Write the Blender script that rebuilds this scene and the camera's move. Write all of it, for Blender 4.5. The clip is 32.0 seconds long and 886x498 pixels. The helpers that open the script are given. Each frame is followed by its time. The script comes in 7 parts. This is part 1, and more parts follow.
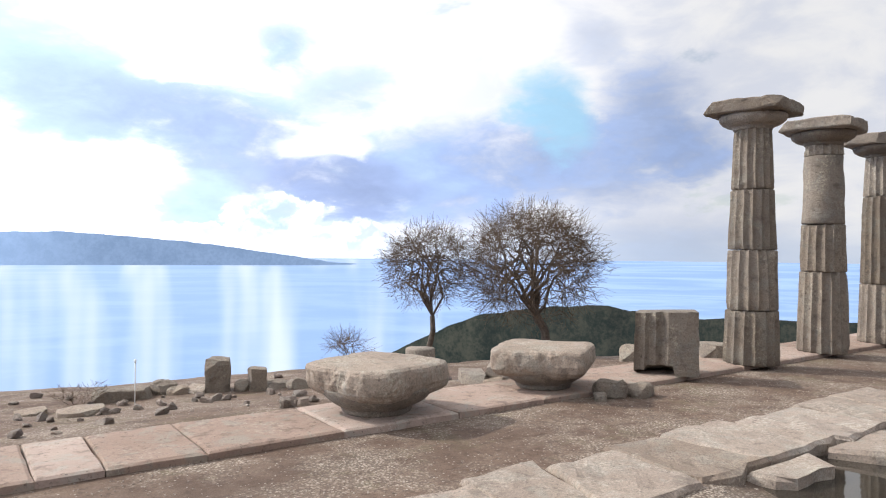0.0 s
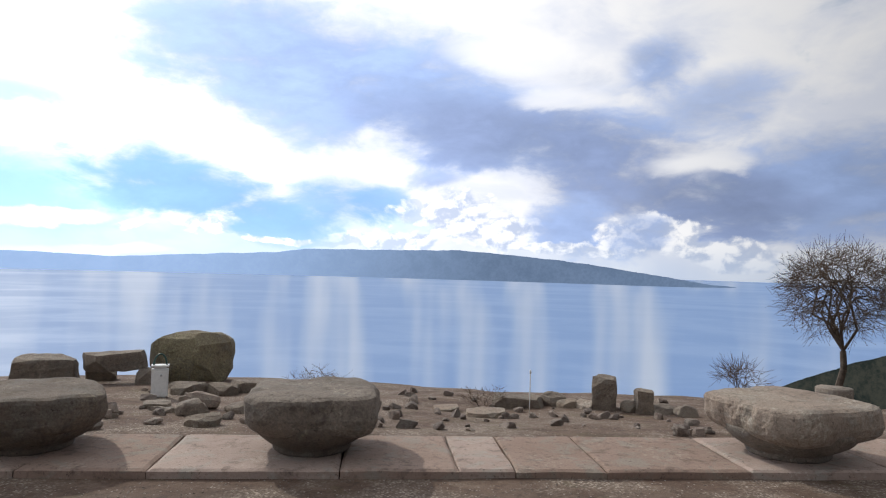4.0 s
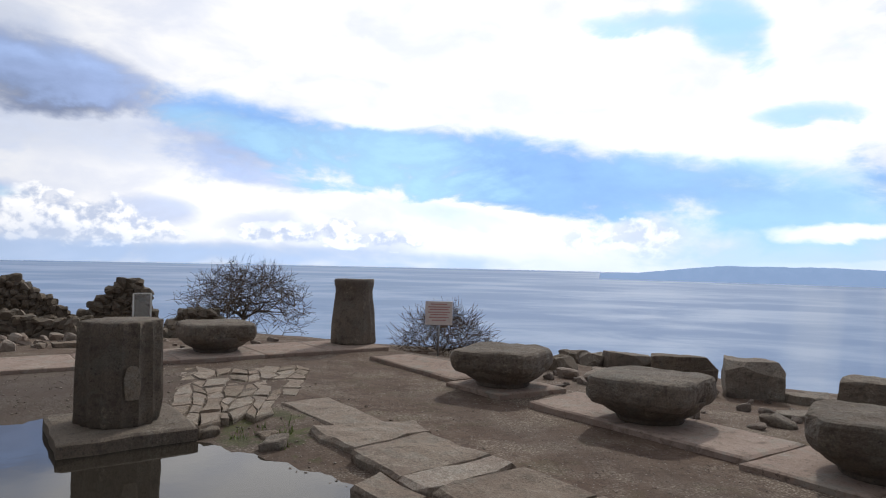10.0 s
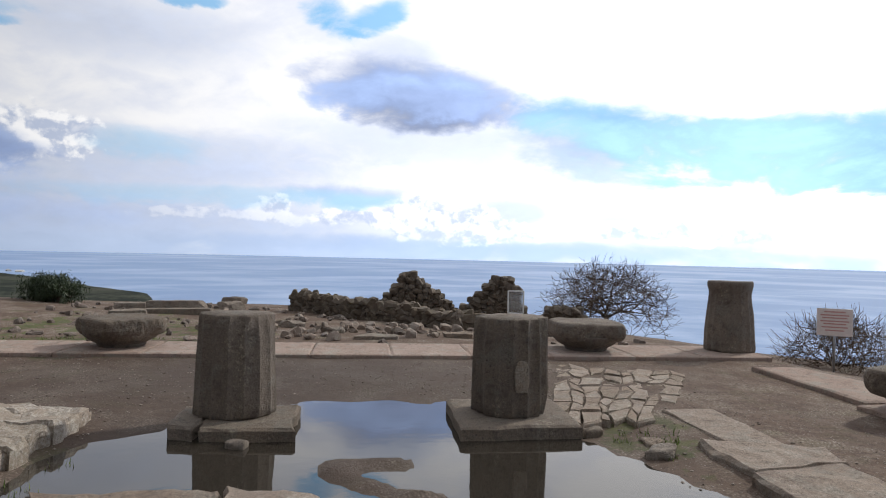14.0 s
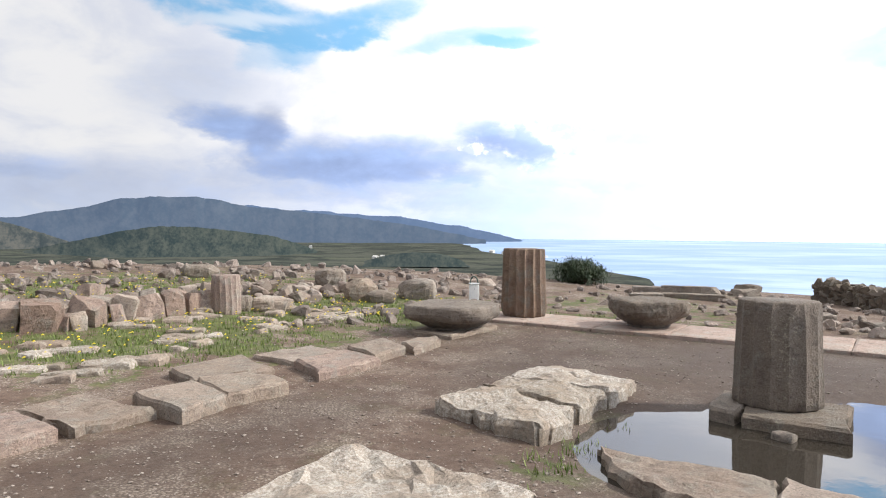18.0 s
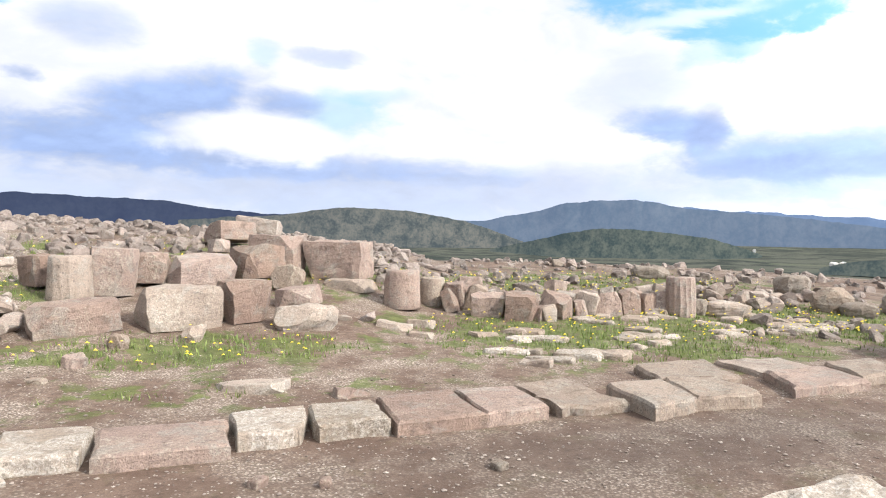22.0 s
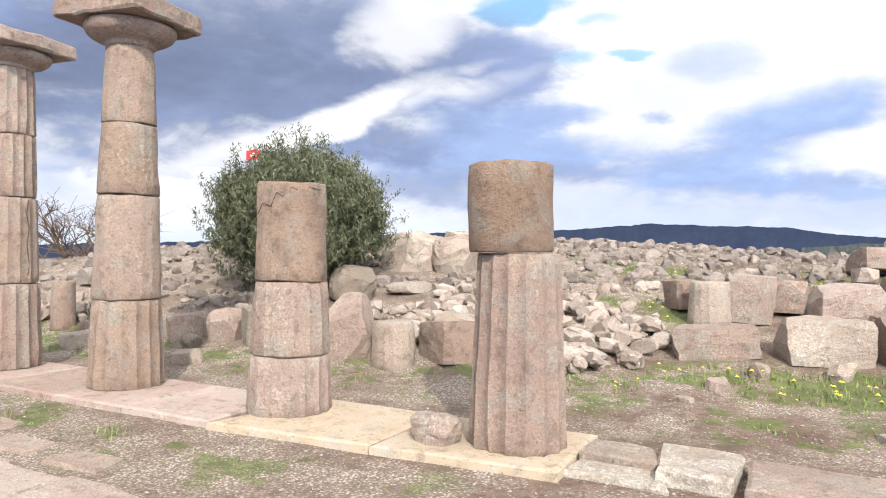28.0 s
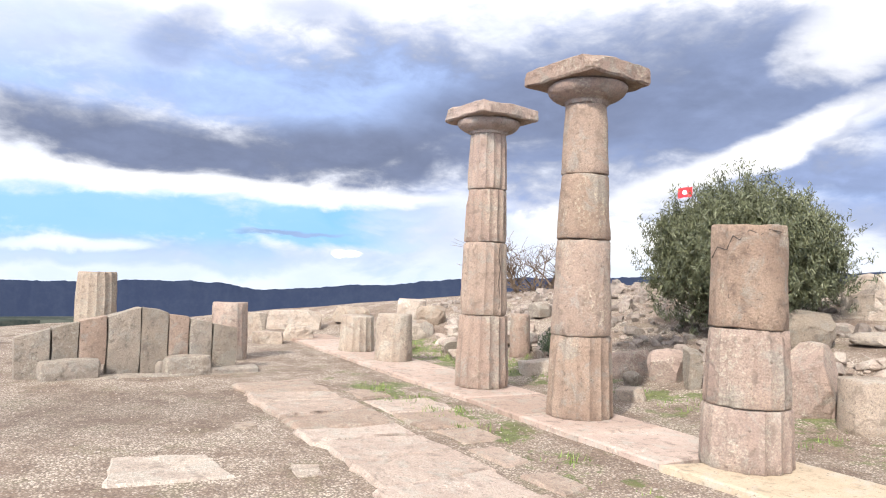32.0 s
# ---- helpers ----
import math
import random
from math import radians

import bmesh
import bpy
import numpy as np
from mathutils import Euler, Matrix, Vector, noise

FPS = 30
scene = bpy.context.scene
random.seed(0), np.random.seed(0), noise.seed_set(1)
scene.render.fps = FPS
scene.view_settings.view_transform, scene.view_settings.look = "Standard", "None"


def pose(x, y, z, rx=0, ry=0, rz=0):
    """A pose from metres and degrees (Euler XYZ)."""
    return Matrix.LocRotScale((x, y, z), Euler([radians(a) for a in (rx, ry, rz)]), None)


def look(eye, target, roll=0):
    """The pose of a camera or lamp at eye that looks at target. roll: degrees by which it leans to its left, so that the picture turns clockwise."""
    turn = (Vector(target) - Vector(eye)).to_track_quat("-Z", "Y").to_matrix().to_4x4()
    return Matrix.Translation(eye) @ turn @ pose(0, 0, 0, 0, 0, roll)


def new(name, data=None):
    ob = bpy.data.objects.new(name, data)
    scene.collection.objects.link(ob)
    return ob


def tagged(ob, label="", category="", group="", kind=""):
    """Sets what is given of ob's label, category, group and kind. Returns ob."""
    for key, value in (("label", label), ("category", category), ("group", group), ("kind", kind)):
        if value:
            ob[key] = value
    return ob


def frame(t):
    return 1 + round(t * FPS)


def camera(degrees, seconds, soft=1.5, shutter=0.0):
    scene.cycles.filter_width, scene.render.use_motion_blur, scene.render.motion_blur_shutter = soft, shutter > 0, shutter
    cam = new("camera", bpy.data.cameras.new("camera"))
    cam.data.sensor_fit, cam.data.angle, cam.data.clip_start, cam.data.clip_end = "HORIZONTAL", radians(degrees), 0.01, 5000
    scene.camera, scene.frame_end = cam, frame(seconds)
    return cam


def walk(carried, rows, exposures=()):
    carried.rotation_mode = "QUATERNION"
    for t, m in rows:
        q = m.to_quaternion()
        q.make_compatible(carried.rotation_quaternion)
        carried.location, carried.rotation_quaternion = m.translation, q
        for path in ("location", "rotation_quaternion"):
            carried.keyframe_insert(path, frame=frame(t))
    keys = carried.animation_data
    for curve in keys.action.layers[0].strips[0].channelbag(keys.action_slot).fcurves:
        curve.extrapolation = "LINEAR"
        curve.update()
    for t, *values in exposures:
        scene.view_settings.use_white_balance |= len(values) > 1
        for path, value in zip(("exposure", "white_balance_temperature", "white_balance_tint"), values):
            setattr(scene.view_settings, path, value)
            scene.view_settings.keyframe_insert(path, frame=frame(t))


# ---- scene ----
cam = camera(65.67, 32.0, soft=1.1)

# seconds, x, y, z, heading (from east, to the left), pitch, roll
PATH = [
    (0.0, -0.273, -0.293, 1.606, -125.83, 0.35, -0.51),
    (0.5, -0.292, -0.312, 1.599, -120.38, 0.37, -0.84),
    (1.0, -0.258, -0.316, 1.600, -115.14, 0.24, -0.73),
    (1.5, -0.189, -0.329, 1.609, -111.81, 0.10, -0.75),
    (2.0, -0.111, -0.325, 1.613, -109.40, 0.40, -1.09),
    (2.5, -0.038, -0.341, 1.593, -107.43, 1.02, -1.66),
    (4.5, -0.088, -0.453, 1.612, -89.51, 1.15, -1.19),
    (5.0, -0.040, -0.440, 1.634, -83.04, 0.49, -0.58),
    (5.5, 0.027, -0.414, 1.635, -77.38, -0.01, -0.68),
    (6.0, 0.110, -0.367, 1.631, -72.31, -0.42, -0.95),
    (6.5, 0.170, -0.302, 1.643, -67.58, -0.71, -0.77),
    (7.0, 0.194, -0.260, 1.641, -63.13, -0.57, -0.87),
    (7.5, 0.219, -0.235, 1.645, -58.53, -0.33, -1.03),
    (8.0, 0.244, -0.263, 1.640, -53.74, 0.12, -0.82),
    (8.5, 0.260, -0.315, 1.650, -48.93, 0.58, -0.71),
    (9.0, 0.274, -0.355, 1.650, -43.95, 0.89, -1.08),
    (9.5, 0.254, -0.367, 1.649, -39.15, 1.05, -1.29),
    (10.0, 0.267, -0.371, 1.642, -35.08, 1.10, -1.24),
    (10.5, 0.284, -0.340, 1.645, -33.06, 0.91, -0.46),
    (11.0, 0.338, -0.280, 1.640, -30.67, 0.74, 0.06),
    (11.5, 0.386, -0.206, 1.642, -27.16, 0.49, -0.14),
    (12.0, 0.414, -0.147, 1.642, -23.47, 0.22, -0.75),
    (12.5, 0.424, -0.117, 1.632, -19.41, 0.21, -1.08),
    (13.0, 0.457, -0.106, 1.640, -15.08, 0.33, -1.02),
    (13.5, 0.498, -0.127, 1.645, -10.79, 0.50, -1.33),
    (14.0, 0.539, -0.153, 1.649, -6.38, 0.39, -1.34),
    (14.5, 0.565, -0.206, 1.637, -1.69, 0.26, -0.66),
    (16.5, 0.347, 0.059, 1.594, 16.67, -1.34, -0.73),
    (17.0, 0.301, 0.108, 1.583, 20.73, -1.49, -0.62),
    (17.5, 0.296, 0.167, 1.548, 26.18, -1.33, -0.72),
    (18.0, 0.342, 0.173, 1.630, 33.59, -1.39, -0.50),
    (18.5, 0.397, 0.189, 1.637, 41.08, -1.25, -0.79),
    (19.0, 0.426, 0.205, 1.632, 48.26, -1.17, -0.78),
    (19.5, 0.391, 0.242, 1.633, 54.26, -1.30, -0.49),
    (20.0, 0.309, 0.271, 1.633, 57.85, -1.51, -0.47),
    (20.5, 0.187, 0.299, 1.626, 59.78, -1.48, -0.96),
    (21.0, 0.120, 0.317, 1.616, 62.20, -1.42, -1.01),
    (21.5, 0.063, 0.321, 1.611, 65.07, -1.48, -0.91),
    (22.0, 0.057, 0.347, 1.618, 68.89, -1.59, -0.77),
    (22.5, 0.090, 0.393, 1.639, 73.25, -1.57, -0.72),
    (23.0, 0.117, 0.429, 1.655, 77.82, -1.50, -0.93),
    (23.5, 0.125, 0.456, 1.662, 82.76, -1.39, -0.84),
    (24.0, 0.120, 0.461, 1.662, 87.73, -1.24, -0.88),
    (24.5, 0.071, 0.449, 1.660, 92.38, -1.16, -0.74),
    (25.0, -0.017, 0.433, 1.662, 96.43, -1.11, -0.74),
    (25.5, -0.090, 0.391, 1.653, 100.04, -1.19, -1.06),
    (27.5, -0.167, 0.466, 1.627, 113.55, -0.46, -1.11),
    (28.0, -0.181, 0.512, 1.603, 117.59, 0.08, -0.71),
    (28.5, -0.199, 0.509, 1.624, 122.08, 0.29, -0.79),
    (29.0, -0.221, 0.463, 1.630, 126.50, 0.65, -0.67),
    (29.5, -0.237, 0.416, 1.643, 131.01, 1.14, -0.72),
    (30.0, -0.247, 0.374, 1.659, 135.53, 1.77, -1.07),
    (30.5, -0.260, 0.314, 1.654, 139.94, 2.35, -1.48),
    (31.0, -0.295, 0.296, 1.662, 144.08, 2.65, -1.90),
    (31.5, -0.299, 0.274, 1.659, 148.16, 2.65, -2.00),
    (32.0, -0.301, 0.240, 1.666, 151.91, 2.32, -1.86),
]


def stance(x, y, z, heading, pitch, roll):
    return pose(x, y, z, 90 + pitch, 0, heading - 90) @ pose(0, 0, 0, 0, 0, -roll)


EXPOSURES = [(0.0, -0.12), (1.0, -0.34), (2.5, -0.77), (4.5, -1.12), (6.0, -1.38), (9.0, -1.52), (12.0, -1.5), (14.5, -1.0), (16.5, -0.51), (17.5, -0.21), (19.0, 0.06), (23.0, 0.36), (28.0, 0.39), (32.0, 0.49)]
walk(cam, [(t, stance(*p)) for t, *p in PATH], exposures=EXPOSURES)

# ---------------------------------------------------------------- light
SUN_AZ, SUN_EL = -54.0, 36.0
sun_data = bpy.data.lights.new("sun", "SUN")
sun_data.energy, sun_data.angle, sun_data.color = 4.6, radians(1.5), (1.0, 0.94, 0.85)
sun = new("sun", sun_data)
sun_dir = Vector((math.cos(radians(SUN_AZ)) * math.cos(radians(SUN_EL)), math.sin(radians(SUN_AZ)) * math.cos(radians(SUN_EL)), math.sin(radians(SUN_EL))))
sun.matrix_world = look(sun_dir * 50, (0, 0, 0))

world = bpy.data.worlds.new("sky")
scene.world = world
world.use_nodes = True


class Net:
    """Brief calls for building node trees."""

    def __init__(self, tree):
        self.t = tree

    def node(self, kind, **props):
        n = self.t.nodes.new(kind)
        for k, v in props.items():
            setattr(n, k, v)
        return n

    def put(self, sock, v):
        if isinstance(v, bpy.types.NodeSocket):
            self.t.links.new(v, sock)
        elif v is not None:
            if sock.type == "RGBA" and len(v) == 3:
                v = (*v, 1)
            sock.default_value = v

    def math(self, op, a, b=None, c=None, clamp=False):
        n = self.node("ShaderNodeMath", operation=op, use_clamp=clamp)
        for i, v in enumerate((a, b, c)):
            self.put(n.inputs[i], v)
        return n.outputs[0]

    def mix(self, fac, a, b, blend="MIX"):
        n = self.node("ShaderNodeMix", data_type="RGBA", blend_type=blend)
        self.put(n.inputs[0], fac)
        self.put(n.inputs[6], a)
        self.put(n.inputs[7], b)
        return n.outputs[2]

    def smooth(self, v, lo, hi, a=0.0, b=1.0, kind="SMOOTHSTEP"):
        n = self.node("ShaderNodeMapRange", interpolation_type=kind)
        for i, q in enumerate((v, lo, hi, a, b)):
            self.put(n.inputs[i], q)
        return n.outputs[0]

    def noise(self, vec, scale, detail=4.0, rough=0.55, distort=0.0):
        n = self.node("ShaderNodeTexNoise")
        self.put(n.inputs["Vector"], vec)
        n.inputs["Scale"].default_value, n.inputs["Detail"].default_value = scale, detail
        n.inputs["Roughness"].default_value, n.inputs["Distortion"].default_value = rough, distort
        return n.outputs["Fac"]


def build_sky():
    """A broken winter sky: clear air behind, cloud over most of it, thin and bright towards the sun."""
    tree = world.node_tree
    tree.nodes.clear()
    n = Net(tree)
    gen = n.node("ShaderNodeTexCoord").outputs["Generated"]
    air = n.node("ShaderNodeTexSky", sky_type="NISHITA", sun_disc=False, sun_elevation=radians(SUN_EL), sun_rotation=radians(90 - SUN_AZ), air_density=1.3, dust_density=0.4)
    sep = n.node("ShaderNodeSeparateXYZ")
    n.put(sep.inputs[0], gen)
    dx, dy, dz = sep.outputs
    c, s = math.cos(radians(13)), math.sin(radians(13))
    rx = n.math("ADD", n.math("MULTIPLY", dx, c), n.math("MULTIPLY", dy, s))
    ry = n.math("SUBTRACT", n.math("MULTIPLY", dy, c), n.math("MULTIPLY", dx, s))
    az0 = n.math("MULTIPLY", n.math("ARCTAN2", ry, rx), 180 / math.pi)
    el0 = n.math("MULTIPLY", n.math("ARCSINE", dz), 180 / math.pi)
    # clouds flatten towards the horizon: the noise is stretched along it
    flat = n.node("ShaderNodeMapping")
    n.put(flat.inputs["Vector"], gen)
    flat.inputs["Scale"].default_value = (1.0, 1.0, 2.2)
    lifted = n.node("ShaderNodeMapping")
    n.put(lifted.inputs["Vector"], flat.outputs[0])
    lifted.inputs["Location"].default_value = (0.003, -0.007, 0.022)
    w1 = n.noise(flat.outputs[0], 3.2, 6, 0.6, 0.3)
    w2 = n.noise(flat.outputs[0], 7.0, 9, 0.56, 0.35)
    w3 = n.noise(flat.outputs[0], 19.0, 8, 0.6, 0.3)
    w3_up = n.noise(lifted.outputs[0], 19.0, 8, 0.6, 0.3)
    az = n.math("ADD", az0, n.math("MULTIPLY", n.math("SUBTRACT", w1, 0.5), 7.0))
    el = n.math("ADD", el0, n.math("MULTIPLY", n.math("SUBTRACT", w2, 0.5), 3.2))
    # ragged outlines, and relief lit from above and from the sun's side
    frag = n.math("MULTIPLY", n.math("ADD", n.math("SUBTRACT", w2, 0.5), n.math("MULTIPLY", n.math("SUBTRACT", w3, 0.5), 0.38)), 3.4)
    relief = n.math("MULTIPLY_ADD", n.math("SUBTRACT", w3, w3_up), 2.6, 0.5, clamp=True)
    form = n.math("ADD", n.math("MULTIPLY", n.smooth(w2, 0.3, 0.7), 0.65), n.math("MULTIPLY", relief, 0.35))
    clear = n.mix(1.0, air.outputs[0], (0.10, 0.12, 0.13), "MULTIPLY")

    def tint(r, g, b):
        return tuple((q / 255) ** 2.2 for q in (r, g, b))

    tone = {"P": tint(206, 219, 247), "G": tint(168, 191, 237), "D": tint(148, 165, 205), "S": tint(118, 128, 155), "B": tint(146, 188, 245), "C": tint(176, 221, 253), "K": tint(142, 202, 250)}
    col = n.mix(n.smooth(w2, 0.33, 0.6, 0.0, 1.0), (0.88, 0.92, 1.04), (1.1, 1.1, 1.12))
    col = n.mix(n.smooth(w1, 0.36, 0.30, 0.0, 0.3), col, clear)
    state = {"col": col}

    soft_edge = {"P": (-1.6, 0.3), "S": (-1.9, 0.0), "D": (-1.7, 0.05), "G": (-1.6, 0.0), "W": (-1.9, 0.0), "H": (-1.05, -0.45), "B": (-1.35, -0.2), "C": (-1.5, 0.1), "K": (-1.4, -0.2)}
    span = {"K": (0.97, 1.06), "C": (0.95, 1.08), "B": (0.92, 1.14), "S": (0.84, 1.26), "P": (0.86, 1.12), "W": (0.95, 1.02)}
    tone["W"] = (1.12, 1.12, 1.14)
    tall = n.node("ShaderNodeMapping")
    n.put(tall.inputs["Vector"], gen)
    tall.inputs["Scale"].default_value = (1.0, 1.0, 1.3)
    above = n.node("ShaderNodeMapping")
    n.put(above.inputs["Vector"], tall.outputs[0])
    above.inputs["Location"].default_value = (0.004, -0.006, 0.013)
    lump, lump_up = n.noise(tall.outputs[0], 30.0, 6, 0.55, 0.2), n.noise(above.outputs[0], 30.0, 6, 0.55, 0.2)
    knob = n.math("MULTIPLY", n.math("ADD", n.math("SUBTRACT", lump, 0.5), n.math("MULTIPLY", n.math("SUBTRACT", w2, 0.5), 0.4)), 3.4)
    crowns = n.smooth(n.math("SUBTRACT", lump, lump_up), -0.10, 0.10)
    body = {"W": tone["W"], "K": tone["K"], "H": n.mix(crowns, (0.62, 0.70, 0.89), (1.22, 1.22, 1.24))}
    for kind in "PGDSBC":
        lo, hi = span.get(kind, (0.84, 1.24))
        body[kind] = n.mix(form, tuple(q * lo for q in tone[kind]), tuple(min(q * hi, 1.15) for q in tone[kind]))

    def puff(q, src, under, a, e, wide, high, turn, kind, strength):
        """One bank of cloud or gap in it, about a bearing and a height over the horizon, in degrees."""
        k = 1.2 if kind != "H" else 1.1
        a_ = a - 13 if a - 13 > -180 else a + 347
        c_, s_ = math.cos(radians(turn)) / k, math.sin(radians(turn)) / k
        # bearings grow to the left: a positive turn rises to the right
        if abs(turn) < 4:
            u = q.math("MULTIPLY_ADD", src["Az"], 1 / (wide * k), -a_ / (wide * k))
            v = q.math("MULTIPLY_ADD", src["El"], 1 / (high * k), -e / (high * k))
        else:
            u = q.math("MULTIPLY_ADD", src["Az"], c_ / wide, q.math("MULTIPLY_ADD", src["El"], -s_ / wide, (e * s_ - a_ * c_) / wide))
            v = q.math("MULTIPLY_ADD", src["Az"], s_ / high, q.math("MULTIPLY_ADD", src["El"], c_ / high, (-a_ * s_ - e * c_) / high))
        d = q.math("MULTIPLY_ADD", u, u, q.math("MULTIPLY", v, v))
        m = q.smooth(q.math("SUBTRACT", src["Knob" if kind == "H" else "Frag"], d), soft_edge[kind][0], soft_edge[kind][1], 0.0, strength)
        return q.mix(m, under, src[kind])

    banks = []

    def bank(*numbers):
        """Bearing, height over the horizon, half width, half height (degrees), turn, kind, strength."""
        banks.append(numbers)

    bank(-93.3, 11.2, 8.9, 2.5, -10, "P", 0.70)
    bank(-84.2, 13.0, 5.2, 3.3, -10, "G", 0.75)
    bank(-91.2, 15.3, 5.1, 1.1, -15, "G", 0.50)
    bank(-143.9, 1.0, 8.0, 1.9, 0, "P", 0.85)
    bank(-104.6, 10.2, 6.8, 2.5, 5, "G", 1.00)
    bank(-98.7, 10.8, 5.2, 2.0, -15, "G", 0.60)
    bank(-106.3, 15.6, 3.2, 1.0, -15, "P", 0.80)
    bank(-85.0, 3.1, 3.9, 1.3, -5, "C", 0.60)
    bank(-90.6, 4.2, 3.9, 1.2, -15, "C", 0.60)
    bank(-125.1, 6.9, 11.7, 3.4, 8, "G", 1.00)
    bank(-123.3, 4.6, 6.9, 2.1, -10, "G", 0.90)
    bank(-136.5, 6.2, 8.2, 2.4, -10, "G", 0.80)
    bank(-134.3, 11.5, 2.9, 3.1, 0, "C", 1.00)
    bank(-143.4, 10.9, 4.4, 4.0, -20, "G", 0.90)
    bank(-146.6, 8.2, 3.1, 2.4, 0, "G", 0.90)
    bank(-138.4, 17.0, 2.4, 1.6, 0, "P", 0.70)
    bank(-106.5, 3.0, 3.2, 1.8, -10, "G", 0.90)
    bank(-111.9, 2.4, 2.0, 1.3, 0, "G", 0.85)
    bank(-117.3, 1.5, 5.6, 1.0, 0, "H", 0.80)
    bank(-87.6, 1.8, 4.4, 0.6, 0, "H", 0.70)
    bank(-106.0, 1.6, 3.2, 0.6, 0, "H", 0.80)
    bank(-70.7, 1.4, 17.6, 1.8, 0, "B", 0.50)
    bank(-88.7, 14.5, 14.8, 4.5, -8, "G", 1.00)
    bank(-79.2, 17.2, 6.5, 3.6, 0, "G", 0.90)
    bank(-102.7, 10.6, 11.8, 2.4, -8, "D", 0.95)
    bank(-113.2, 6.1, 8.9, 1.7, -5, "D", 0.90)
    bank(-118.0, 5.7, 4.3, 2.4, -10, "D", 1.00)
    bank(-112.3, 16.1, 2.4, 2.0, 20, "G", 0.95)
    bank(-116.9, 12.9, 5.1, 2.2, 10, "G", 0.80)
    bank(-103.9, 16.8, 5.7, 1.5, -5, "W", 0.80)
    bank(-116.2, 8.5, 2.8, 0.9, 5, "W", 0.90)
    bank(-104.8, 13.9, 2.6, 0.7, 0, "W", 0.70)
    bank(-60.5, 5.5, 8.5, 2.1, -5, "C", 0.85)
    bank(-74.1, 5.8, 6.6, 2.2, -15, "B", 1.00)
    bank(-79.5, 4.2, 3.7, 1.8, -30, "B", 0.85)
    bank(-85.4, 4.8, 4.2, 2.0, 0, "B", 0.90)
    bank(-89.6, 5.1, 2.6, 1.3, 0, "B", 0.85)
    bank(-94.7, 7.2, 2.6, 0.8, 0, "G", 0.85)
    bank(-92.7, 4.4, 2.3, 1.2, 0, "H", 0.70)
    bank(-96.4, 4.2, 3.2, 2.3, 0, "H", 1.00)
    bank(-100.1, 2.9, 3.6, 1.7, 0, "H", 1.00)
    bank(-91.8, 2.0, 3.8, 0.8, 0, "H", 1.00)
    bank(-106.2, 3.8, 3.0, 2.0, 0, "G", 0.90)
    bank(-112.4, 2.9, 3.5, 1.6, 0, "H", 0.95)
    bank(-116.6, 1.9, 3.7, 1.2, 0, "H", 0.90)
    bank(-104.1, 1.8, 5.2, 0.6, 0, "H", 0.90)
    bank(-111.6, 3.1, 1.8, 1.4, 0, "G", 0.70)
    bank(-64.4, 3.0, 2.8, 0.4, 0, "W", 0.90)
    bank(-71.5, 2.3, 1.4, 0.4, 0, "H", 0.90)
    bank(-75.5, 2.6, 2.1, 0.6, 0, "H", 1.00)
    bank(-81.0, 2.0, 2.8, 0.4, 0, "H", 0.90)
    bank(-66.5, 0.7, 5.3, 0.3, 0, "W", 0.90)
    bank(-76.6, 3.4, 1.6, 0.3, 0, "H", 0.90)
    bank(-45.3, 7.0, 11.5, 2.6, -12, "B", 1.00)
    bank(-60.1, 5.6, 12.5, 2.4, -5, "C", 0.95)
    bank(-54.5, 6.2, 9.3, 2.1, -8, "B", 0.70)
    bank(-73.9, 5.4, 6.6, 2.2, -8, "B", 1.00)
    bank(-57.3, 18.3, 3.3, 1.9, -40, "C", 0.90)
    bank(-63.5, 11.6, 2.9, 0.8, 0, "C", 0.60)
    bank(-59.2, 2.8, 10.3, 2.3, 0, "C", 0.60)
    bank(-34.7, 4.1, 5.1, 0.9, -8, "C", 0.40)
    bank(-28.4, 1.5, 3.2, 1.1, 0, "P", 0.60)
    bank(-65.3, 3.0, 3.3, 0.4, 0, "W", 0.90)
    bank(-9.3, 0.2, 21.6, 0.9, 0, "D", 0.60)
    bank(-7.3, 9.3, 13.7, 2.1, -3, "P", 0.70)
    bank(-2.0, 15.6, 3.5, 1.7, 0, "P", 0.80)
    bank(-2.8, 13.0, 6.0, 2.1, -12, "D", 1.00)
    bank(-3.5, 12.0, 5.4, 1.4, -8, "S", 0.70)
    bank(-9.2, 12.8, 4.3, 1.6, -15, "D", 0.85)
    bank(-18.0, 8.5, 5.3, 1.8, -10, "G", 0.80)
    bank(-24.4, 9.4, 10.1, 2.1, -12, "B", 1.00)
    bank(-37.1, 8.0, 12.0, 2.1, -10, "B", 1.00)
    bank(-28.5, 11.5, 3.3, 0.5, 0, "W", 1.00)
    bank(-53.6, 18.8, 5.4, 0.7, -5, "C", 0.80)
    bank(-63.2, 11.5, 3.0, 0.7, 0, "C", 0.60)
    bank(-11.3, 3.6, 2.8, 1.1, 0, "G", 0.60)
    bank(-19.9, 2.7, 2.7, 0.9, 0, "P", 0.60)
    bank(-2.2, 4.0, 2.4, 0.9, 0, "H", 0.90)
    bank(-4.4, 2.7, 5.4, 1.5, 0, "H", 1.00)
    bank(-8.5, 1.9, 5.5, 0.9, 0, "H", 0.90)
    bank(-23.1, 2.2, 5.0, 1.0, 0, "H", 0.95)
    bank(-29.1, 1.6, 3.3, 0.6, 0, "H", 0.90)
    bank(-51.5, 2.4, 2.5, 1.3, 0, "P", 0.70)
    bank(-49.4, 2.2, 4.8, 1.4, 0, "H", 0.50)
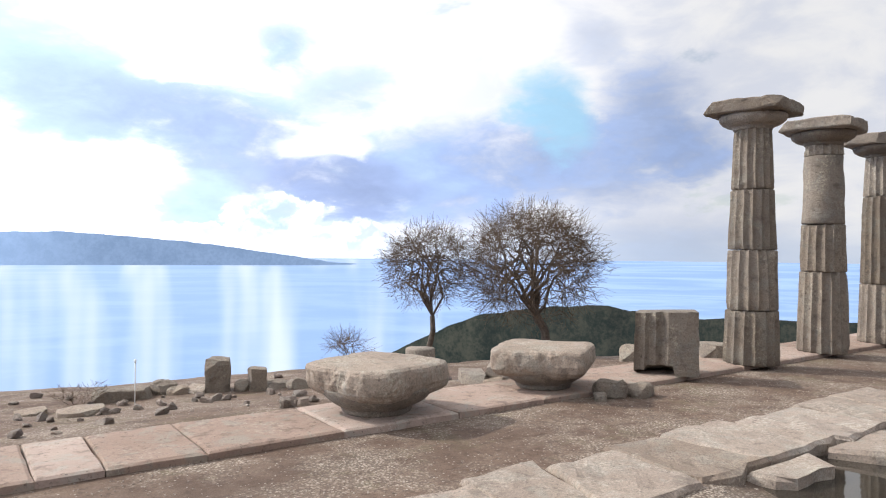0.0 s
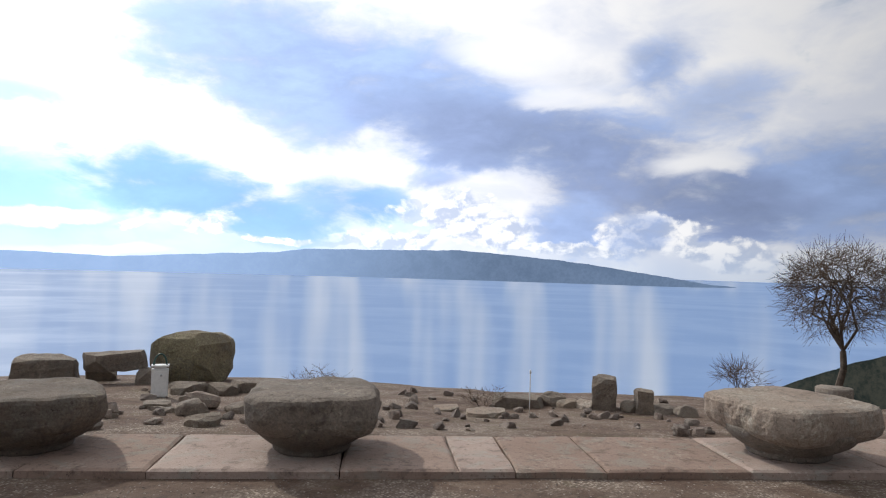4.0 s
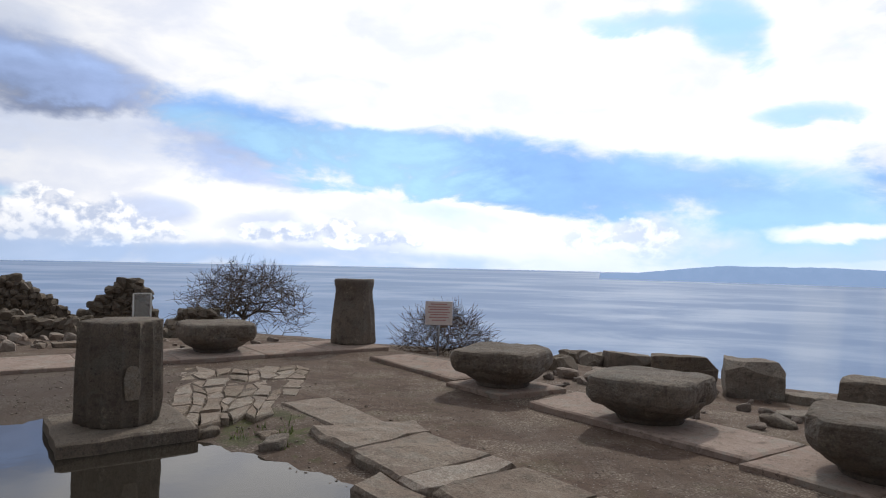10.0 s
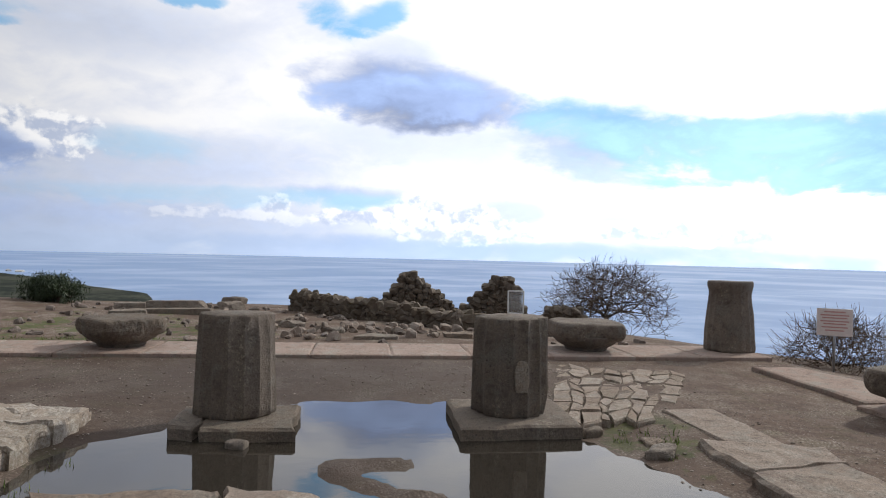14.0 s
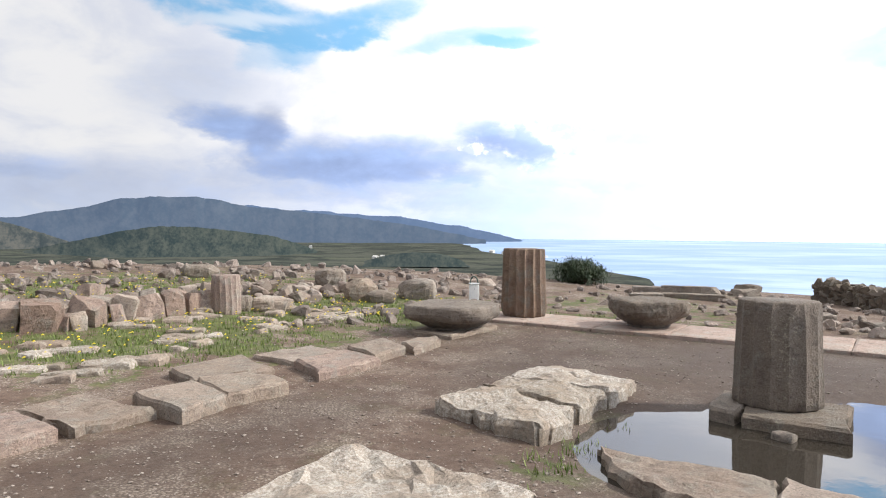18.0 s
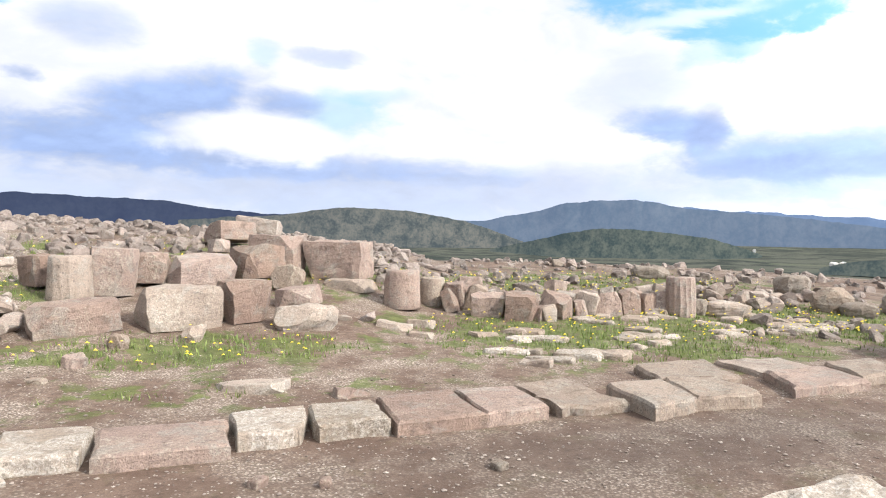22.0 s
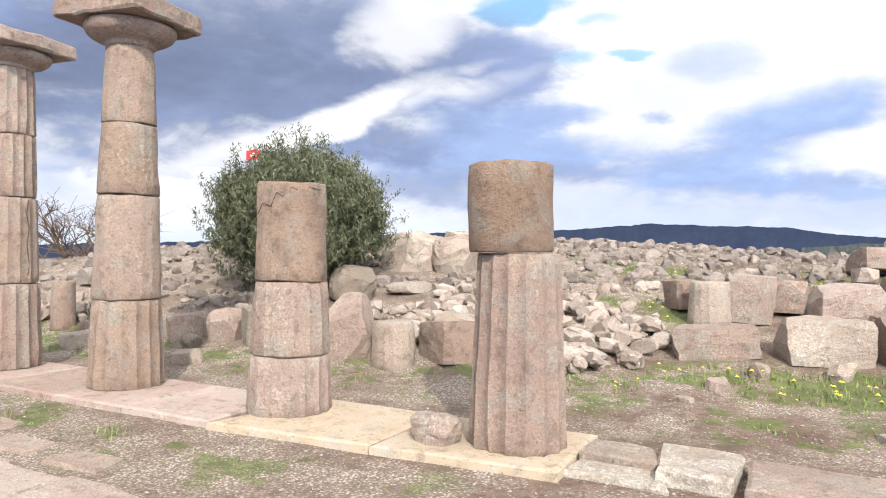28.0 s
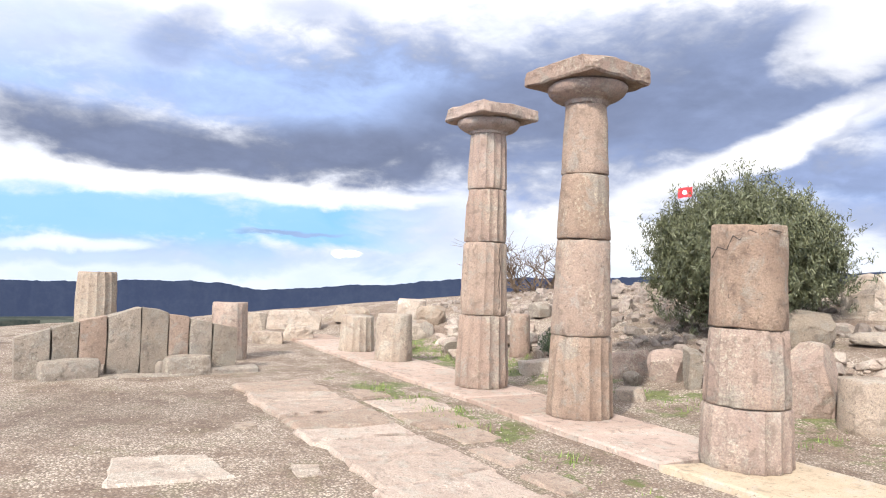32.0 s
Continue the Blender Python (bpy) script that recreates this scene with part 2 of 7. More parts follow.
    bank(6.0, 0.1, 36.1, 1.0, 0, "B", 0.60)
    bank(23.1, 4.6, 19.6, 3.4, 0, "P", 0.80)
    bank(19.1, 0.7, 16.8, 2.0, 0, "G", 0.55)
    bank(12.9, 7.3, 11.3, 1.6, 0, "P", 0.60)
    bank(19.3, 16.2, 9.3, 2.2, 0, "P", 0.70)
    bank(28.4, 15.4, 2.8, 0.4, 0, "K", 0.80)
    bank(13.9, 18.9, 2.0, 0.4, 0, "K", 0.90)
    bank(3.2, 18.4, 2.6, 1.4, -25, "K", 1.00)
    bank(-0.5, 18.5, 2.8, 1.1, 25, "K", 0.90)
    bank(-3.7, 13.1, 6.1, 1.6, 0, "G", 1.00)
    bank(-3.2, 12.6, 5.2, 1.0, 0, "D", 0.50)
    bank(2.0, 12.9, 2.8, 1.0, 0, "G", 0.80)
    bank(-29.4, 8.4, 8.6, 2.1, -4, "C", 1.00)
    bank(-19.3, 9.9, 5.6, 1.1, -10, "C", 0.70)
    bank(2.8, 4.7, 4.2, 0.6, 0, "G", 0.60)
    bank(29.0, 7.3, 2.7, 1.8, 0, "P", 1.00)
    bank(28.9, 6.1, 4.5, 0.8, 0, "G", 0.80)
    bank(25.0, 7.8, 4.4, 2.0, 0, "H", 1.00)
    bank(8.8, 3.4, 2.0, 1.0, 0, "H", 1.00)
    bank(0.4, 2.7, 5.6, 1.0, 0, "H", 0.95)
    bank(-6.2, 2.7, 6.1, 1.5, 0, "H", 0.90)
    bank(-20.6, 3.5, 1.7, 0.7, 0, "P", 0.60)
    bank(-23.0, 2.7, 0.6, 0.4, 0, "P", 0.80)
    bank(14.1, 2.8, 3.9, 0.5, 0, "H", 0.70)
    bank(17.5, 1.3, 18.9, 2.6, 0, "P", 0.70)
    bank(37.9, 4.6, 13.8, 2.7, 0, "P", 0.75)
    bank(53.7, 11.6, 4.5, 2.7, 0, "P", 0.70)
    bank(44.7, 15.9, 7.6, 1.1, 5, "K", 0.90)
    bank(48.6, 13.8, 2.3, 1.4, 0, "K", 0.40)
    bank(31.7, 15.3, 5.5, 0.8, 10, "K", 0.60)
    bank(1.3, 17.2, 0.9, 0.4, 0, "K", 0.90)
    bank(50.5, 8.4, 3.5, 1.1, -10, "G", 1.00)
    bank(48.2, 8.0, 1.1, 1.7, 0, "D", 0.70)
    bank(39.6, 5.9, 9.4, 1.6, 0, "G", 1.00)
    bank(40.5, 5.1, 8.1, 0.8, 0, "D", 0.60)
    bank(27.9, 7.4, 4.4, 1.2, -15, "G", 1.00)
    bank(26.9, 6.9, 3.3, 0.6, -8, "D", 0.50)
    bank(30.2, 6.5, 1.4, 0.6, 0, "H", 0.90)
    bank(30.6, 4.5, 2.1, 0.4, 0, "G", 0.60)
    bank(17.6, 7.8, 3.3, 1.1, 0, "C", 0.55)
    bank(10.6, 4.2, 11.1, 0.7, 0, "C", 0.50)
    bank(3.7, 4.2, 4.2, 0.7, 0, "C", 0.60)
    bank(68.5, 3.1, 36.1, 2.1, 0, "G", 0.45)
    bank(51.9, 16.8, 6.9, 1.9, -8, "K", 1.00)
    bank(39.3, 16.9, 4.9, 1.1, 15, "K", 0.80)
    bank(46.0, 14.4, 2.1, 1.5, 0, "K", 0.60)
    bank(50.1, 16.1, 4.1, 0.5, 5, "W", 0.60)
    bank(78.7, 13.8, 3.1, 0.6, 0, "P", 0.90)
    bank(84.4, 13.8, 1.5, 0.9, 0, "C", 0.50)
    bank(77.4, 9.4, 4.0, 1.8, 0, "C", 0.70)
    bank(73.5, 10.8, 3.1, 0.7, 0, "C", 0.50)
    bank(85.5, 4.7, 8.8, 0.8, -5, "G", 0.80)
    bank(69.4, 4.2, 5.5, 0.5, 0, "G", 0.70)
    bank(91.6, 5.8, 3.1, 1.6, 0, "P", 0.80)
    bank(84.3, 7.2, 4.7, 1.2, 0, "W", 0.90)
    bank(102.6, 4.5, 26.1, 3.3, 0, "P", 0.70)
    bank(75.7, 3.2, 15.8, 1.7, 0, "P", 0.80)
    bank(91.0, 9.6, 6.4, 2.2, 10, "G", 1.00)
    bank(82.9, 9.7, 3.1, 1.2, 0, "G", 0.95)
    bank(95.6, 6.2, 7.5, 1.9, 0, "G", 1.00)
    bank(80.7, 5.0, 11.0, 0.9, 0, "G", 0.70)
    bank(84.2, 7.1, 4.8, 1.4, 0, "W", 0.90)
    bank(112.7, 7.5, 13.5, 1.8, -3, "G", 1.00)
    bank(115.4, 10.6, 7.3, 2.2, 0, "G", 1.00)
    bank(107.8, 10.9, 3.7, 0.8, 0, "G", 0.90)
    bank(120.4, 5.1, 6.9, 1.4, 0, "D", 0.80)
    bank(109.6, 6.1, 6.8, 1.0, 0, "D", 0.60)
    bank(96.7, 14.5, 3.3, 1.6, 0, "P", 1.00)
    bank(100.1, 10.3, 0.8, 0.5, 0, "G", 0.90)
    bank(107.4, 15.7, 1.8, 0.6, 0, "C", 0.80)
    bank(102.8, 15.8, 1.6, 0.3, 0, "C", 0.90)
    bank(104.9, 18.2, 1.6, 0.4, 0, "C", 0.80)
    bank(124.4, 14.3, 11.4, 2.4, 0, "D", 1.00)
    bank(128.0, 12.5, 6.0, 1.5, 0, "S", 0.70)
    bank(112.8, 14.9, 3.1, 1.9, 0, "D", 0.70)
    bank(123.6, 10.4, 4.2, 1.1, 0, "W", 0.90)
    bank(117.1, 12.6, 2.5, 0.6, 0, "W", 0.80)
    bank(154.1, 2.6, 10.4, 2.5, 0, "P", 0.80)
    bank(156.1, 15.5, 7.9, 2.3, 0, "D", 0.80)
    bank(146.3, 13.1, 19.2, 4.6, -4, "S", 1.00)
    bank(134.3, 12.3, 11.9, 2.1, -15, "S", 0.95)
    bank(125.0, 15.0, 8.9, 3.8, -15, "D", 1.00)
    bank(113.8, 15.6, 4.9, 1.7, 0, "D", 0.90)
    bank(123.0, 11.2, 9.3, 0.7, 16, "W", 0.95)
    bank(116.5, 13.1, 2.8, 0.7, 5, "W", 0.90)
    bank(157.4, 5.3, 3.8, 1.4, 0, "K", 0.85)
    bank(157.4, 6.9, 5.2, 0.6, 0, "W", 0.60)
    bank(111.2, 19.5, 3.7, 0.8, 0, "K", 0.90)
    bank(102.4, 15.8, 1.6, 0.4, 0, "C", 0.60)
    bank(173.7, 3.9, 16.8, 2.3, 0, "K", 0.90)
    bank(153.1, 4.9, 5.2, 2.6, 0, "P", 0.90)
    bank(173.6, 1.0, 16.8, 1.1, 0, "G", 0.80)
    bank(142.1, 13.7, 25.9, 5.8, 0, "D", 0.90)
    bank(131.1, 15.4, 11.6, 4.2, 0, "S", 0.60)
    bank(170.0, 14.5, 18.1, 3.4, 0, "G", 1.00)
    bank(-179.8, 17.1, 7.4, 2.3, 0, "P", 0.90)
    bank(173.2, 17.9, 3.3, 1.6, 20, "D", 0.80)
    bank(163.1, 20.5, 4.1, 1.2, 0, "D", 0.50)
    bank(175.6, 9.4, 13.0, 1.8, -5, "S", 1.00)
    bank(159.0, 9.9, 8.8, 1.9, 0, "S", 1.00)
    bank(146.8, 13.0, 8.4, 2.7, 5, "S", 0.80)
    bank(173.9, 6.5, 17.2, 0.7, -3, "W", 0.80)
    bank(127.4, 10.4, 9.0, 0.9, 20, "W", 0.95)
    bank(121.5, 17.3, 3.2, 2.3, 0, "W", 0.70)
    bank(165.1, 3.2, 3.1, 0.2, 4, "D", 0.80)
    bank(160.3, 1.5, 1.2, 0.4, 0, "H", 1.00)
    bank(179.9, 1.7, 4.0, 0.4, 0, "W", 0.70)

    # laid over one another in sheets of two dozen, each a group of its own
    ins = {"Under": state["col"], "Az": az, "El": el, "Frag": frag, "Knob": knob, **body}
    for i in range(0, len(banks), 24):
        g = bpy.data.node_groups.new("cloud_sheet", "ShaderNodeTree")
        for name in ins:
            g.interface.new_socket(name, in_out="INPUT", socket_type="NodeSocketFloat" if name in ("Az", "El", "Frag", "Knob") else "NodeSocketColor")
        g.interface.new_socket("Sky", in_out="OUTPUT", socket_type="NodeSocketColor")
        sheet = Net(g)
        src = sheet.node("NodeGroupInput").outputs
        top = src["Under"]
        for numbers in banks[i:i + 24]:
            top = puff(sheet, src, top, *numbers)
        sheet.put(sheet.node("NodeGroupOutput").inputs[0], top)
        use = n.node("ShaderNodeGroup", node_tree=g)
        for name, q in ins.items():
            n.put(use.inputs[name], q)
        ins["Under"] = use.outputs[0]
    col = ins["Under"]
    # haze at the horizon
    col = n.mix(n.smooth(el0, 3.2, -0.5, 0.0, 0.55), col, (0.60, 0.75, 1.0))
    # brighter towards the veiled sun
    sunv = n.node("ShaderNodeVectorMath", operation="DOT_PRODUCT")
    n.put(sunv.inputs[0], gen)
    sunv.inputs[1].default_value = (math.cos(radians(-45)), math.sin(radians(-45)), 0.0)
    near = n.math("POWER", n.math("MULTIPLY_ADD", sunv.outputs["Value"], 0.8, 0.2, clamp=True), 1.5)
    g = n.math("MULTIPLY_ADD", near, GAIN_S - GAIN_N, GAIN_N)
    bg = n.node("ShaderNodeBackground")
    n.put(bg.inputs[0], col)
    n.put(bg.inputs[1], g)
    out = n.node("ShaderNodeOutputWorld")
    n.put(out.inputs[0], bg.outputs[0])


GAIN_N, GAIN_S = 0.83, 3.16
build_sky()

# ---------------------------------------------------------------- materials
def surface(name, rough=0.9):
    m = bpy.data.materials.new(name)
    m.use_nodes = True
    n = Net(m.node_tree)
    b = m.node_tree.nodes["Principled BSDF"]
    b.inputs["Roughness"].default_value = rough
    return m, n, b


def add_bump(n, b, h, strength, dist):
    bump = n.node("ShaderNodeBump")
    bump.inputs["Strength"].default_value, bump.inputs["Distance"].default_value = strength, dist
    n.put(bump.inputs["Height"], h)
    n.put(b.inputs["Normal"], bump.outputs[0])


def stone(name, a, b_, lichen, cover=0.5, size=1.0, bump=0.7, warm=0.13, grain=0.3, island=False):
    """Weathered stone: two tones in large patches, grain, pale lichen spots, piece to piece variation."""
    m, n, b = surface(name, 0.92)
    tc = n.node("ShaderNodeTexCoord").outputs["Object"]
    info = n.node("ShaderNodeObjectInfo")
    shift = n.node("ShaderNodeVectorMath", operation="MULTIPLY_ADD")
    n.put(shift.inputs[0], info.outputs["Random"])
    shift.inputs[1].default_value = (37.0, 53.0, 71.0)
    n.put(shift.inputs[2], tc)
    v = shift.outputs[0]
    big = n.noise(v, 1.3 / size, 5, 0.6, 0.4)
    mid = n.noise(v, 7.0 / size, 8, 0.68, 0.3)
    fine = n.noise(v, 55.0 / size, 4, 0.75)
    flecks = n.noise(v, 24.0 / size, 7, 0.72)
    col = n.mix(n.smooth(big, 0.35, 0.65), a, b_)
    # darker patches by noise and a grey weathered skin
    col = n.mix(n.smooth(mid, 0.50, 0.68, 0.0, 0.75), col, tuple(q * 0.45 for q in a))
    skin = (sum(b_) / 3 * 1.05, sum(b_) / 3 * 1.0, sum(b_) / 3 * 0.88)
    col = n.mix(n.smooth(n.noise(v, 3.1 / size, 7, 0.7, 0.6), 0.5, 0.62, 0.0, 0.7), col, skin)
    # crusts of pale lichen with hard edges, in colonies
    drawn = n.node("ShaderNodeMapping")
    n.put(drawn.inputs["Vector"], v)
    drawn.inputs["Scale"].default_value = (1.0, 1.0, 0.45)
    colony = n.smooth(n.noise(drawn.outputs[0], 2.2 / size, 5, 0.65), 0.56 - 0.16 * cover, 0.66 - 0.14 * cover)
    crust = n.smooth(flecks, 0.55 - 0.06 * cover, 0.60 - 0.06 * cover)
    col = n.mix(n.math("MULTIPLY", n.math("MULTIPLY", colony, crust), 0.7), col, lichen)
    col = n.mix(n.math("MULTIPLY", colony, 0.35 * cover), col, tuple(q * 0.8 for q in lichen))
    # dark pits and grain
    col = n.mix(n.smooth(flecks, 0.42, 0.34, 0.0, 0.85), col, tuple(q * 0.35 for q in a))
    col = n.mix(n.smooth(fine, 0.42, 0.66, 0.0, grain * 2.2), col, tuple(q * 0.52 for q in b_))
    col = n.mix(n.smooth(fine, 0.42, 0.32, 0.0, grain * 1.5), col, tuple(min(q * 1.35, 0.7) for q in b_))
    each = n.node("ShaderNodeNewGeometry").outputs["Random Per Island"] if island else info.outputs["Random"]
    rnd = n.smooth(each, 0, 1, 0.62 if island else 0.78, 1.2 if island else 1.16, "LINEAR")
    tone = n.node("ShaderNodeHueSaturation")
    n.put(tone.inputs["Value"], rnd)
    n.put(tone.inputs["Saturation"], n.smooth(info.outputs["Random"], 0, 1, 1.0 + warm, 1.0 - warm, "LINEAR"))
    n.put(tone.inputs["Color"], n.mix(1.0, col, (0.80, 0.775, 0.75), "MULTIPLY"))
    n.put(b.inputs["Base Color"], tone.outputs[0])
    h = n.math("ADD", n.math("MULTIPLY", mid, 0.8), n.math("ADD", n.math("MULTIPLY", flecks, 0.4), n.math("MULTIPLY", fine, 0.15)))
    add_bump(n, b, h, min(1.0, bump * 1.5), 0.05)
    return m


M_PINK = stone("pink_andesite", (0.333, 0.245, 0.205), (0.425, 0.319, 0.260), (0.540, 0.500, 0.410), 0.35)
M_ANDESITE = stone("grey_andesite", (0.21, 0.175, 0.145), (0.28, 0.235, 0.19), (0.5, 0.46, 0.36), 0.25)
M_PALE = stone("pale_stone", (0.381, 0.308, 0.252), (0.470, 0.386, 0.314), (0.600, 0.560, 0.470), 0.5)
M_GREY = stone("grey_stone", (0.26, 0.22, 0.185), (0.345, 0.29, 0.235), (0.5, 0.47, 0.4), 0.4)
M_TAN = stone("tan_andesite", (0.291, 0.205, 0.155), (0.375, 0.277, 0.213), (0.500, 0.450, 0.340), 0.25)
M_LICHEN = stone("lichened_stone", (0.22, 0.19, 0.13), (0.32, 0.27, 0.18), (0.42, 0.4, 0.24), 0.8)
M_WHITE_LICHEN = stone("white_lichened_stone", (0.385, 0.319, 0.253), (0.473, 0.396, 0.314), (0.720, 0.690, 0.630), 0.9)
M_SLAB = stone("pink_slab", (0.392, 0.292, 0.244), (0.456, 0.350, 0.297), (0.580, 0.520, 0.450), 0.25, 1.0, 0.35, 0.15, 0.12)
M_CREAM = stone("cream_new_slab", (0.519, 0.424, 0.313), (0.583, 0.482, 0.366), (0.600, 0.520, 0.400), 0.1, 1.0, 0.25, 0.08, 0.12)
M_PAVE = stone("paving", (0.35, 0.283, 0.238), (0.43, 0.356, 0.294), (0.58, 0.53, 0.46), 0.6, 1.0, 0.5)
M_RUBBLE = stone("rubble", (0.27, 0.215, 0.185), (0.385, 0.315, 0.27), (0.52, 0.48, 0.42), 0.4, 0.6, island=True)
M_MASONRY = stone("dark_masonry", (0.16, 0.128, 0.098), (0.23, 0.185, 0.14), (0.38, 0.35, 0.27), 0.5, 4.0, 0.15)
M_CORE = stone("masonry_core", (0.14, 0.112, 0.086), (0.2, 0.16, 0.12), (0.36, 0.33, 0.26), 0.5)
M_PIECE = stone("rubble_piece", (0.31, 0.25, 0.215), (0.43, 0.355, 0.3), (0.58, 0.54, 0.47), 0.45, 4.0, 0.15)
M_PALEPINK = stone("pale_pink_slab", (0.413, 0.318, 0.265), (0.488, 0.392, 0.329), (0.600, 0.540, 0.470), 0.3)


def earth():
    m, n, b = surface("earth", 0.95)
    pos = n.node("ShaderNodeNewGeometry").outputs["Position"]

    def att(name):
        return n.node("ShaderNodeAttribute", attribute_name=name).outputs["Fac"]

    mid = n.noise(pos, 2.6, 7, 0.68)
    fine = n.noise(pos, 70.0, 4, 0.75)
    peb = n.node("ShaderNodeTexVoronoi", feature="F1")
    n.put(peb.inputs["Vector"], pos)
    peb.inputs["Scale"].default_value = 42.0
    grey = n.node("ShaderNodeSeparateColor")
    n.put(grey.inputs[0], peb.outputs["Color"])
    grit = n.smooth(peb.outputs["Distance"], 0.36, 0.28)
    soil = n.mix(n.smooth(mid, 0.35, 0.68), (0.135, 0.088, 0.065), (0.225, 0.16, 0.122))
    clod = n.noise(pos, 13.0, 7, 0.72)
    soil = n.mix(n.smooth(clod, 0.52, 0.62, 0.0, 0.65), soil, (0.075, 0.052, 0.042))
    soil = n.mix(n.smooth(clod, 0.44, 0.36, 0.0, 0.5), soil, (0.27, 0.205, 0.165))
    soil = n.mix(n.smooth(fine, 0.35, 0.7, 0.0, 0.6), soil, (0.10, 0.072, 0.058))
    soil = n.mix(n.math("MULTIPLY", grit, n.smooth(grey.outputs[0], 0.90, 0.94, 0, 0.8)), soil, (0.46, 0.42, 0.38))
    gravel = n.mix(n.smooth(grey.outputs[1], 0.1, 0.9), (0.33, 0.27, 0.222), (0.58, 0.5, 0.42))
    gravel = n.mix(n.math("MULTIPLY", grit, n.smooth(grey.outputs[0], 0.78, 0.86, 0, 0.85)), gravel, (0.62, 0.57, 0.51))
    gravel = n.mix(n.smooth(peb.outputs["Distance"], 0.35, 0.55, 0, 0.75), gravel, (0.13, 0.10, 0.08))
    gr = n.math("ADD", att("gravel"), n.smooth(n.noise(pos, 1.1, 5, 0.7), 0.35, 0.68, -0.55, 0.55), clamp=True)
    gravel = n.mix(n.smooth(clod, 0.5, 0.64, 0.0, 0.4), gravel, (0.15, 0.115, 0.09))
    col = n.mix(gr, soil, gravel)
    grass = n.mix(n.smooth(n.noise(pos, 5.5, 5, 0.7), 0.35, 0.7), (0.06, 0.092, 0.02), (0.15, 0.185, 0.05))
    gm = n.math("MULTIPLY_ADD", n.smooth(n.noise(pos, 1.7, 6, 0.72), 0.38, 0.6, -0.6, 0.5), 1.0, att("grass"))
    col = n.mix(n.smooth(gm, 0.4, 0.8, 0.0, 0.75), col, grass)
    col = n.mix(n.math("MULTIPLY", att("wet"), 0.72), col, (0.062, 0.046, 0.037))
    # the valley far below: scrub, fields and woods, greyed in colour to suggest haze
    wood = n.mix(n.smooth(n.noise(pos, 0.011, 7, 0.68, 0.6), 0.42, 0.58), (0.05, 0.06, 0.055), (0.105, 0.112, 0.095))
    wood = n.mix(n.smooth(n.noise(pos, 0.0045, 5, 0.6, 1.0), 0.56, 0.66, 0, 0.9), wood, (0.12, 0.132, 0.10))
    wood = n.mix(n.smooth(n.noise(pos, 0.13, 5, 0.7), 0.5, 0.75, 0, 0.6), wood, (0.02, 0.03, 0.02))
    col = n.mix(att("far"), col, wood)
    col = n.mix(1.0, col, (0.8, 0.79, 0.78), "MULTIPLY")
    n.put(b.inputs["Base Color"], col)
    n.put(b.inputs["Roughness"], n.math("MULTIPLY_ADD", att("wet"), -0.2, 0.95))
    n.put(b.inputs["Specular IOR Level"], n.math("MULTIPLY_ADD", att("far"), -0.25, 0.25))
    h = n.math("ADD", n.math("MULTIPLY", fine, 0.3), n.math("MULTIPLY", peb.outputs["Distance"], n.math("MULTIPLY_ADD", gr, -0.6, -0.15)))
    h = n.math("ADD", h, n.math("MULTIPLY", mid, 1.2))
    add_bump(n, b, h, 0.6, 0.022)
    return m


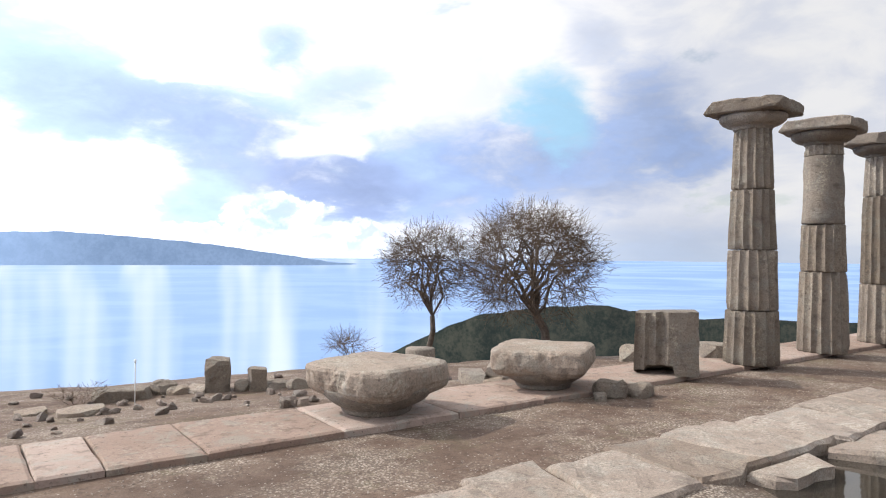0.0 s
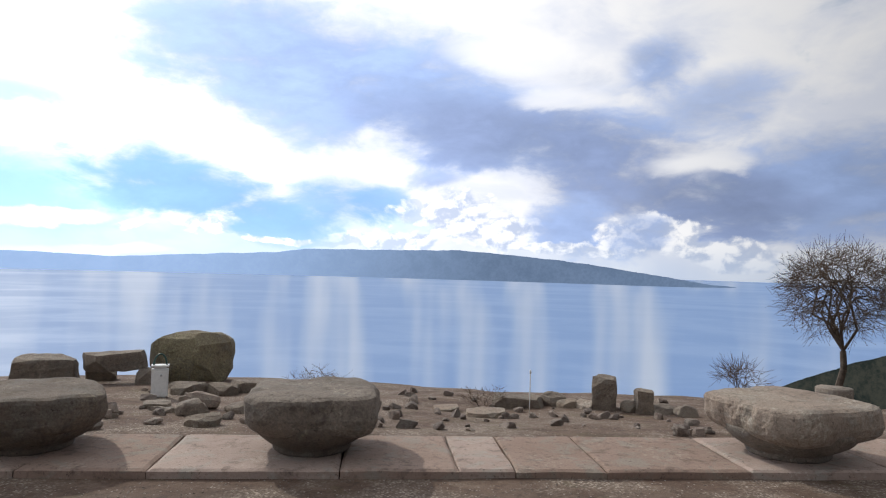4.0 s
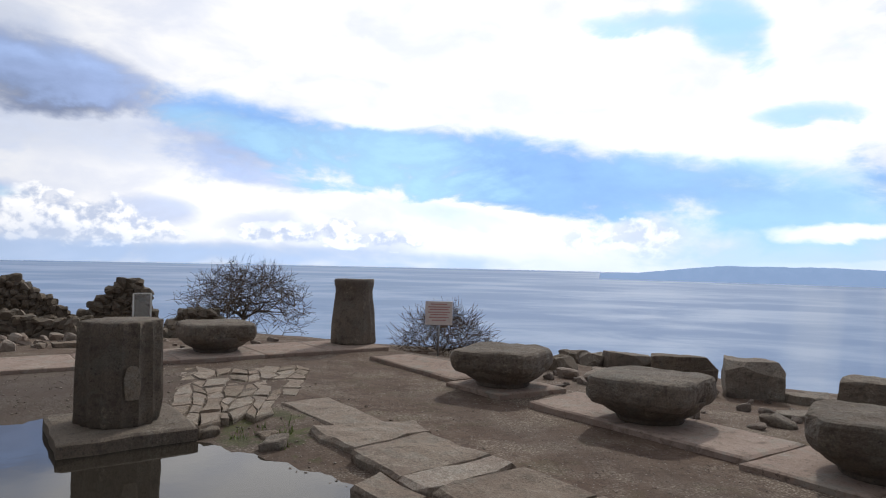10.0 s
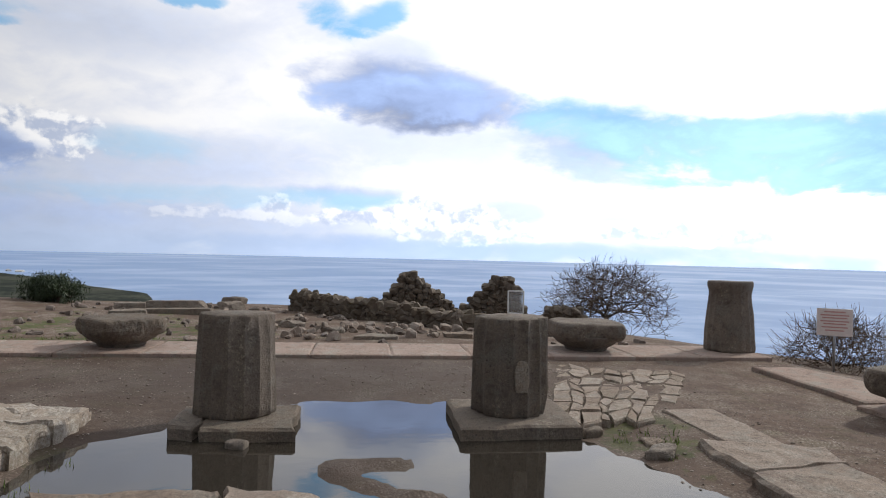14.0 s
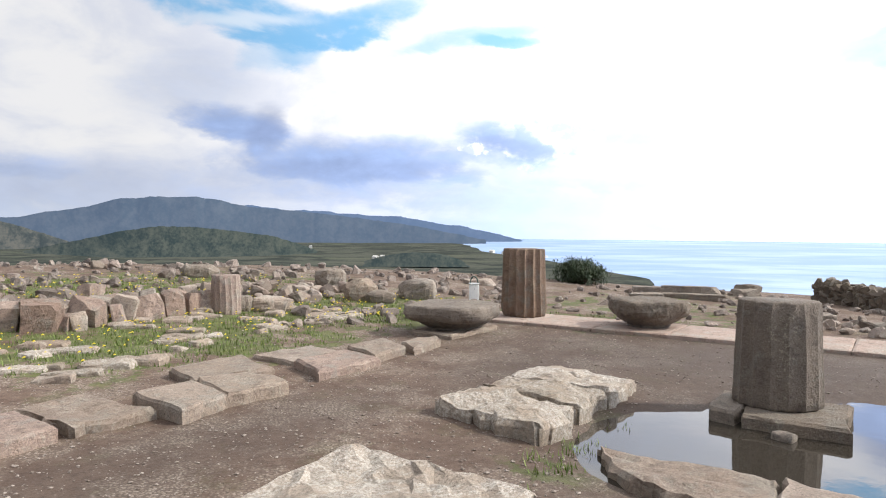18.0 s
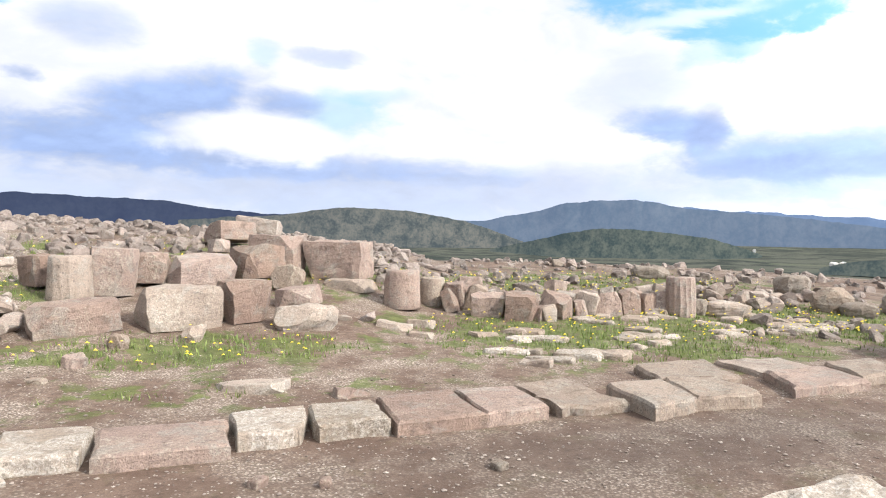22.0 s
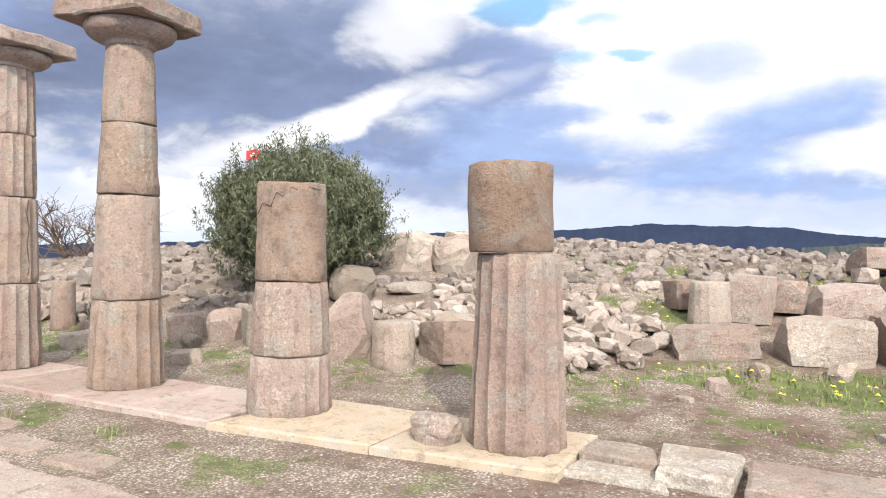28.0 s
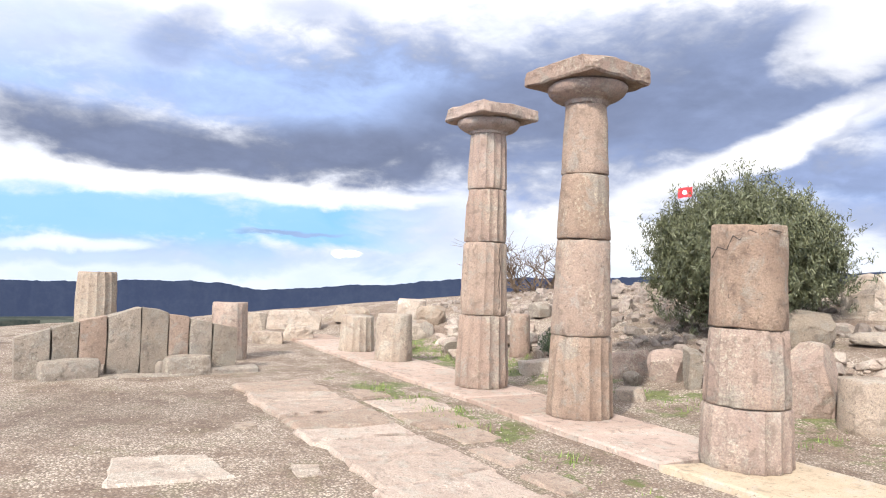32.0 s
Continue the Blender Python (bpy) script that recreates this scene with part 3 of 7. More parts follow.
def sea_mat():
    m, n, b = surface("sea_water", 0.2)
    pos = n.node("ShaderNodeNewGeometry").outputs["Position"]
    # light lanes painted into the sea: a pattern fanning out from the headland
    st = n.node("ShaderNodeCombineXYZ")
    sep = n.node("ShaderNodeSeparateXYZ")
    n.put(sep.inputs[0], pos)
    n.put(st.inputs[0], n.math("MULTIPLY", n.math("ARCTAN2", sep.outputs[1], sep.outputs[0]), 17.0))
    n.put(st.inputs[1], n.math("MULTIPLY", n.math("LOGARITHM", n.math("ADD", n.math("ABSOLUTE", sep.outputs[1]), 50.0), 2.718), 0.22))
    light_lane = n.noise(st.outputs[0], 1.0, 2, 0.5, 0.0)
    # light shafts painted into the western water only; eastwards long flat streaks, paler and smoother
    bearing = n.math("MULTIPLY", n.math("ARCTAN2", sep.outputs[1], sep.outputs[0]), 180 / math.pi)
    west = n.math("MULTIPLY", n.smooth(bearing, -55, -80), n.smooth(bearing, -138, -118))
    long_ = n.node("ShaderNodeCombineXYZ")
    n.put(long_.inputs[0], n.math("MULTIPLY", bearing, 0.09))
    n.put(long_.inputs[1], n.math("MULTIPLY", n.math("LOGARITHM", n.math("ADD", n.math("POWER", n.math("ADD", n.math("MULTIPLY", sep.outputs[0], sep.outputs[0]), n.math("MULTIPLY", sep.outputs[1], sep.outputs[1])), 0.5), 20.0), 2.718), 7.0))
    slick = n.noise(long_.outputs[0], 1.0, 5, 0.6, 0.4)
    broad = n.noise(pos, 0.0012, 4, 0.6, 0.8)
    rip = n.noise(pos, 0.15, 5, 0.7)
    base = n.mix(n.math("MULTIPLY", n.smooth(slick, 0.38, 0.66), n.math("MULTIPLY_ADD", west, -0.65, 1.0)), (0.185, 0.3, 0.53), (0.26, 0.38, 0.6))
    shaft = n.math("MULTIPLY", n.smooth(light_lane, 0.42, 0.72), west)
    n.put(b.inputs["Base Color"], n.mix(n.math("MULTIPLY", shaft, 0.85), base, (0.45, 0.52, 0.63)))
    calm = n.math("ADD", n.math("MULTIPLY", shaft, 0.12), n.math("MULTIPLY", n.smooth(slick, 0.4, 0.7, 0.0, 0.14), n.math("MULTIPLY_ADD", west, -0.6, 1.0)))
    n.put(b.inputs["Roughness"], n.math("SUBTRACT", n.smooth(bearing, -50, -15, 0.76, 0.5), calm))
    b.inputs["Specular IOR Level"].default_value = 0.45
    b.inputs["IOR"].default_value = 1.33
    add_bump(n, b, n.math("ADD", rip, n.math("MULTIPLY", n.noise(pos, 0.03, 3, 0.6), 2.0)), 0.08, 2.0)
    return m


def haze(name, dark, light, haze_glow, scale=0.004, k=0.6, sunward=0.0):
    """Far land with its haze painted in: dim scrub, and emission for the light of the air before it."""
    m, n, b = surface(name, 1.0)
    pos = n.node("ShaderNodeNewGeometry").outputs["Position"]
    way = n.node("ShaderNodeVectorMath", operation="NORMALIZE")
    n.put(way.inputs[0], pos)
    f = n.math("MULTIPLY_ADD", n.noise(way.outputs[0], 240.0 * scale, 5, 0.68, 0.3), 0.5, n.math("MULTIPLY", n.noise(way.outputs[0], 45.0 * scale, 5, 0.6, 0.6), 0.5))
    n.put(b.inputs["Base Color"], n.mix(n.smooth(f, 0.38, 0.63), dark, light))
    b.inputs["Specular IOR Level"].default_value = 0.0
    n.put(b.inputs["Emission Color"], (*haze_glow, 1))
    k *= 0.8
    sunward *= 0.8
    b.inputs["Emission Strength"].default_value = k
    # the haze emission grows on land that lies towards the sun
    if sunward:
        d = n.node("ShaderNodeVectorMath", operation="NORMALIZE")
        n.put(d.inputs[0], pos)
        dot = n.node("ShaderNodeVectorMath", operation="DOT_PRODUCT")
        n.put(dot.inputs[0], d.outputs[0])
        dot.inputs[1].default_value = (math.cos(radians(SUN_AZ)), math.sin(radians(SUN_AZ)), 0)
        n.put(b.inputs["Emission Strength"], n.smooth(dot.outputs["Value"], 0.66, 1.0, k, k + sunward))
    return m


def water_mat():
    m, n, b = surface("puddle_water", 0.03)
    pos = n.node("ShaderNodeNewGeometry").outputs["Position"]
    b.inputs["Base Color"].default_value = (0.035, 0.03, 0.024, 1)
    b.inputs["IOR"].default_value = 1.4
    b.inputs["Specular IOR Level"].default_value = 0.9
    add_bump(n, b, n.noise(pos, 6.0, 3, 0.5), 0.03, 0.02)
    return m


def plain(name, color, rough=0.6, metal=0.0, vary=0.15, scale=20.0):
    m, n, b = surface(name, rough)
    tc = n.node("ShaderNodeTexCoord").outputs["Object"]
    f = n.noise(tc, scale, 5, 0.65)
    n.put(b.inputs["Base Color"], n.mix(n.smooth(f, 0.3, 0.7), tuple(q * (1 - vary) for q in color), tuple(min(1, q * (1 + vary)) for q in color)))
    b.inputs["Metallic"].default_value = metal
    return m


def leaf_mat(name, a, b_, rough=0.55):
    m, n, b = surface(name, rough)
    geo = n.node("ShaderNodeNewGeometry")
    r = geo.outputs["Random Per Island"]
    n.put(b.inputs["Base Color"], n.mix(r, a, b_))
    return m


M_GROUND = earth()
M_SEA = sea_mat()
M_WATER = water_mat()
# blue tints and emission put the air's haze into the land's own colour
M_FAR_BLUE = haze("hazy_blue_land", (0.05, 0.08, 0.13), (0.09, 0.13, 0.2), (0.26, 0.37, 0.58), 1.0, 0.75, 2.4)
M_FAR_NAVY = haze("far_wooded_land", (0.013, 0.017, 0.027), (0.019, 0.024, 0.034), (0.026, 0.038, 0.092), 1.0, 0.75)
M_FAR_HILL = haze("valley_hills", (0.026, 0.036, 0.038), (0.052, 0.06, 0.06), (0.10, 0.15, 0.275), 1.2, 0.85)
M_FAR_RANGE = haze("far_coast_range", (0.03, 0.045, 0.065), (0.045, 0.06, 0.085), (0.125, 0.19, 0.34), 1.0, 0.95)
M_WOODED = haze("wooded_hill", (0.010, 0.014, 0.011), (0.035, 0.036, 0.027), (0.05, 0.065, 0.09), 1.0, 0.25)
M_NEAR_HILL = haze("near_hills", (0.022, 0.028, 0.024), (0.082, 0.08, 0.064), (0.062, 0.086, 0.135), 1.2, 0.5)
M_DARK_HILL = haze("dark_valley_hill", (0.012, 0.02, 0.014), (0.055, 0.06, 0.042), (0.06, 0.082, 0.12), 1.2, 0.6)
M_CRACK_SHADE = plain("crack_shade", (0.06, 0.045, 0.036), 0.95)
M_PEBBLE = leaf_mat("pebbles", (0.12, 0.092, 0.075), (0.36, 0.31, 0.265), 0.9)
M_BARK = plain("grey_bark", (0.085, 0.065, 0.05), 0.95, 0, 0.35, 14)
M_TWIG = plain("brown_twigs", (0.11, 0.075, 0.05), 0.95, 0, 0.3, 30)
M_OLIVE = leaf_mat("olive_leaves", (0.03, 0.037, 0.016), (0.125, 0.13, 0.065))
M_BUSH = leaf_mat("dark_leaves", (0.018, 0.035, 0.012), (0.05, 0.075, 0.03))
M_GRASS = leaf_mat("grass_blades", (0.07, 0.115, 0.02), (0.19, 0.24, 0.06), 0.7)
M_DRY = leaf_mat("dry_leaves", (0.10, 0.065, 0.035), (0.2, 0.14, 0.08), 0.8)
M_FLOWER = plain("yellow_petals", (0.75, 0.6, 0.03), 0.6)
M_WHITE = plain("white_paint", (0.78, 0.79, 0.78), 0.5, 0, 0.06)
M_SIGN = plain("faded_sign_paint", (0.82, 0.74, 0.72), 0.55, 0, 0.06)
M_SIGN_RED = plain("faded_red_print", (0.6, 0.32, 0.3), 0.6)
M_INK = plain("grey_print", (0.2, 0.22, 0.25), 0.6)
M_STEEL = plain("galvanised_steel", (0.45, 0.46, 0.48), 0.4, 0.7, 0.1)
M_PANE, net_, bsdf_ = surface("clear_panel", 0.08)
bsdf_.inputs["Transmission Weight"].default_value = 0.85
bsdf_.inputs["Base Color"].default_value = (0.86, 0.9, 0.92, 1)
M_DARKGREEN = plain("dark_green_paint", (0.02, 0.06, 0.045), 0.5)
M_RED = plain("red_cloth", (0.7, 0.02, 0.03), 0.8)
M_CLOTH = plain("white_cloth", (0.8, 0.8, 0.8), 0.8)
M_HOUSE = plain("white_walls", (0.7, 0.68, 0.64), 0.9, 0, 0.1, 0.3)

# ---------------------------------------------------------------- helpers
def part(name, bm, material, parent=None, label=""):
    me = bpy.data.meshes.new(name)
    bm.to_mesh(me)
    bm.free()
    me.materials.append(material)
    ob = new(name, me)
    if parent is not None:
        ob.parent = parent
    if label:
        ob["label"] = label
    return ob


def share(name, me, parent, m=None, label=""):
    ob = new(name, me)
    ob.parent = parent
    if m is not None:
        ob.matrix_local = m
    if label:
        ob["label"] = label
    return ob


def thing(name, x, y, z, rz=0, label="", category="", group="", kind=""):
    ob = new(name)
    ob.empty_display_size = 0.2
    ob.matrix_world = pose(x, y, z, 0, 0, rz)
    return tagged(ob, label, category, group, kind)


def shade(bm, smooth=True):
    for f in bm.faces:
        f.smooth = smooth


def stone_bm(sx, sy, sz, seed, rough=0.02, cut=4, round_=6.0, base=True):
    """A worn block with its foot at z = 0: a superellipsoid-rounded box, roughened."""
    bm = bmesh.new()
    n = cut
    idx = {}
    rng = random.Random(seed)
    off = Vector((rng.uniform(-50, 50), rng.uniform(-50, 50), rng.uniform(-50, 50)))
    p = round_

    def vert(i, j, k):
        key = (i, j, k)
        if key in idx:
            return idx[key]
        u = Vector((2 * i / n - 1, 2 * j / n - 1, 2 * k / n - 1))
        m = max(abs(u.x), abs(u.y), abs(u.z))
        l = (abs(u.x) ** p + abs(u.y) ** p + abs(u.z) ** p) ** (1 / p)
        u *= m / l
        q = Vector((u.x * sx / 2, u.y * sy / 2, u.z * sz / 2))
        d = noise.noise_vector(q * 1.7 + off) * rough * 1.3 + noise.noise_vector(q * 5.0 + off) * rough + noise.noise_vector(q * 13.0 + off) * rough * 0.5
        q += d
        q.z = q.z + sz / 2
        if base and k == 0:
            q.z = min(q.z, 0.0)
        idx[key] = bm.verts.new(q)
        return idx[key]

    for a in range(n):
        for b in range(n):
            for quad in (
                [(a, b, 0), (a, b + 1, 0), (a + 1, b + 1, 0), (a + 1, b, 0)],
                [(a, b, n), (a + 1, b, n), (a + 1, b + 1, n), (a, b + 1, n)],
                [(a, 0, b), (a + 1, 0, b), (a + 1, 0, b + 1), (a, 0, b + 1)],
                [(a, n, b), (a, n, b + 1), (a + 1, n, b + 1), (a + 1, n, b)],
                [(0, a, b), (0, a, b + 1), (0, a + 1, b + 1), (0, a + 1, b)],
                [(n, a, b), (n, a + 1, b), (n, a + 1, b + 1), (n, a, b + 1)],
            ):
                bm.faces.new([vert(*v) for v in quad])
    shade(bm, False)
    return bm


def chop(bm, n, seed, deep=0.3):
    """Split pieces off a stone along random planes, so that it has sharp broken faces."""
    rng = random.Random(seed * 7 + 1)
    for _ in range(n):
        d = Vector((rng.choice((-1, 1)) * rng.uniform(0.2, 1), rng.choice((-1, 1)) * rng.uniform(0.2, 1), rng.uniform(-0.4, 1.0))).normalized()
        ext = sorted(v.co.dot(d) for v in bm.verts)
        lim = ext[-1] - (ext[-1] - ext[0]) * rng.uniform(0.06, deep)
        got = bmesh.ops.bisect_plane(bm, geom=bm.verts[:] + bm.edges[:] + bm.faces[:], plane_co=d * lim, plane_no=d, clear_outer=True)
        edges = [e for e in got["geom_cut"] if isinstance(e, bmesh.types.BMEdge)]
        if edges:
            bmesh.ops.holes_fill(bm, edges=edges)
    return bm


def slab_bm(corners, top, thick, seed, rough=0.01, step=0.25):
    """A paving slab over a four-cornered outline, with a worn rim."""
    bm = bmesh.new()
    c = [Vector((*q, 0)) for q in corners]
    nu = max(3, int(max((c[1] - c[0]).length, (c[2] - c[3]).length) / step) + 1)
    nv = max(3, int(max((c[3] - c[0]).length, (c[2] - c[1]).length) / step) + 1)
    us = [0, 0.03] + [i / (nu - 1) for i in range(1, nu - 1)] + [0.97, 1]
    vs = [0, 0.03] + [i / (nv - 1) for i in range(1, nv - 1)] + [0.97, 1]
    off = Vector((seed * 3.7, seed * 1.3, seed * 0.7))
    grid = []
    for u in us:
        row = []
        for v in vs:
            q = (c[0] * (1 - u) + c[1] * u) * (1 - v) + (c[3] * (1 - u) + c[2] * u) * v
            rim = u in (0, 1) or v in (0, 1)
            w = noise.noise_vector(q * 2.3 + off) * rough
            w2 = noise.noise_vector(q * 9 + off) * rough
            q = q + Vector(((w.x + w2.x) * (2.2 if rim else 1), (w.y + w2.y) * (2.2 if rim else 1), w.z + w2.z * 0.6))
            q.z += top - ((0.01 + rough * 0.8) if rim else 0)
            row.append(bm.verts.new(q))
        grid.append(row)
    for i in range(len(us) - 1):
        for j in range(len(vs) - 1):
            bm.faces.new((grid[i][j], grid[i + 1][j], grid[i + 1][j + 1], grid[i][j + 1]))
    bmesh.ops.recalc_face_normals(bm, faces=bm.faces)
    if bm.faces[0].normal.z < 0:
        bmesh.ops.reverse_faces(bm, faces=bm.faces)
    edge = [e for e in bm.edges if e.is_boundary]
    ext = bmesh.ops.extrude_edge_only(bm, edges=edge)
    for g in ext["geom"]:
        if isinstance(g, bmesh.types.BMVert):
            g.co.z = top - thick
            g.co.x += rough * noise.noise(g.co * 3 + off) * 1.5
            g.co.y += rough * noise.noise(g.co * 3 - off) * 1.5
    bmesh.ops.recalc_face_normals(bm, faces=bm.faces)
    shade(bm, False)
    return bm


def lathe_bm(rings, seg, seed=0, rough=0.0, shape=None, cap_top=True):
    """Rings of (radius, z) turned round z; shape(angle, z) scales the radius."""
    bm = bmesh.new()
    off = Vector((seed * 7.1, seed * 2.9, seed * 1.7))
    loops = []
    for r, z in rings:
        row = []
        for i in range(seg):
            a = 2 * math.pi * i / seg
            k = shape(a, z) if shape else 1.0
            q = Vector((r * k * math.cos(a), r * k * math.sin(a), z))
            if rough:
                q += noise.noise_vector(q * 2.2 + off) * rough + noise.noise_vector(q * 7 + off) * rough * 0.6
            row.append(bm.verts.new(q))
        loops.append(row)
    for a, b in zip(loops, loops[1:]):
        for i in range(seg):
            bm.faces.new((a[i], a[(i + 1) % seg], b[(i + 1) % seg], b[i]))
    if cap_top:
        r, z = rings[-1]
        mid = bm.verts.new((0, 0, z + (noise.noise(off) * rough if rough else 0)))
        for i in range(seg):
            bm.faces.new((loops[-1][i], loops[-1][(i + 1) % seg], mid))
    bm.faces.new(list(reversed(loops[0])))
    shade(bm)
    return bm


def drum_bm(r0, r1, h, seed, flutes=16, depth=0.055, rough=0.01, worn=0.0, chips=3):
    """A fluted column drum; worn flattens the flutes on some sides, chips break the rims."""
    rng = random.Random(seed)
    ph = rng.randrange(flutes) * 1.0
    bites = [(rng.uniform(0, 6.28), rng.choice((0.0, 1.0)), rng.uniform(0.12, 0.3), rng.uniform(0.03, 0.09)) for _ in range(chips)]
    off = Vector((seed * 1.31, seed * 0.77, seed * 2.3))

    def shape(a, z):
        u = (a * flutes / (2 * math.pi) + ph) % 1.0
        keep = 1 - worn * (0.5 + 0.5 * math.sin(a * 2 + ph * 3)) - worn * 0.5 * noise.noise(Vector((math.cos(a) * 1.5, math.sin(a) * 1.5, z * 1.5)) + off)
        k = 1 - depth * max(0.0, min(1.0, keep)) * (1 - (2 * u - 1) ** 2)
        for ang, end, wide, deep in bites:
            da = (a - ang + math.pi) % (2 * math.pi) - math.pi
            dz = abs(z / h - end) * h
            t = 1 - (da / (wide * 1.6)) ** 2 - (dz / (wide * 0.6)) ** 2
            if t > 0:
                k -= deep * min(1, t * 2.5)
        return k

    nz = max(5, int(h / 0.11))
    rings = [(r0 - 0.012, 0.0), (r0, 0.015)]
    rings += [(r0 + (r1 - r0) * i / nz, 0.015 + (h - 0.03) * i / nz) for i in range(1, nz)]
    rings += [(r1, h - 0.015), (r1 - 0.012, h)]
    bm = lathe_bm(rings, flutes * 6, seed, rough, shape)
    if depth > 0.04:
        bm.verts.index_update()
        for e in bm.edges:
            a, b = e.verts[0].index, e.verts[1].index
            if abs(a - b) == flutes * 6 and a % 6 == 0:
                e.smooth = False
    return bm


def capital_bm(r_neck, r_top, h, seed, rough=0.012):
    """The round cushion of a Doric capital."""
    rings = [(r_neck, 0), (r_neck * 1.04, h * 0.05), (r_neck * 1.03, h * 0.1), (r_neck * 1.07, h * 0.14), (r_neck * 1.06, h * 0.19)]
    for i in range(1, 10):
        u = i / 9
        rings.append((r_neck * 1.08 + (r_top - r_neck * 1.08) * math.sin(u * math.pi / 2) ** 0.8, h * (0.2 + 0.62 * u ** 1.25)))
    rings += [(r_top * 1.005, h * 0.88), (r_top * 0.985, h * 0.95), (r_top * 0.94, h)]
    return lathe_bm(rings, 56, seed, rough)


def ground_z(x, y):
    return float(height(np.array([x]), np.array([y]))[0])

# ---------------------------------------------------------------- the lie of the land
def smooth01(t):
    t = np.clip(t, 0, 1)
    return t * t * (3 - 2 * t)


def wave(x, y, s, seed):
    """A cheap rolling field from a few sines, about -1 to 1."""
    rng = np.random.RandomState(seed)
    v = 0
    for k in range(7):
        a, ph = rng.uniform(0, 6.283), rng.uniform(0, 6.283)
        f = rng.uniform(0.6, 2.2) / s
        v = v + np.sin((x * np.cos(a) + y * np.sin(a)) * f * 6.283 + ph) / (1 + 0.25 * k)
    return v / 3.2


CREST_AZ = (-180, -160, -125, -100, -60, -30, 0, 20, 33, 45, 60, 70, 74, 85, 95, 105, 118, 140, 150, 165, 180)
CREST_Z = (-0.3, -0.35, -0.45, -0.5, -0.42, -0.4, -0.35, -0.1, 0.25, 0.45, 0.62, 0.7, 1.1, 1.5, 1.65, 1.85, 1.8, 1.55, 1.05, 0.3, -0.3)
EDGE_R = (24, 16, 12.0, 10.9, 13.0, 17, 25, 25, 24, 24, 23, 21, 20, 20, 20, 20, 20, 22, 24, 26, 24)


def height(x, y):
    x, y = np.asarray(x, float), np.asarray(y, float)
    r, az = np.hypot(x, y), np.degrees(np.arctan2(y, x))
    crest = np.interp(az, CREST_AZ, CREST_Z)
    edge = np.interp(az, CREST_AZ, EDGE_R)
    # inside the temple the earth lies a little under the slabs
    inner = -0.1 + 0.012 * wave(x, y, 2.5, 1)
    pool = np.exp(-(((x - 6.6) / 2.6) ** 2 + ((y + 0.2) / 2.6) ** 2) ** 2)
    pool = np.maximum(pool, np.exp(-(((x - 5.35) / 1.35) ** 2 + ((y + 1.9) / 1.3) ** 2) ** 2))
    pool = np.maximum(pool, np.exp(-(((x - 6.25) / 1.45) ** 2 + ((y - 1.65) / 1.0) ** 2) ** 2))
    inner = inner - 0.085 * pool
    inner = inner + 0.018 * wave(x, y, 0.9, 21) * pool
    for mx, my, ms in ((6.33, 0.0, 0.2), (6.45, -0.3, 0.16), (6.4, -0.5, 0.13), (6.05, 0.05, 0.17), (5.85, -0.22, 0.16), (5.65, -0.5, 0.17), (5.5, -0.65, 0.15)):
        inner = inner + 0.075 * np.exp(-(((x - mx) ** 2 + (y - my) ** 2) / ms**2))
    inner = inner + 0.032 * (1 - smooth01(pool / 0.35)) * (1 - smooth01(np.exp(-(((x + 6.1) / 1.2) ** 2 + ((y + 2.7) / 0.7) ** 2) ** 2) / 0.35))
    pool2 = np.exp(-(((x + 6.1) / 1.2) ** 2 + ((y + 2.7) / 0.7) ** 2) ** 2)
    inner = inner - 0.08 * pool2
    out = np.maximum.reduce([np.abs(y) - 7.0, x - 13.2, -x - 24.0])
    start = np.minimum(7.0 / np.maximum(np.abs(np.sin(np.radians(az))), 1e-3), np.where(x > 0, 13.2, 24.0) / np.maximum(np.abs(np.cos(np.radians(az))), 1e-3))
    t = np.clip((r - start) / np.maximum(edge - start, 1.0), 0, 1)
    plateau = np.where(out > 0, -0.08 + (crest + 0.08) * smooth01(t) ** 0.9 + 0.03 * wave(x, y, 3, 2) * np.minimum(out, 1), inner)
    fall = np.clip((r - edge) / 1.0, 0, None)
    down = plateau - 0.10 * fall - 0.32 * np.clip(fall - 3, 0, None)
    return np.maximum(down, far_land(x, y, r, az))


def far_land(x, y, r, az):
    land = az - np.interp(r, (0, 700, 808, 1120, 1540, 3400, 4900), (12, 16, 19.5, 24.4, 29.3, 32.4, 31))
    on = np.where(az > 0, land, np.where(az < -168, -168 - az, -9))
    k = smooth01(on / 3.0 + 0.3)
    z = -46 + k * (6.5 + 1.2 * wave(x, y, 260, 5) * smooth01(r / 400))
    # westwards the plain drops out of sight behind the range
    w = smooth01((az - 128) / 14) + smooth01((-166 - az) / 6) * (az < 0)
    z = z + w * (np.minimum(z, 1.6 - np.maximum(r, 500) * 0.066) - z)
    return z


def oval(x, y, cx, cy, rx, ry, turn=0.0):
    c, s = math.cos(radians(turn)), math.sin(radians(turn))
    u, v = ((x - cx) * c + (y - cy) * s) / rx, (-(x - cx) * s + (y - cy) * c) / ry
    return np.exp(-((u * u + v * v) ** 1.5))


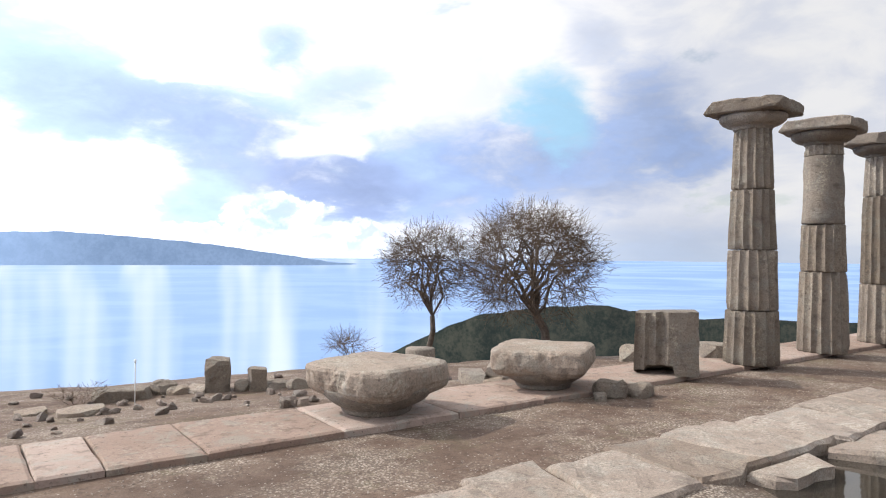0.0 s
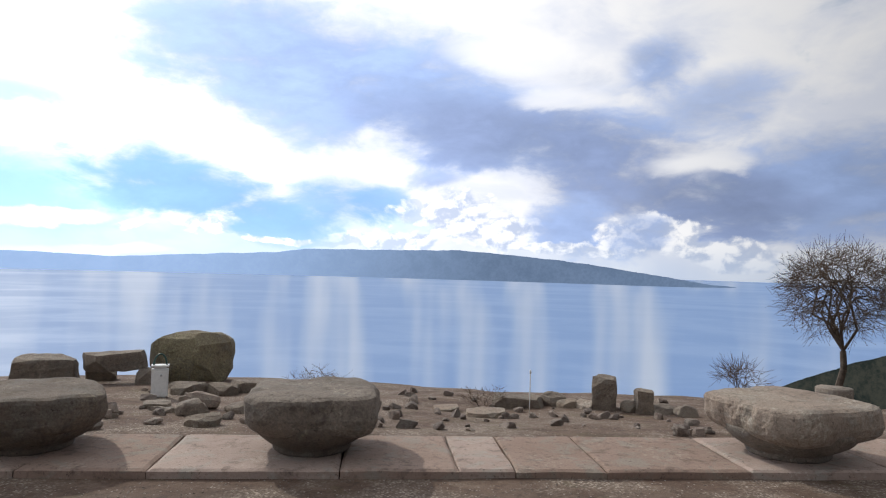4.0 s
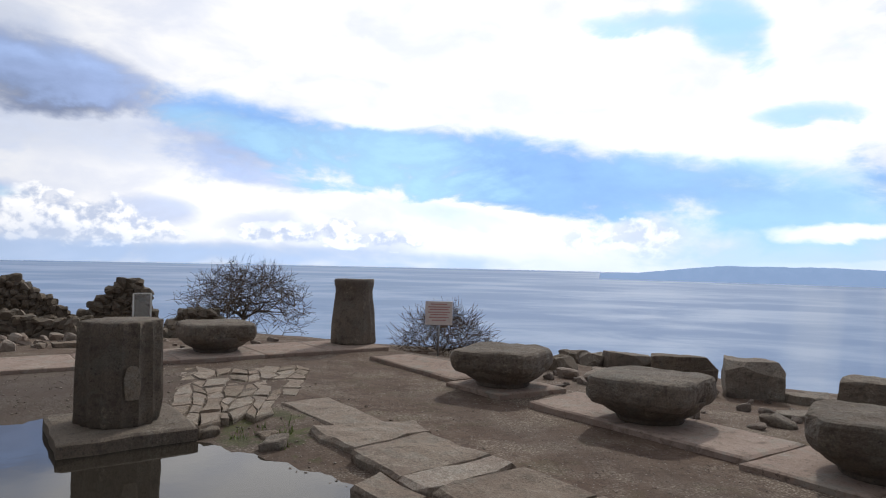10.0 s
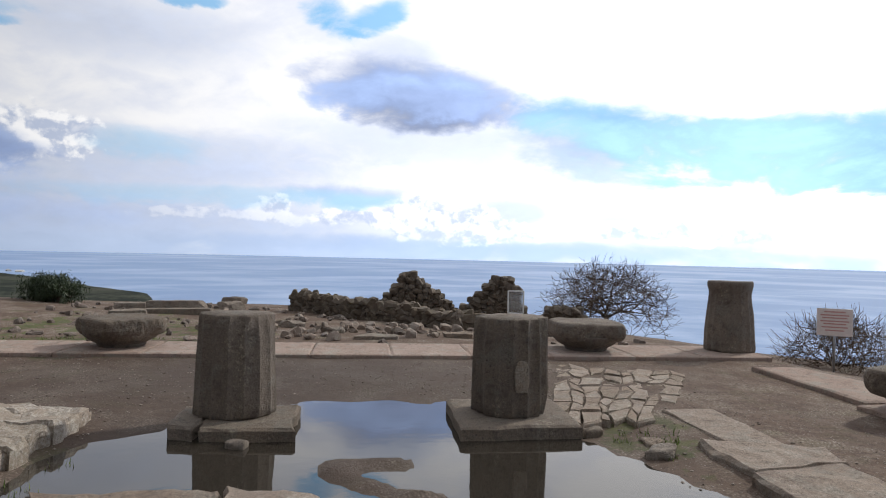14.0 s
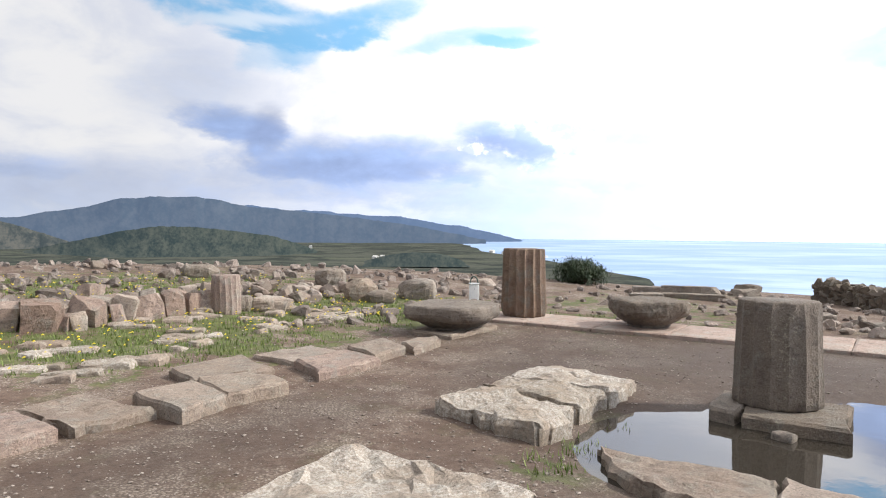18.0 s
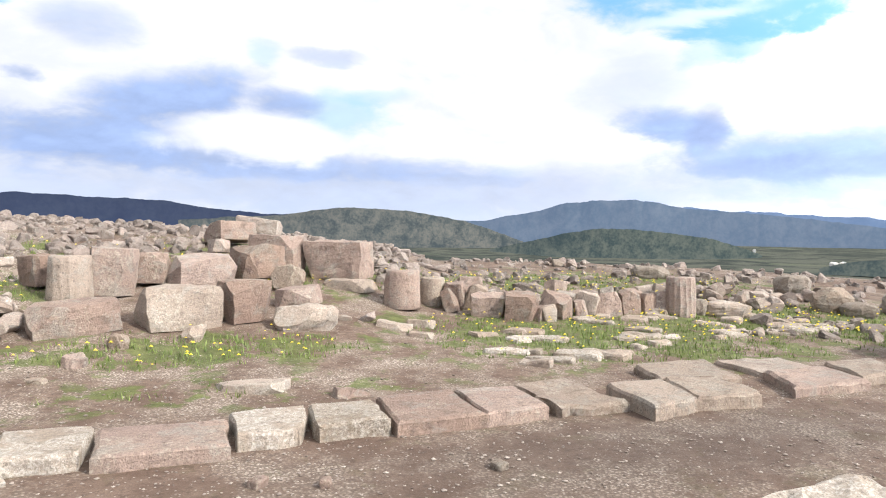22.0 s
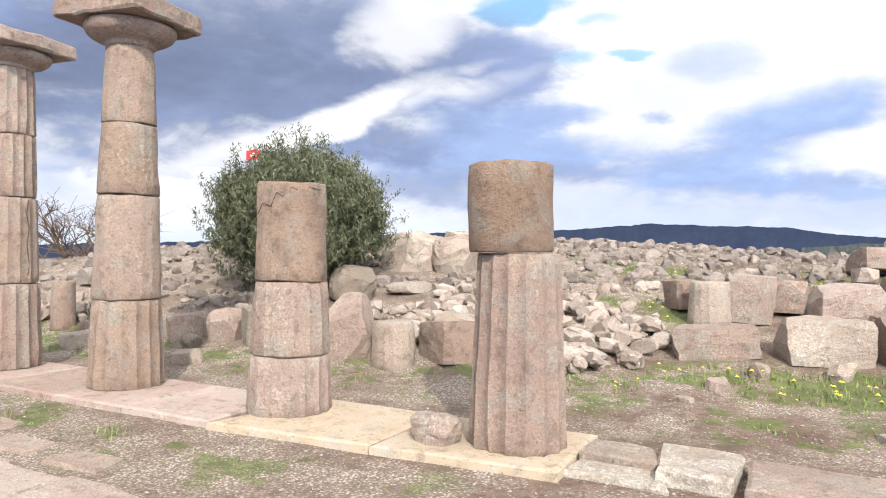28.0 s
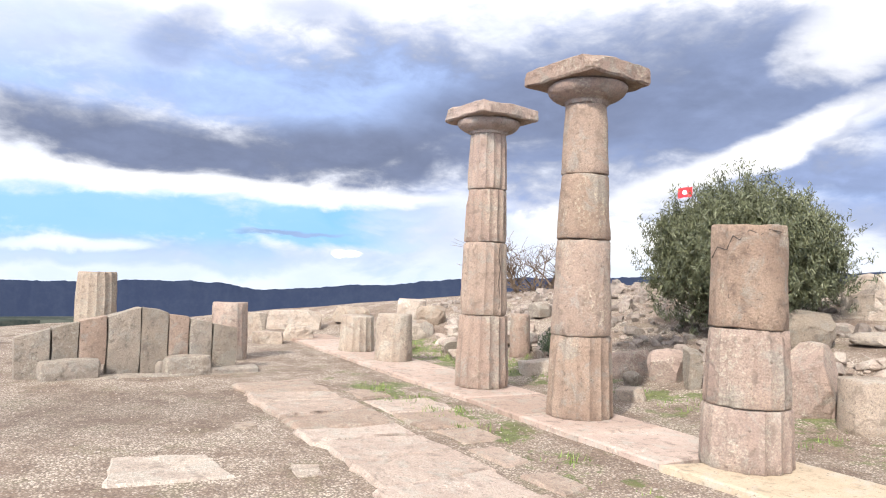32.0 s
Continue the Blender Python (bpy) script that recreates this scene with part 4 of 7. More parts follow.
def ground_cover(x, y):
    r = np.hypot(x, y)
    grass = np.maximum.reduce([
        0.95 * oval(x, y, 0.2, 9.3, 2.4, 0.75), 0.55 * oval(x, y, -2.6, 8.6, 1.6, 0.9), 1.0 * oval(x, y, 6.2, 9.2, 3.2, 1.9, -20), 1.0 * oval(x, y, 10.5, 9.6, 4.0, 2.2, -15),
        0.42 * oval(x, y, -6.5, 7.9, 3.5, 0.7), 0.7 * oval(x, y, -13.0, 7.6, 3.5, 0.9), 0.55 * oval(x, y, -8.6, 4.4, 3.0, 0.6), 0.35 * oval(x, y, -5.0, 4.5, 2.0, 0.5), 0.5 * oval(x, y, 6.9, -3.0, 1.0, 0.5),
        0.7 * oval(x, y, 5.4, 2.3, 1.4, 0.25), 0.7 * oval(x, y, -1.9, 12.3, 1.3, 0.9), 0.6 * oval(x, y, -2.5, 14.8, 2.5, 0.8), 0.6 * oval(x, y, 3.0, 14.5, 4.0, 2.5), 0.75 * oval(x, y, 9.0, 14.0, 5.0, 3.0), 0.5 * oval(x, y, 16, 5, 4, 3), 0.2 * oval(x, y, -3.4, 4.7, 1.4, 0.5), 0.35 * oval(x, y, 0.5, 7.6, 2.5, 0.7)])
    wet = np.maximum.reduce([0.95 * oval(x, y, 10.0, 1.0, 3.0, 5.2), oval(x, y, 7.0, 0.2, 3.6, 3.4), 0.8 * oval(x, y, 8.5, 4.0, 2.5, 1.2), 0.7 * oval(x, y, 3.8, 4.7, 3.0, 0.9), 0.9 * oval(x, y, -6.3, -2.6, 1.7, 1.1), 0.45 * oval(x, y, -9.5, 0.5, 1.5, 2.0), 0.35 * oval(x, y, 2.5, -5.1, 7.0, 0.5)])
    gravel = 0.25 + 0.02 * smooth01((y - 6.4) / 1.0) + 0.5 * smooth01((-x - 0.5) / 3) * (0.1 + 0.9 * smooth01((y + 4.6) / 2.0)) + 0.25 * oval(x, y, 2.5, 8.2, 3.5, 1.2)
    far = smooth01((r - 28) / 12)
    return grass, wet, gravel, far


def build_ground():
    na, nr = 420, 170
    radii = np.concatenate([np.linspace(0.4, 30, 110), 30 * (4900 / 30) ** (np.arange(1, nr - 109) / (nr - 110))])
    ang = np.arange(na) * 2 * np.pi / na
    rr, aa = np.meshgrid(radii, ang, indexing="ij")
    x, y = rr * np.cos(aa), rr * np.sin(aa)
    z = height(x, y)
    verts = np.stack([x, y, z], -1).reshape(-1, 3)
    verts = np.vstack([verts, [[0, 0, float(height(np.zeros(1), np.zeros(1))[0])]]])
    i, j = np.meshgrid(np.arange(len(radii) - 1), np.arange(na), indexing="ij")
    k = (j + 1) % na
    faces = np.stack([i * na + j, (i + 1) * na + j, (i + 1) * na + k, i * na + k], -1).reshape(-1, 4).tolist()
    c = len(verts) - 1
    faces += [[c, q, (q + 1) % na] for q in range(na)]
    me = bpy.data.meshes.new("ground")
    me.from_pydata(verts.tolist(), [], faces)
    me.polygons.foreach_set("use_smooth", [True] * len(faces))
    me.materials.append(M_GROUND)
    for name, vals in zip(("grass", "wet", "gravel", "far"), ground_cover(verts[:, 0], verts[:, 1])):
        me.attributes.new(name, "FLOAT", "POINT").data.foreach_set("value", vals.astype(np.float32))
    ob = new("ground", me)
    return tagged(ob, "gravelly brown earth with grass, falling to a green valley", "ground", kind="structure")


ground = build_ground()


def build_sea():
    bm = bmesh.new()
    mid = bm.verts.new((0, 0, 0))
    rim = [bm.verts.new((4990 * math.cos(radians(a)), 4990 * math.sin(radians(a)), 0)) for a in range(-172, 38, 2)]
    for p, q in zip(rim, rim[1:]):
        bm.faces.new((mid, p, q))
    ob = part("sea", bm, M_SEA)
    ob.location = (0, 0, -42)
    return tagged(ob, "calm pale blue sea with painted streaks of light", "sea", kind="structure")


sea = build_sea()


def ridge(name, az, el, dist, base_el, mat, seed, bump=0.12, label="", deep=0.18):
    """A far range of hills: crest heights by bearing, with slopes that fall to its foot."""
    bm = bmesh.new()
    a0, a1 = az[0], az[-1]
    n = int(abs(a1 - a0) * 5) + 2
    rows = 9
    grid = []
    for i in range(n):
        a = a0 + (a1 - a0) * i / (n - 1)
        s = 1 if a1 > a0 else -1
        e = float(np.interp(s * a, [s * q for q in az], el))
        b = float(np.interp(s * a, [s * q for q in az], base_el)) if not isinstance(base_el, float) else base_el
        e += bump * (noise.noise(Vector((a * 0.7, seed, 0))) + 0.5 * noise.noise(Vector((a * 2.3, seed, 3))) + 0.3 * noise.noise(Vector((a * 6.0, seed, 3))))
        col = []
        for j in range(rows):
            u = j / (rows - 1)
            d = dist * (1 - deep * (1 - u))
            w = b + (e - b) * (1 - (1 - u) ** 1.6)
            w += 0.35 * bump * noise.noise(Vector((a * 1.5, u * 4, seed))) * (1 if 0 < j < rows - 1 else 0)
            col.append(bm.verts.new((d * math.cos(radians(a)), d * math.sin(radians(a)), 1.64 + d * math.tan(radians(w)))))
        grid.append(col)
    for p, q in zip(grid, grid[1:]):
        for j in range(rows - 1):
            f = (p[j], q[j], q[j + 1], p[j + 1])
            bm.faces.new(f if a1 < a0 else tuple(reversed(f)))
    shade(bm)
    ob = part(name, bm, mat)
    return tagged(ob, label, "hills", kind="structure")


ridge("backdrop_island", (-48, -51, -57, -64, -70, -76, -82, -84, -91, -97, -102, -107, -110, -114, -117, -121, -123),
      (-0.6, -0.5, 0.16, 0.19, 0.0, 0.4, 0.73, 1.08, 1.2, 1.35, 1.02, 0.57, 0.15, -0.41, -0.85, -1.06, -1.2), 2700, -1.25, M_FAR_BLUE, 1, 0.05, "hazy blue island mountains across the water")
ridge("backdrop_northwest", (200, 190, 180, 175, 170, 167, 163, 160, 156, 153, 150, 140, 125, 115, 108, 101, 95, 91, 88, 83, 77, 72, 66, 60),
      (-0.4, -1.2, -1.2, -0.95, -1.0, -1.5, -1.3, -0.95, -0.8, -0.4, -0.05, 0.3, 1.0, 1.6, 1.7, 2.3, 2.1, 2.0, 1.5, 1.1, 1.3, 1.2, 0.6, 0.3), 3600, -6.0, M_FAR_NAVY, 2, 0.12, "dark wooded hills under cloud, blue with haze")
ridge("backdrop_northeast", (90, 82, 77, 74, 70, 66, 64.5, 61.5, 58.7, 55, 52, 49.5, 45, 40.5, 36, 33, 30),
      (-0.5, 0.2, 0.9, 1.0, 0.9, 0.75, 1.05, 1.57, 2.36, 2.62, 2.5, 1.92, 1.6, 1.1, 0.55, -0.05, -0.6), 3000, -1.6, M_FAR_HILL, 3, 0.1, "green mountains above the valley, blue with haze")
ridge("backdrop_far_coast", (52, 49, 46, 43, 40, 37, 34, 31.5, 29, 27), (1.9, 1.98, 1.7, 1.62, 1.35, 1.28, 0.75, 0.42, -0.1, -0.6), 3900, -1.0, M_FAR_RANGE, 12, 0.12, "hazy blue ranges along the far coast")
ridge("backdrop_cape", (-140, -146, -148.5, -152, -152.3, -154, -157, -159, -166, -174), (-2.4, -2.33, -2.3, -2.2, -1.53, -1.4, -0.94, -0.66, -0.5, -1.0), 2600, -2.55, M_FAR_BLUE, 4, 0.05, "low haze-blue cape beyond the hill")
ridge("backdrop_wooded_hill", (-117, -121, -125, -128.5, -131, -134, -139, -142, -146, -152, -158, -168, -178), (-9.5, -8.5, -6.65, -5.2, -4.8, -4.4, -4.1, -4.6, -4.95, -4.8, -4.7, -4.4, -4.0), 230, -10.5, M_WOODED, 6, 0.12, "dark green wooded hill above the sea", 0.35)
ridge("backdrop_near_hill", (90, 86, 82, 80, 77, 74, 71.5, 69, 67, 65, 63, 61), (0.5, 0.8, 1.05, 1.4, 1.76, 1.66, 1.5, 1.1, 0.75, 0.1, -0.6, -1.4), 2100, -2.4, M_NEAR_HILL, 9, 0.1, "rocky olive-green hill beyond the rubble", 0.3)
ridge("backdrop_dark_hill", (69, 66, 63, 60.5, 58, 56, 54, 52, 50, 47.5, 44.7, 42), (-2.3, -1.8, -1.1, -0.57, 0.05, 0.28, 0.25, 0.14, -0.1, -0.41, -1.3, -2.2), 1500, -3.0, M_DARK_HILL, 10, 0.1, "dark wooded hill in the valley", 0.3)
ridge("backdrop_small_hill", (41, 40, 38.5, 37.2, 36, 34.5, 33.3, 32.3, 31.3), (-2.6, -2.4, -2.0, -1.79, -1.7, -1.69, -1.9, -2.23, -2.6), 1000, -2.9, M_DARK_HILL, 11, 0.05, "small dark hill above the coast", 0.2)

# ---------------------------------------------------------------- temple: columns
def column(x, y, drums, cap=None, rz=0, seed=1, label="", worn=0.2, mats=None, turn=8):
    """drums: (foot z, head z, r foot, r head, fluted); cap: (neck z, cushion z, top z, half width)."""
    t = thing("column", x, y, 0, rz, label, "column", "temple columns")
    mats = mats or [M_PINK]
    for i, (z0, z1, r0, r1, fl) in enumerate(drums):
        bm = drum_bm(r0, r1, z1 - z0 - 0.008, seed * 11 + i, depth=0.12 * fl if fl else 0.03, worn=worn * 0.6 if fl else 0.95, rough=0.009 if fl else 0.016, chips=5)
        ob = part("drum", bm, mats[i % len(mats)], t)
        ob.location = (0, 0, z0)
        ob.rotation_euler = (0, 0, (seed * 1.7 + i * 2.1) % 6.28)
    if cap:
        z0, z1, z2, hw = cap
        ob = part("echinus", capital_bm(drums[-1][3] * 0.98, hw * 0.87, z1 - z0, seed + 90), mats[-1], t)
        ob.location = (0, 0, z0)
        ob = part("abacus", chop(stone_bm(hw * 2, hw * 2, z2 - z1, seed + 70, 0.022, 10, 18), 3, seed, 0.1), mats[-1], t)
        ob.location = (0, 0, z1)
        ob.rotation_euler = (0, 0, radians(turn))
    return t


E_Y = 5.87
short = column(-2.26, E_Y, [(0, 1.59, 0.415, 0.35, 0.7), (1.59, 2.33, 0.358, 0.352, 0)], seed=1, label="short fluted pink stone column with a plain upper drum", worn=0.6, mats=[M_PINK, M_TAN])
short.children[1].location.x -= 0.08
short.children[1].location.y -= 0.025
capped = column(-4.68, E_Y, [(0, 0.57, 0.42, 0.40, 0.6), (0.57, 1.28, 0.395, 0.36, 0.45), (1.28, 2.25, 0.35, 0.335, 0)], seed=2, label="short column stump of three stacked drums, cracked on top", worn=1.0, mats=[M_PINK, M_PINK, M_TAN])
column(-7.1, E_Y, [(0, 1.0, 0.42, 0.375, 0.55), (1.0, 2.19, 0.375, 0.33, 0), (2.19, 3.0, 0.335, 0.30, 0), (3.0, 3.9, 0.295, 0.265, 0)], (3.88, 4.14, 4.36, 0.57), seed=3, label="tall weathered Doric column with its square capital", worn=0.35, mats=[M_TAN, M_TAN, M_TAN, M_TAN, M_PINK])
split = column(-9.45, E_Y, [(0, 1.1, 0.42, 0.38, 0.7), (1.1, 2.22, 0.365, 0.34, 0.5), (2.22, 3.04, 0.335, 0.315, 0.8), (3.04, 3.92, 0.315, 0.285, 0.7)], (3.9, 4.12, 4.30, 0.56), seed=4, label="tall fluted Doric column with a chipped capital", mats=[M_PINK, M_TAN, M_PINK, M_PINK])
column(-10.1, -5.95, [(0, 0.8, 0.405, 0.375, 1), (0.8, 1.70, 0.37, 0.345, 1), (1.70, 2.6, 0.34, 0.305, 1), (2.6, 3.52, 0.305, 0.27, 1)], (3.5, 3.72, 3.9, 0.55), seed=5, label="tall fluted Doric column with a worn capital", mats=[M_ANDESITE, M_GREY, M_ANDESITE, M_GREY])
column(-12.3, -5.95, [(0, 1.35, 0.40, 0.365, 1), (1.35, 2.15, 0.36, 0.335, 1), (2.15, 3.3, 0.33, 0.30, 0), (3.3, 3.5, 0.30, 0.29, 1)], (3.48, 3.7, 3.88, 0.57), seed=6, label="tall Doric column with a rough replaced drum and capital", mats=[M_GREY, M_GREY, M_ANDESITE, M_GREY])
column(-14.6, -5.95, [(0, 1.1, 0.41, 0.375, 1), (1.1, 2.75, 0.37, 0.325, 1), (2.75, 3.5, 0.32, 0.28, 1)], (3.48, 3.7, 3.9, 0.57), seed=7, label="tall fluted Doric column seen against the sky", mats=[M_GREY, M_ANDESITE])
scarred = column(7.8, -1.72, [(-0.02, 1.0, 0.41, 0.395, 1)], seed=8, label="stump of a fluted column on a square plinth", worn=0.7, mats=[M_ANDESITE])
column(7.8, 1.15, [(-0.02, 1.0, 0.415, 0.38, 0.6)], seed=9, worn=0.8, label="worn stump of a column on a stone plinth", mats=[M_ANDESITE])
column(12.55, 6.35, [(0, 1.33, 0.45, 0.41, 1)], seed=10, label="fluted corner column stump beside a fallen stone", worn=0.0, mats=[M_TAN])
scar = part("scar", stone_bm(0.15, 0.03, 0.32, 88, 0.012, 6, 3.0), M_WHITE_LICHEN, scarred, "pale fresh scar in the drum")
scar.matrix_local = pose(-0.403, -0.044, 0.25, 0, 0, -84)
waist = thing("column", 12.5, -6.82, 0, 0, "dark waisted corner column stump on the slabs", "column", "temple columns")
part("drum", lathe_bm([(0.44, 0), (0.45, 0.05), (0.435, 0.35), (0.41, 0.65), (0.375, 0.9), (0.365, 1.02), (0.375, 1.1), (0.395, 1.17), (0.40, 1.24), (0.385, 1.27)], 96, 11, 0.015,
     lambda a, z: 1 - 0.05 * (1 - (2 * ((a * 16 / 6.2832) % 1.0) - 1) ** 2) * (1 if z < 1.05 else 0.2)), M_ANDESITE, waist)


def fallen_capital(x, y, z, w, h, seed, rz=0, label="", p=5.0, mat=None):
    """A worn capital: bowl-shaped cushion below, thick squarish plate above."""
    t = thing("capital", x, y, z, rz, label, "capital", "fallen capitals on the stylobate")
    mat = mat or M_ANDESITE

    def square(a, zz, q=p):
        return 1.0 / ((abs(math.cos(a)) ** q + abs(math.sin(a)) ** q) ** (1 / q)) if q < 20 else 1.0

    bowl = [(w * 0.285, 0.0), (w * 0.3, h * 0.05), (w * 0.295, h * 0.09), (w * 0.325, h * 0.14)]
    for i in range(1, 9):
        u = i / 8
        bowl.append((w * (0.325 + 0.155 * math.sin(u * 1.5)), h * (0.14 + 0.4 * u * (0.7 + 0.3 * u))))
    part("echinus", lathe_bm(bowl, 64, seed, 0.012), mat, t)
    off = Vector((seed * 3.1, seed * 1.9, 0))

    def ragged(a, zz):
        c = Vector((math.cos(a) * 2.2, math.sin(a) * 2.2, zz * 2.5)) + off
        return square(a, zz) * (1 + 0.07 * noise.noise(c) + 0.035 * noise.noise(c * 3.1))

    rim = [(w * 0.4, h * 0.36), (w * 0.452, h * 0.43), (w * 0.482, h * 0.53), (w * 0.495, h * 0.66), (w * 0.493, h * 0.8), (w * 0.49, h * 0.9), (w * 0.475, h * 0.965), (w * 0.44, h), (w * 0.36, h * 1.01), (w * 0.26, h * 1.0), (w * 0.14, h * 1.01)]
    bm = lathe_bm(rim, 72, seed + 3, 0.022, ragged)
    shade(bm, False)
    # first two plates are paler: lichen, and sunlit tops put into the stone colour
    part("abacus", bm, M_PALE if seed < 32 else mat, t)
    return t


for i, (x, y, w, h, rz, p, words) in enumerate((
    (-3.85, -6.38, 1.2, 0.5, 20, 4.5, "lichen-spotted stone capital with a broken rim on the slabs"), (-6.2, -6.38, 1.15, 0.5, 35, 9, "squared stone capital with a flat pale top on the slabs"),
    (0.42, -6.5, 1.12, 0.52, 5, 4.5, "thick rounded stone capital resting on the slabs"), (2.75, -6.5, 1.12, 0.48, 25, 3.6, "rounded stone capital with a worn rim on the slabs"),
    (5.05, -6.5, 1.18, 0.48, 15, 4.0, "wide weathered stone capital on the slabs"), (7.45, -6.45, 1.22, 0.5, 30, 5, "flat-topped stone capital beside a gap in the slabs"),
    (12.5, -4.1, 1.25, 0.5, 0, 5, "stone capital lying on the eastern edge"), (12.5, 3.85, 1.25, 0.48, 40, 4, "broken stone capital lying on the eastern edge"), (10.2, 6.5, 1.45, 0.42, 10, 4, "broad low stone capital near the corner stump"))):
    fallen_capital(x, y, 0, w, h, 30 + i, rz, words, p)

# triangle of upright slabs set up on the west side
gable = thing("gable_slabs", -12.55, 1.1, -0.1, 0, "gable of upright grey stone slabs set side by side", "gable")
for i, (a, b, z0, z1, foot) in enumerate((
    (-1.62, -1.16, 0.66, 0.78, -0.05), (-1.14, -0.78, 0.8, 0.88, 0.28), (-0.77, -0.39, 0.9, 0.98, 0.22), (-0.37, 0.1, 0.97, 1.12, 0.0),
    (0.12, 0.52, 1.12, 1.04, 0.0), (0.54, 0.86, 1.0, 0.96, 0.25), (0.88, 1.24, 0.93, 0.86, 0.25), (1.26, 1.66, 0.84, 0.76, 0.0))):
    w = b - a
    bm = stone_bm(w, 0.26, 1.0, 600 + i, 0.012, 8, 70)
    for vtx in bm.verts:
        vtx.co.z = foot + vtx.co.z * (z0 + (z1 - z0) * (vtx.co.x / w + 0.5) - foot)
    ob = part("slab", bm, M_TAN if i % 3 == 2 else M_GREY, gable)
    ob.matrix_local = pose(-0.1 * (a + b) / 2, (a + b) / 2, 0, 0, 0, 90 + 8)
for i, (x, y, w, h, z) in enumerate(((0.42, -0.88, 0.82, 0.32, 0.04), (0.3, 0.84, 0.72, 0.3, 0.06), (0.2, 1.55, 0.9, 0.14, 0.02), (0.35, 0.2, 2.2, 0.1, 0.0), (0.0, -1.0, 1.0, 0.28, 0.0), (0.0, 0.8, 0.9, 0.28, 0.0))):
    ob = part("footing_block", stone_bm(w, 0.32, h, 640 + i, 0.02, 5, 9), M_GREY, gable)
    ob.matrix_local = pose(x, y, z - 0.03, 0, 0, 95)

# ---------------------------------------------------------------- slabs, kerbs and paving
def quad_slabs(parent, quads, mat, top, thick, seed, rough=0.012, name="slab", step=0.25):
    for i, q in enumerate(quads):
        part(name, slab_bm(q, top, thick, seed + i, rough, step), mat, parent)


def row(xs, y0, y1, gap=0.006, skew=0.0, seed=0):
    """Slabs side by side along x, with slightly slanting joints."""
    rng = random.Random(seed)
    cut = [(x + rng.uniform(-skew, skew), x + rng.uniform(-skew, skew)) for x in xs]
    out = []
    for (a0, a1), (b0, b1) in zip(cut, cut[1:]):
        d = rng.uniform(-skew, skew) * 0.4
        out.append([(a0 + gap, y0 + d), (b0 - gap, y0 + d), (b1 - gap, y1 + d * 0.5), (a1 + gap, y1 + d * 0.5)])
    return out


styl = thing("stylobate_south", 0, 0, 0, 0, "pinkish stone slabs along the seaward side of the temple", "stylobate", kind="structure")
quad_slabs(styl, row([-16.6, -15.2, -13.8, -12.4, -11.0, -9.7, -8.4, -7.1, -5.7, -4.5, -3.2, -1.98, -1.24, -0.78, 0.15, 1.6, 2.55, 3.6], -6.95, -5.84, seed=3), M_SLAB, 0.0, 0.28, 100, 0.006)
quad_slabs(styl, [[(3.61, -6.95), (5.1, -6.95), (5.1, -5.98), (3.61, -5.98)], [(5.11, -6.97), (6.62, -7.01), (6.42, -6.0), (5.11, -5.98)], [(8.2, -7.3), (10.66, -6.95), (10.7, -6.2), (8.1, -6.12)], [(6.85, -7.05), (8.06, -7.05), (8.0, -5.9), (6.9, -5.95)]], M_SLAB, 0.002, 0.28, 140, 0.008)
styl_e = thing("stylobate_east", 0, 0, 0, 0, "long grey-pink stone edge across the east front", "stylobate", kind="structure")
ys = [-7.15, -5.9, -4.7, -3.3, -1.9, -0.6, 0.7, 2.0, 3.3, 4.6, 5.9, 7.1]
quad_slabs(styl_e, [[(11.66, a + 0.005), (13.1, a + 0.005), (13.1, b - 0.005), (11.66, b - 0.005)] for a, b in zip(ys, ys[1:])], M_SLAB, 0.0, 0.22, 160, 0.006)
styl_n = thing("stylobate_north", 0, 0, 0, 0, "restored pink and cream slabs under the northern columns", "stylobate", kind="structure")
quad_slabs(styl_n, [[(-5.0, 5.09), (-3.3, 5.2), (-3.3, 6.46), (-4.7, 6.48)], [(-3.29, 5.2), (-1.73, 5.3), (-1.75, 6.5), (-3.29, 6.46)]], M_CREAM, 0.004, 0.24, 180, 0.004)
quad_slabs(styl_n, row([-18.5, -17.0, -15.6, -14.2, -12.8, -11.4, -10.0, -8.6, -7.3, -6.2, -5.02], 5.12, 6.4, seed=5), M_SLAB, 0.0, 0.24, 190, 0.007)

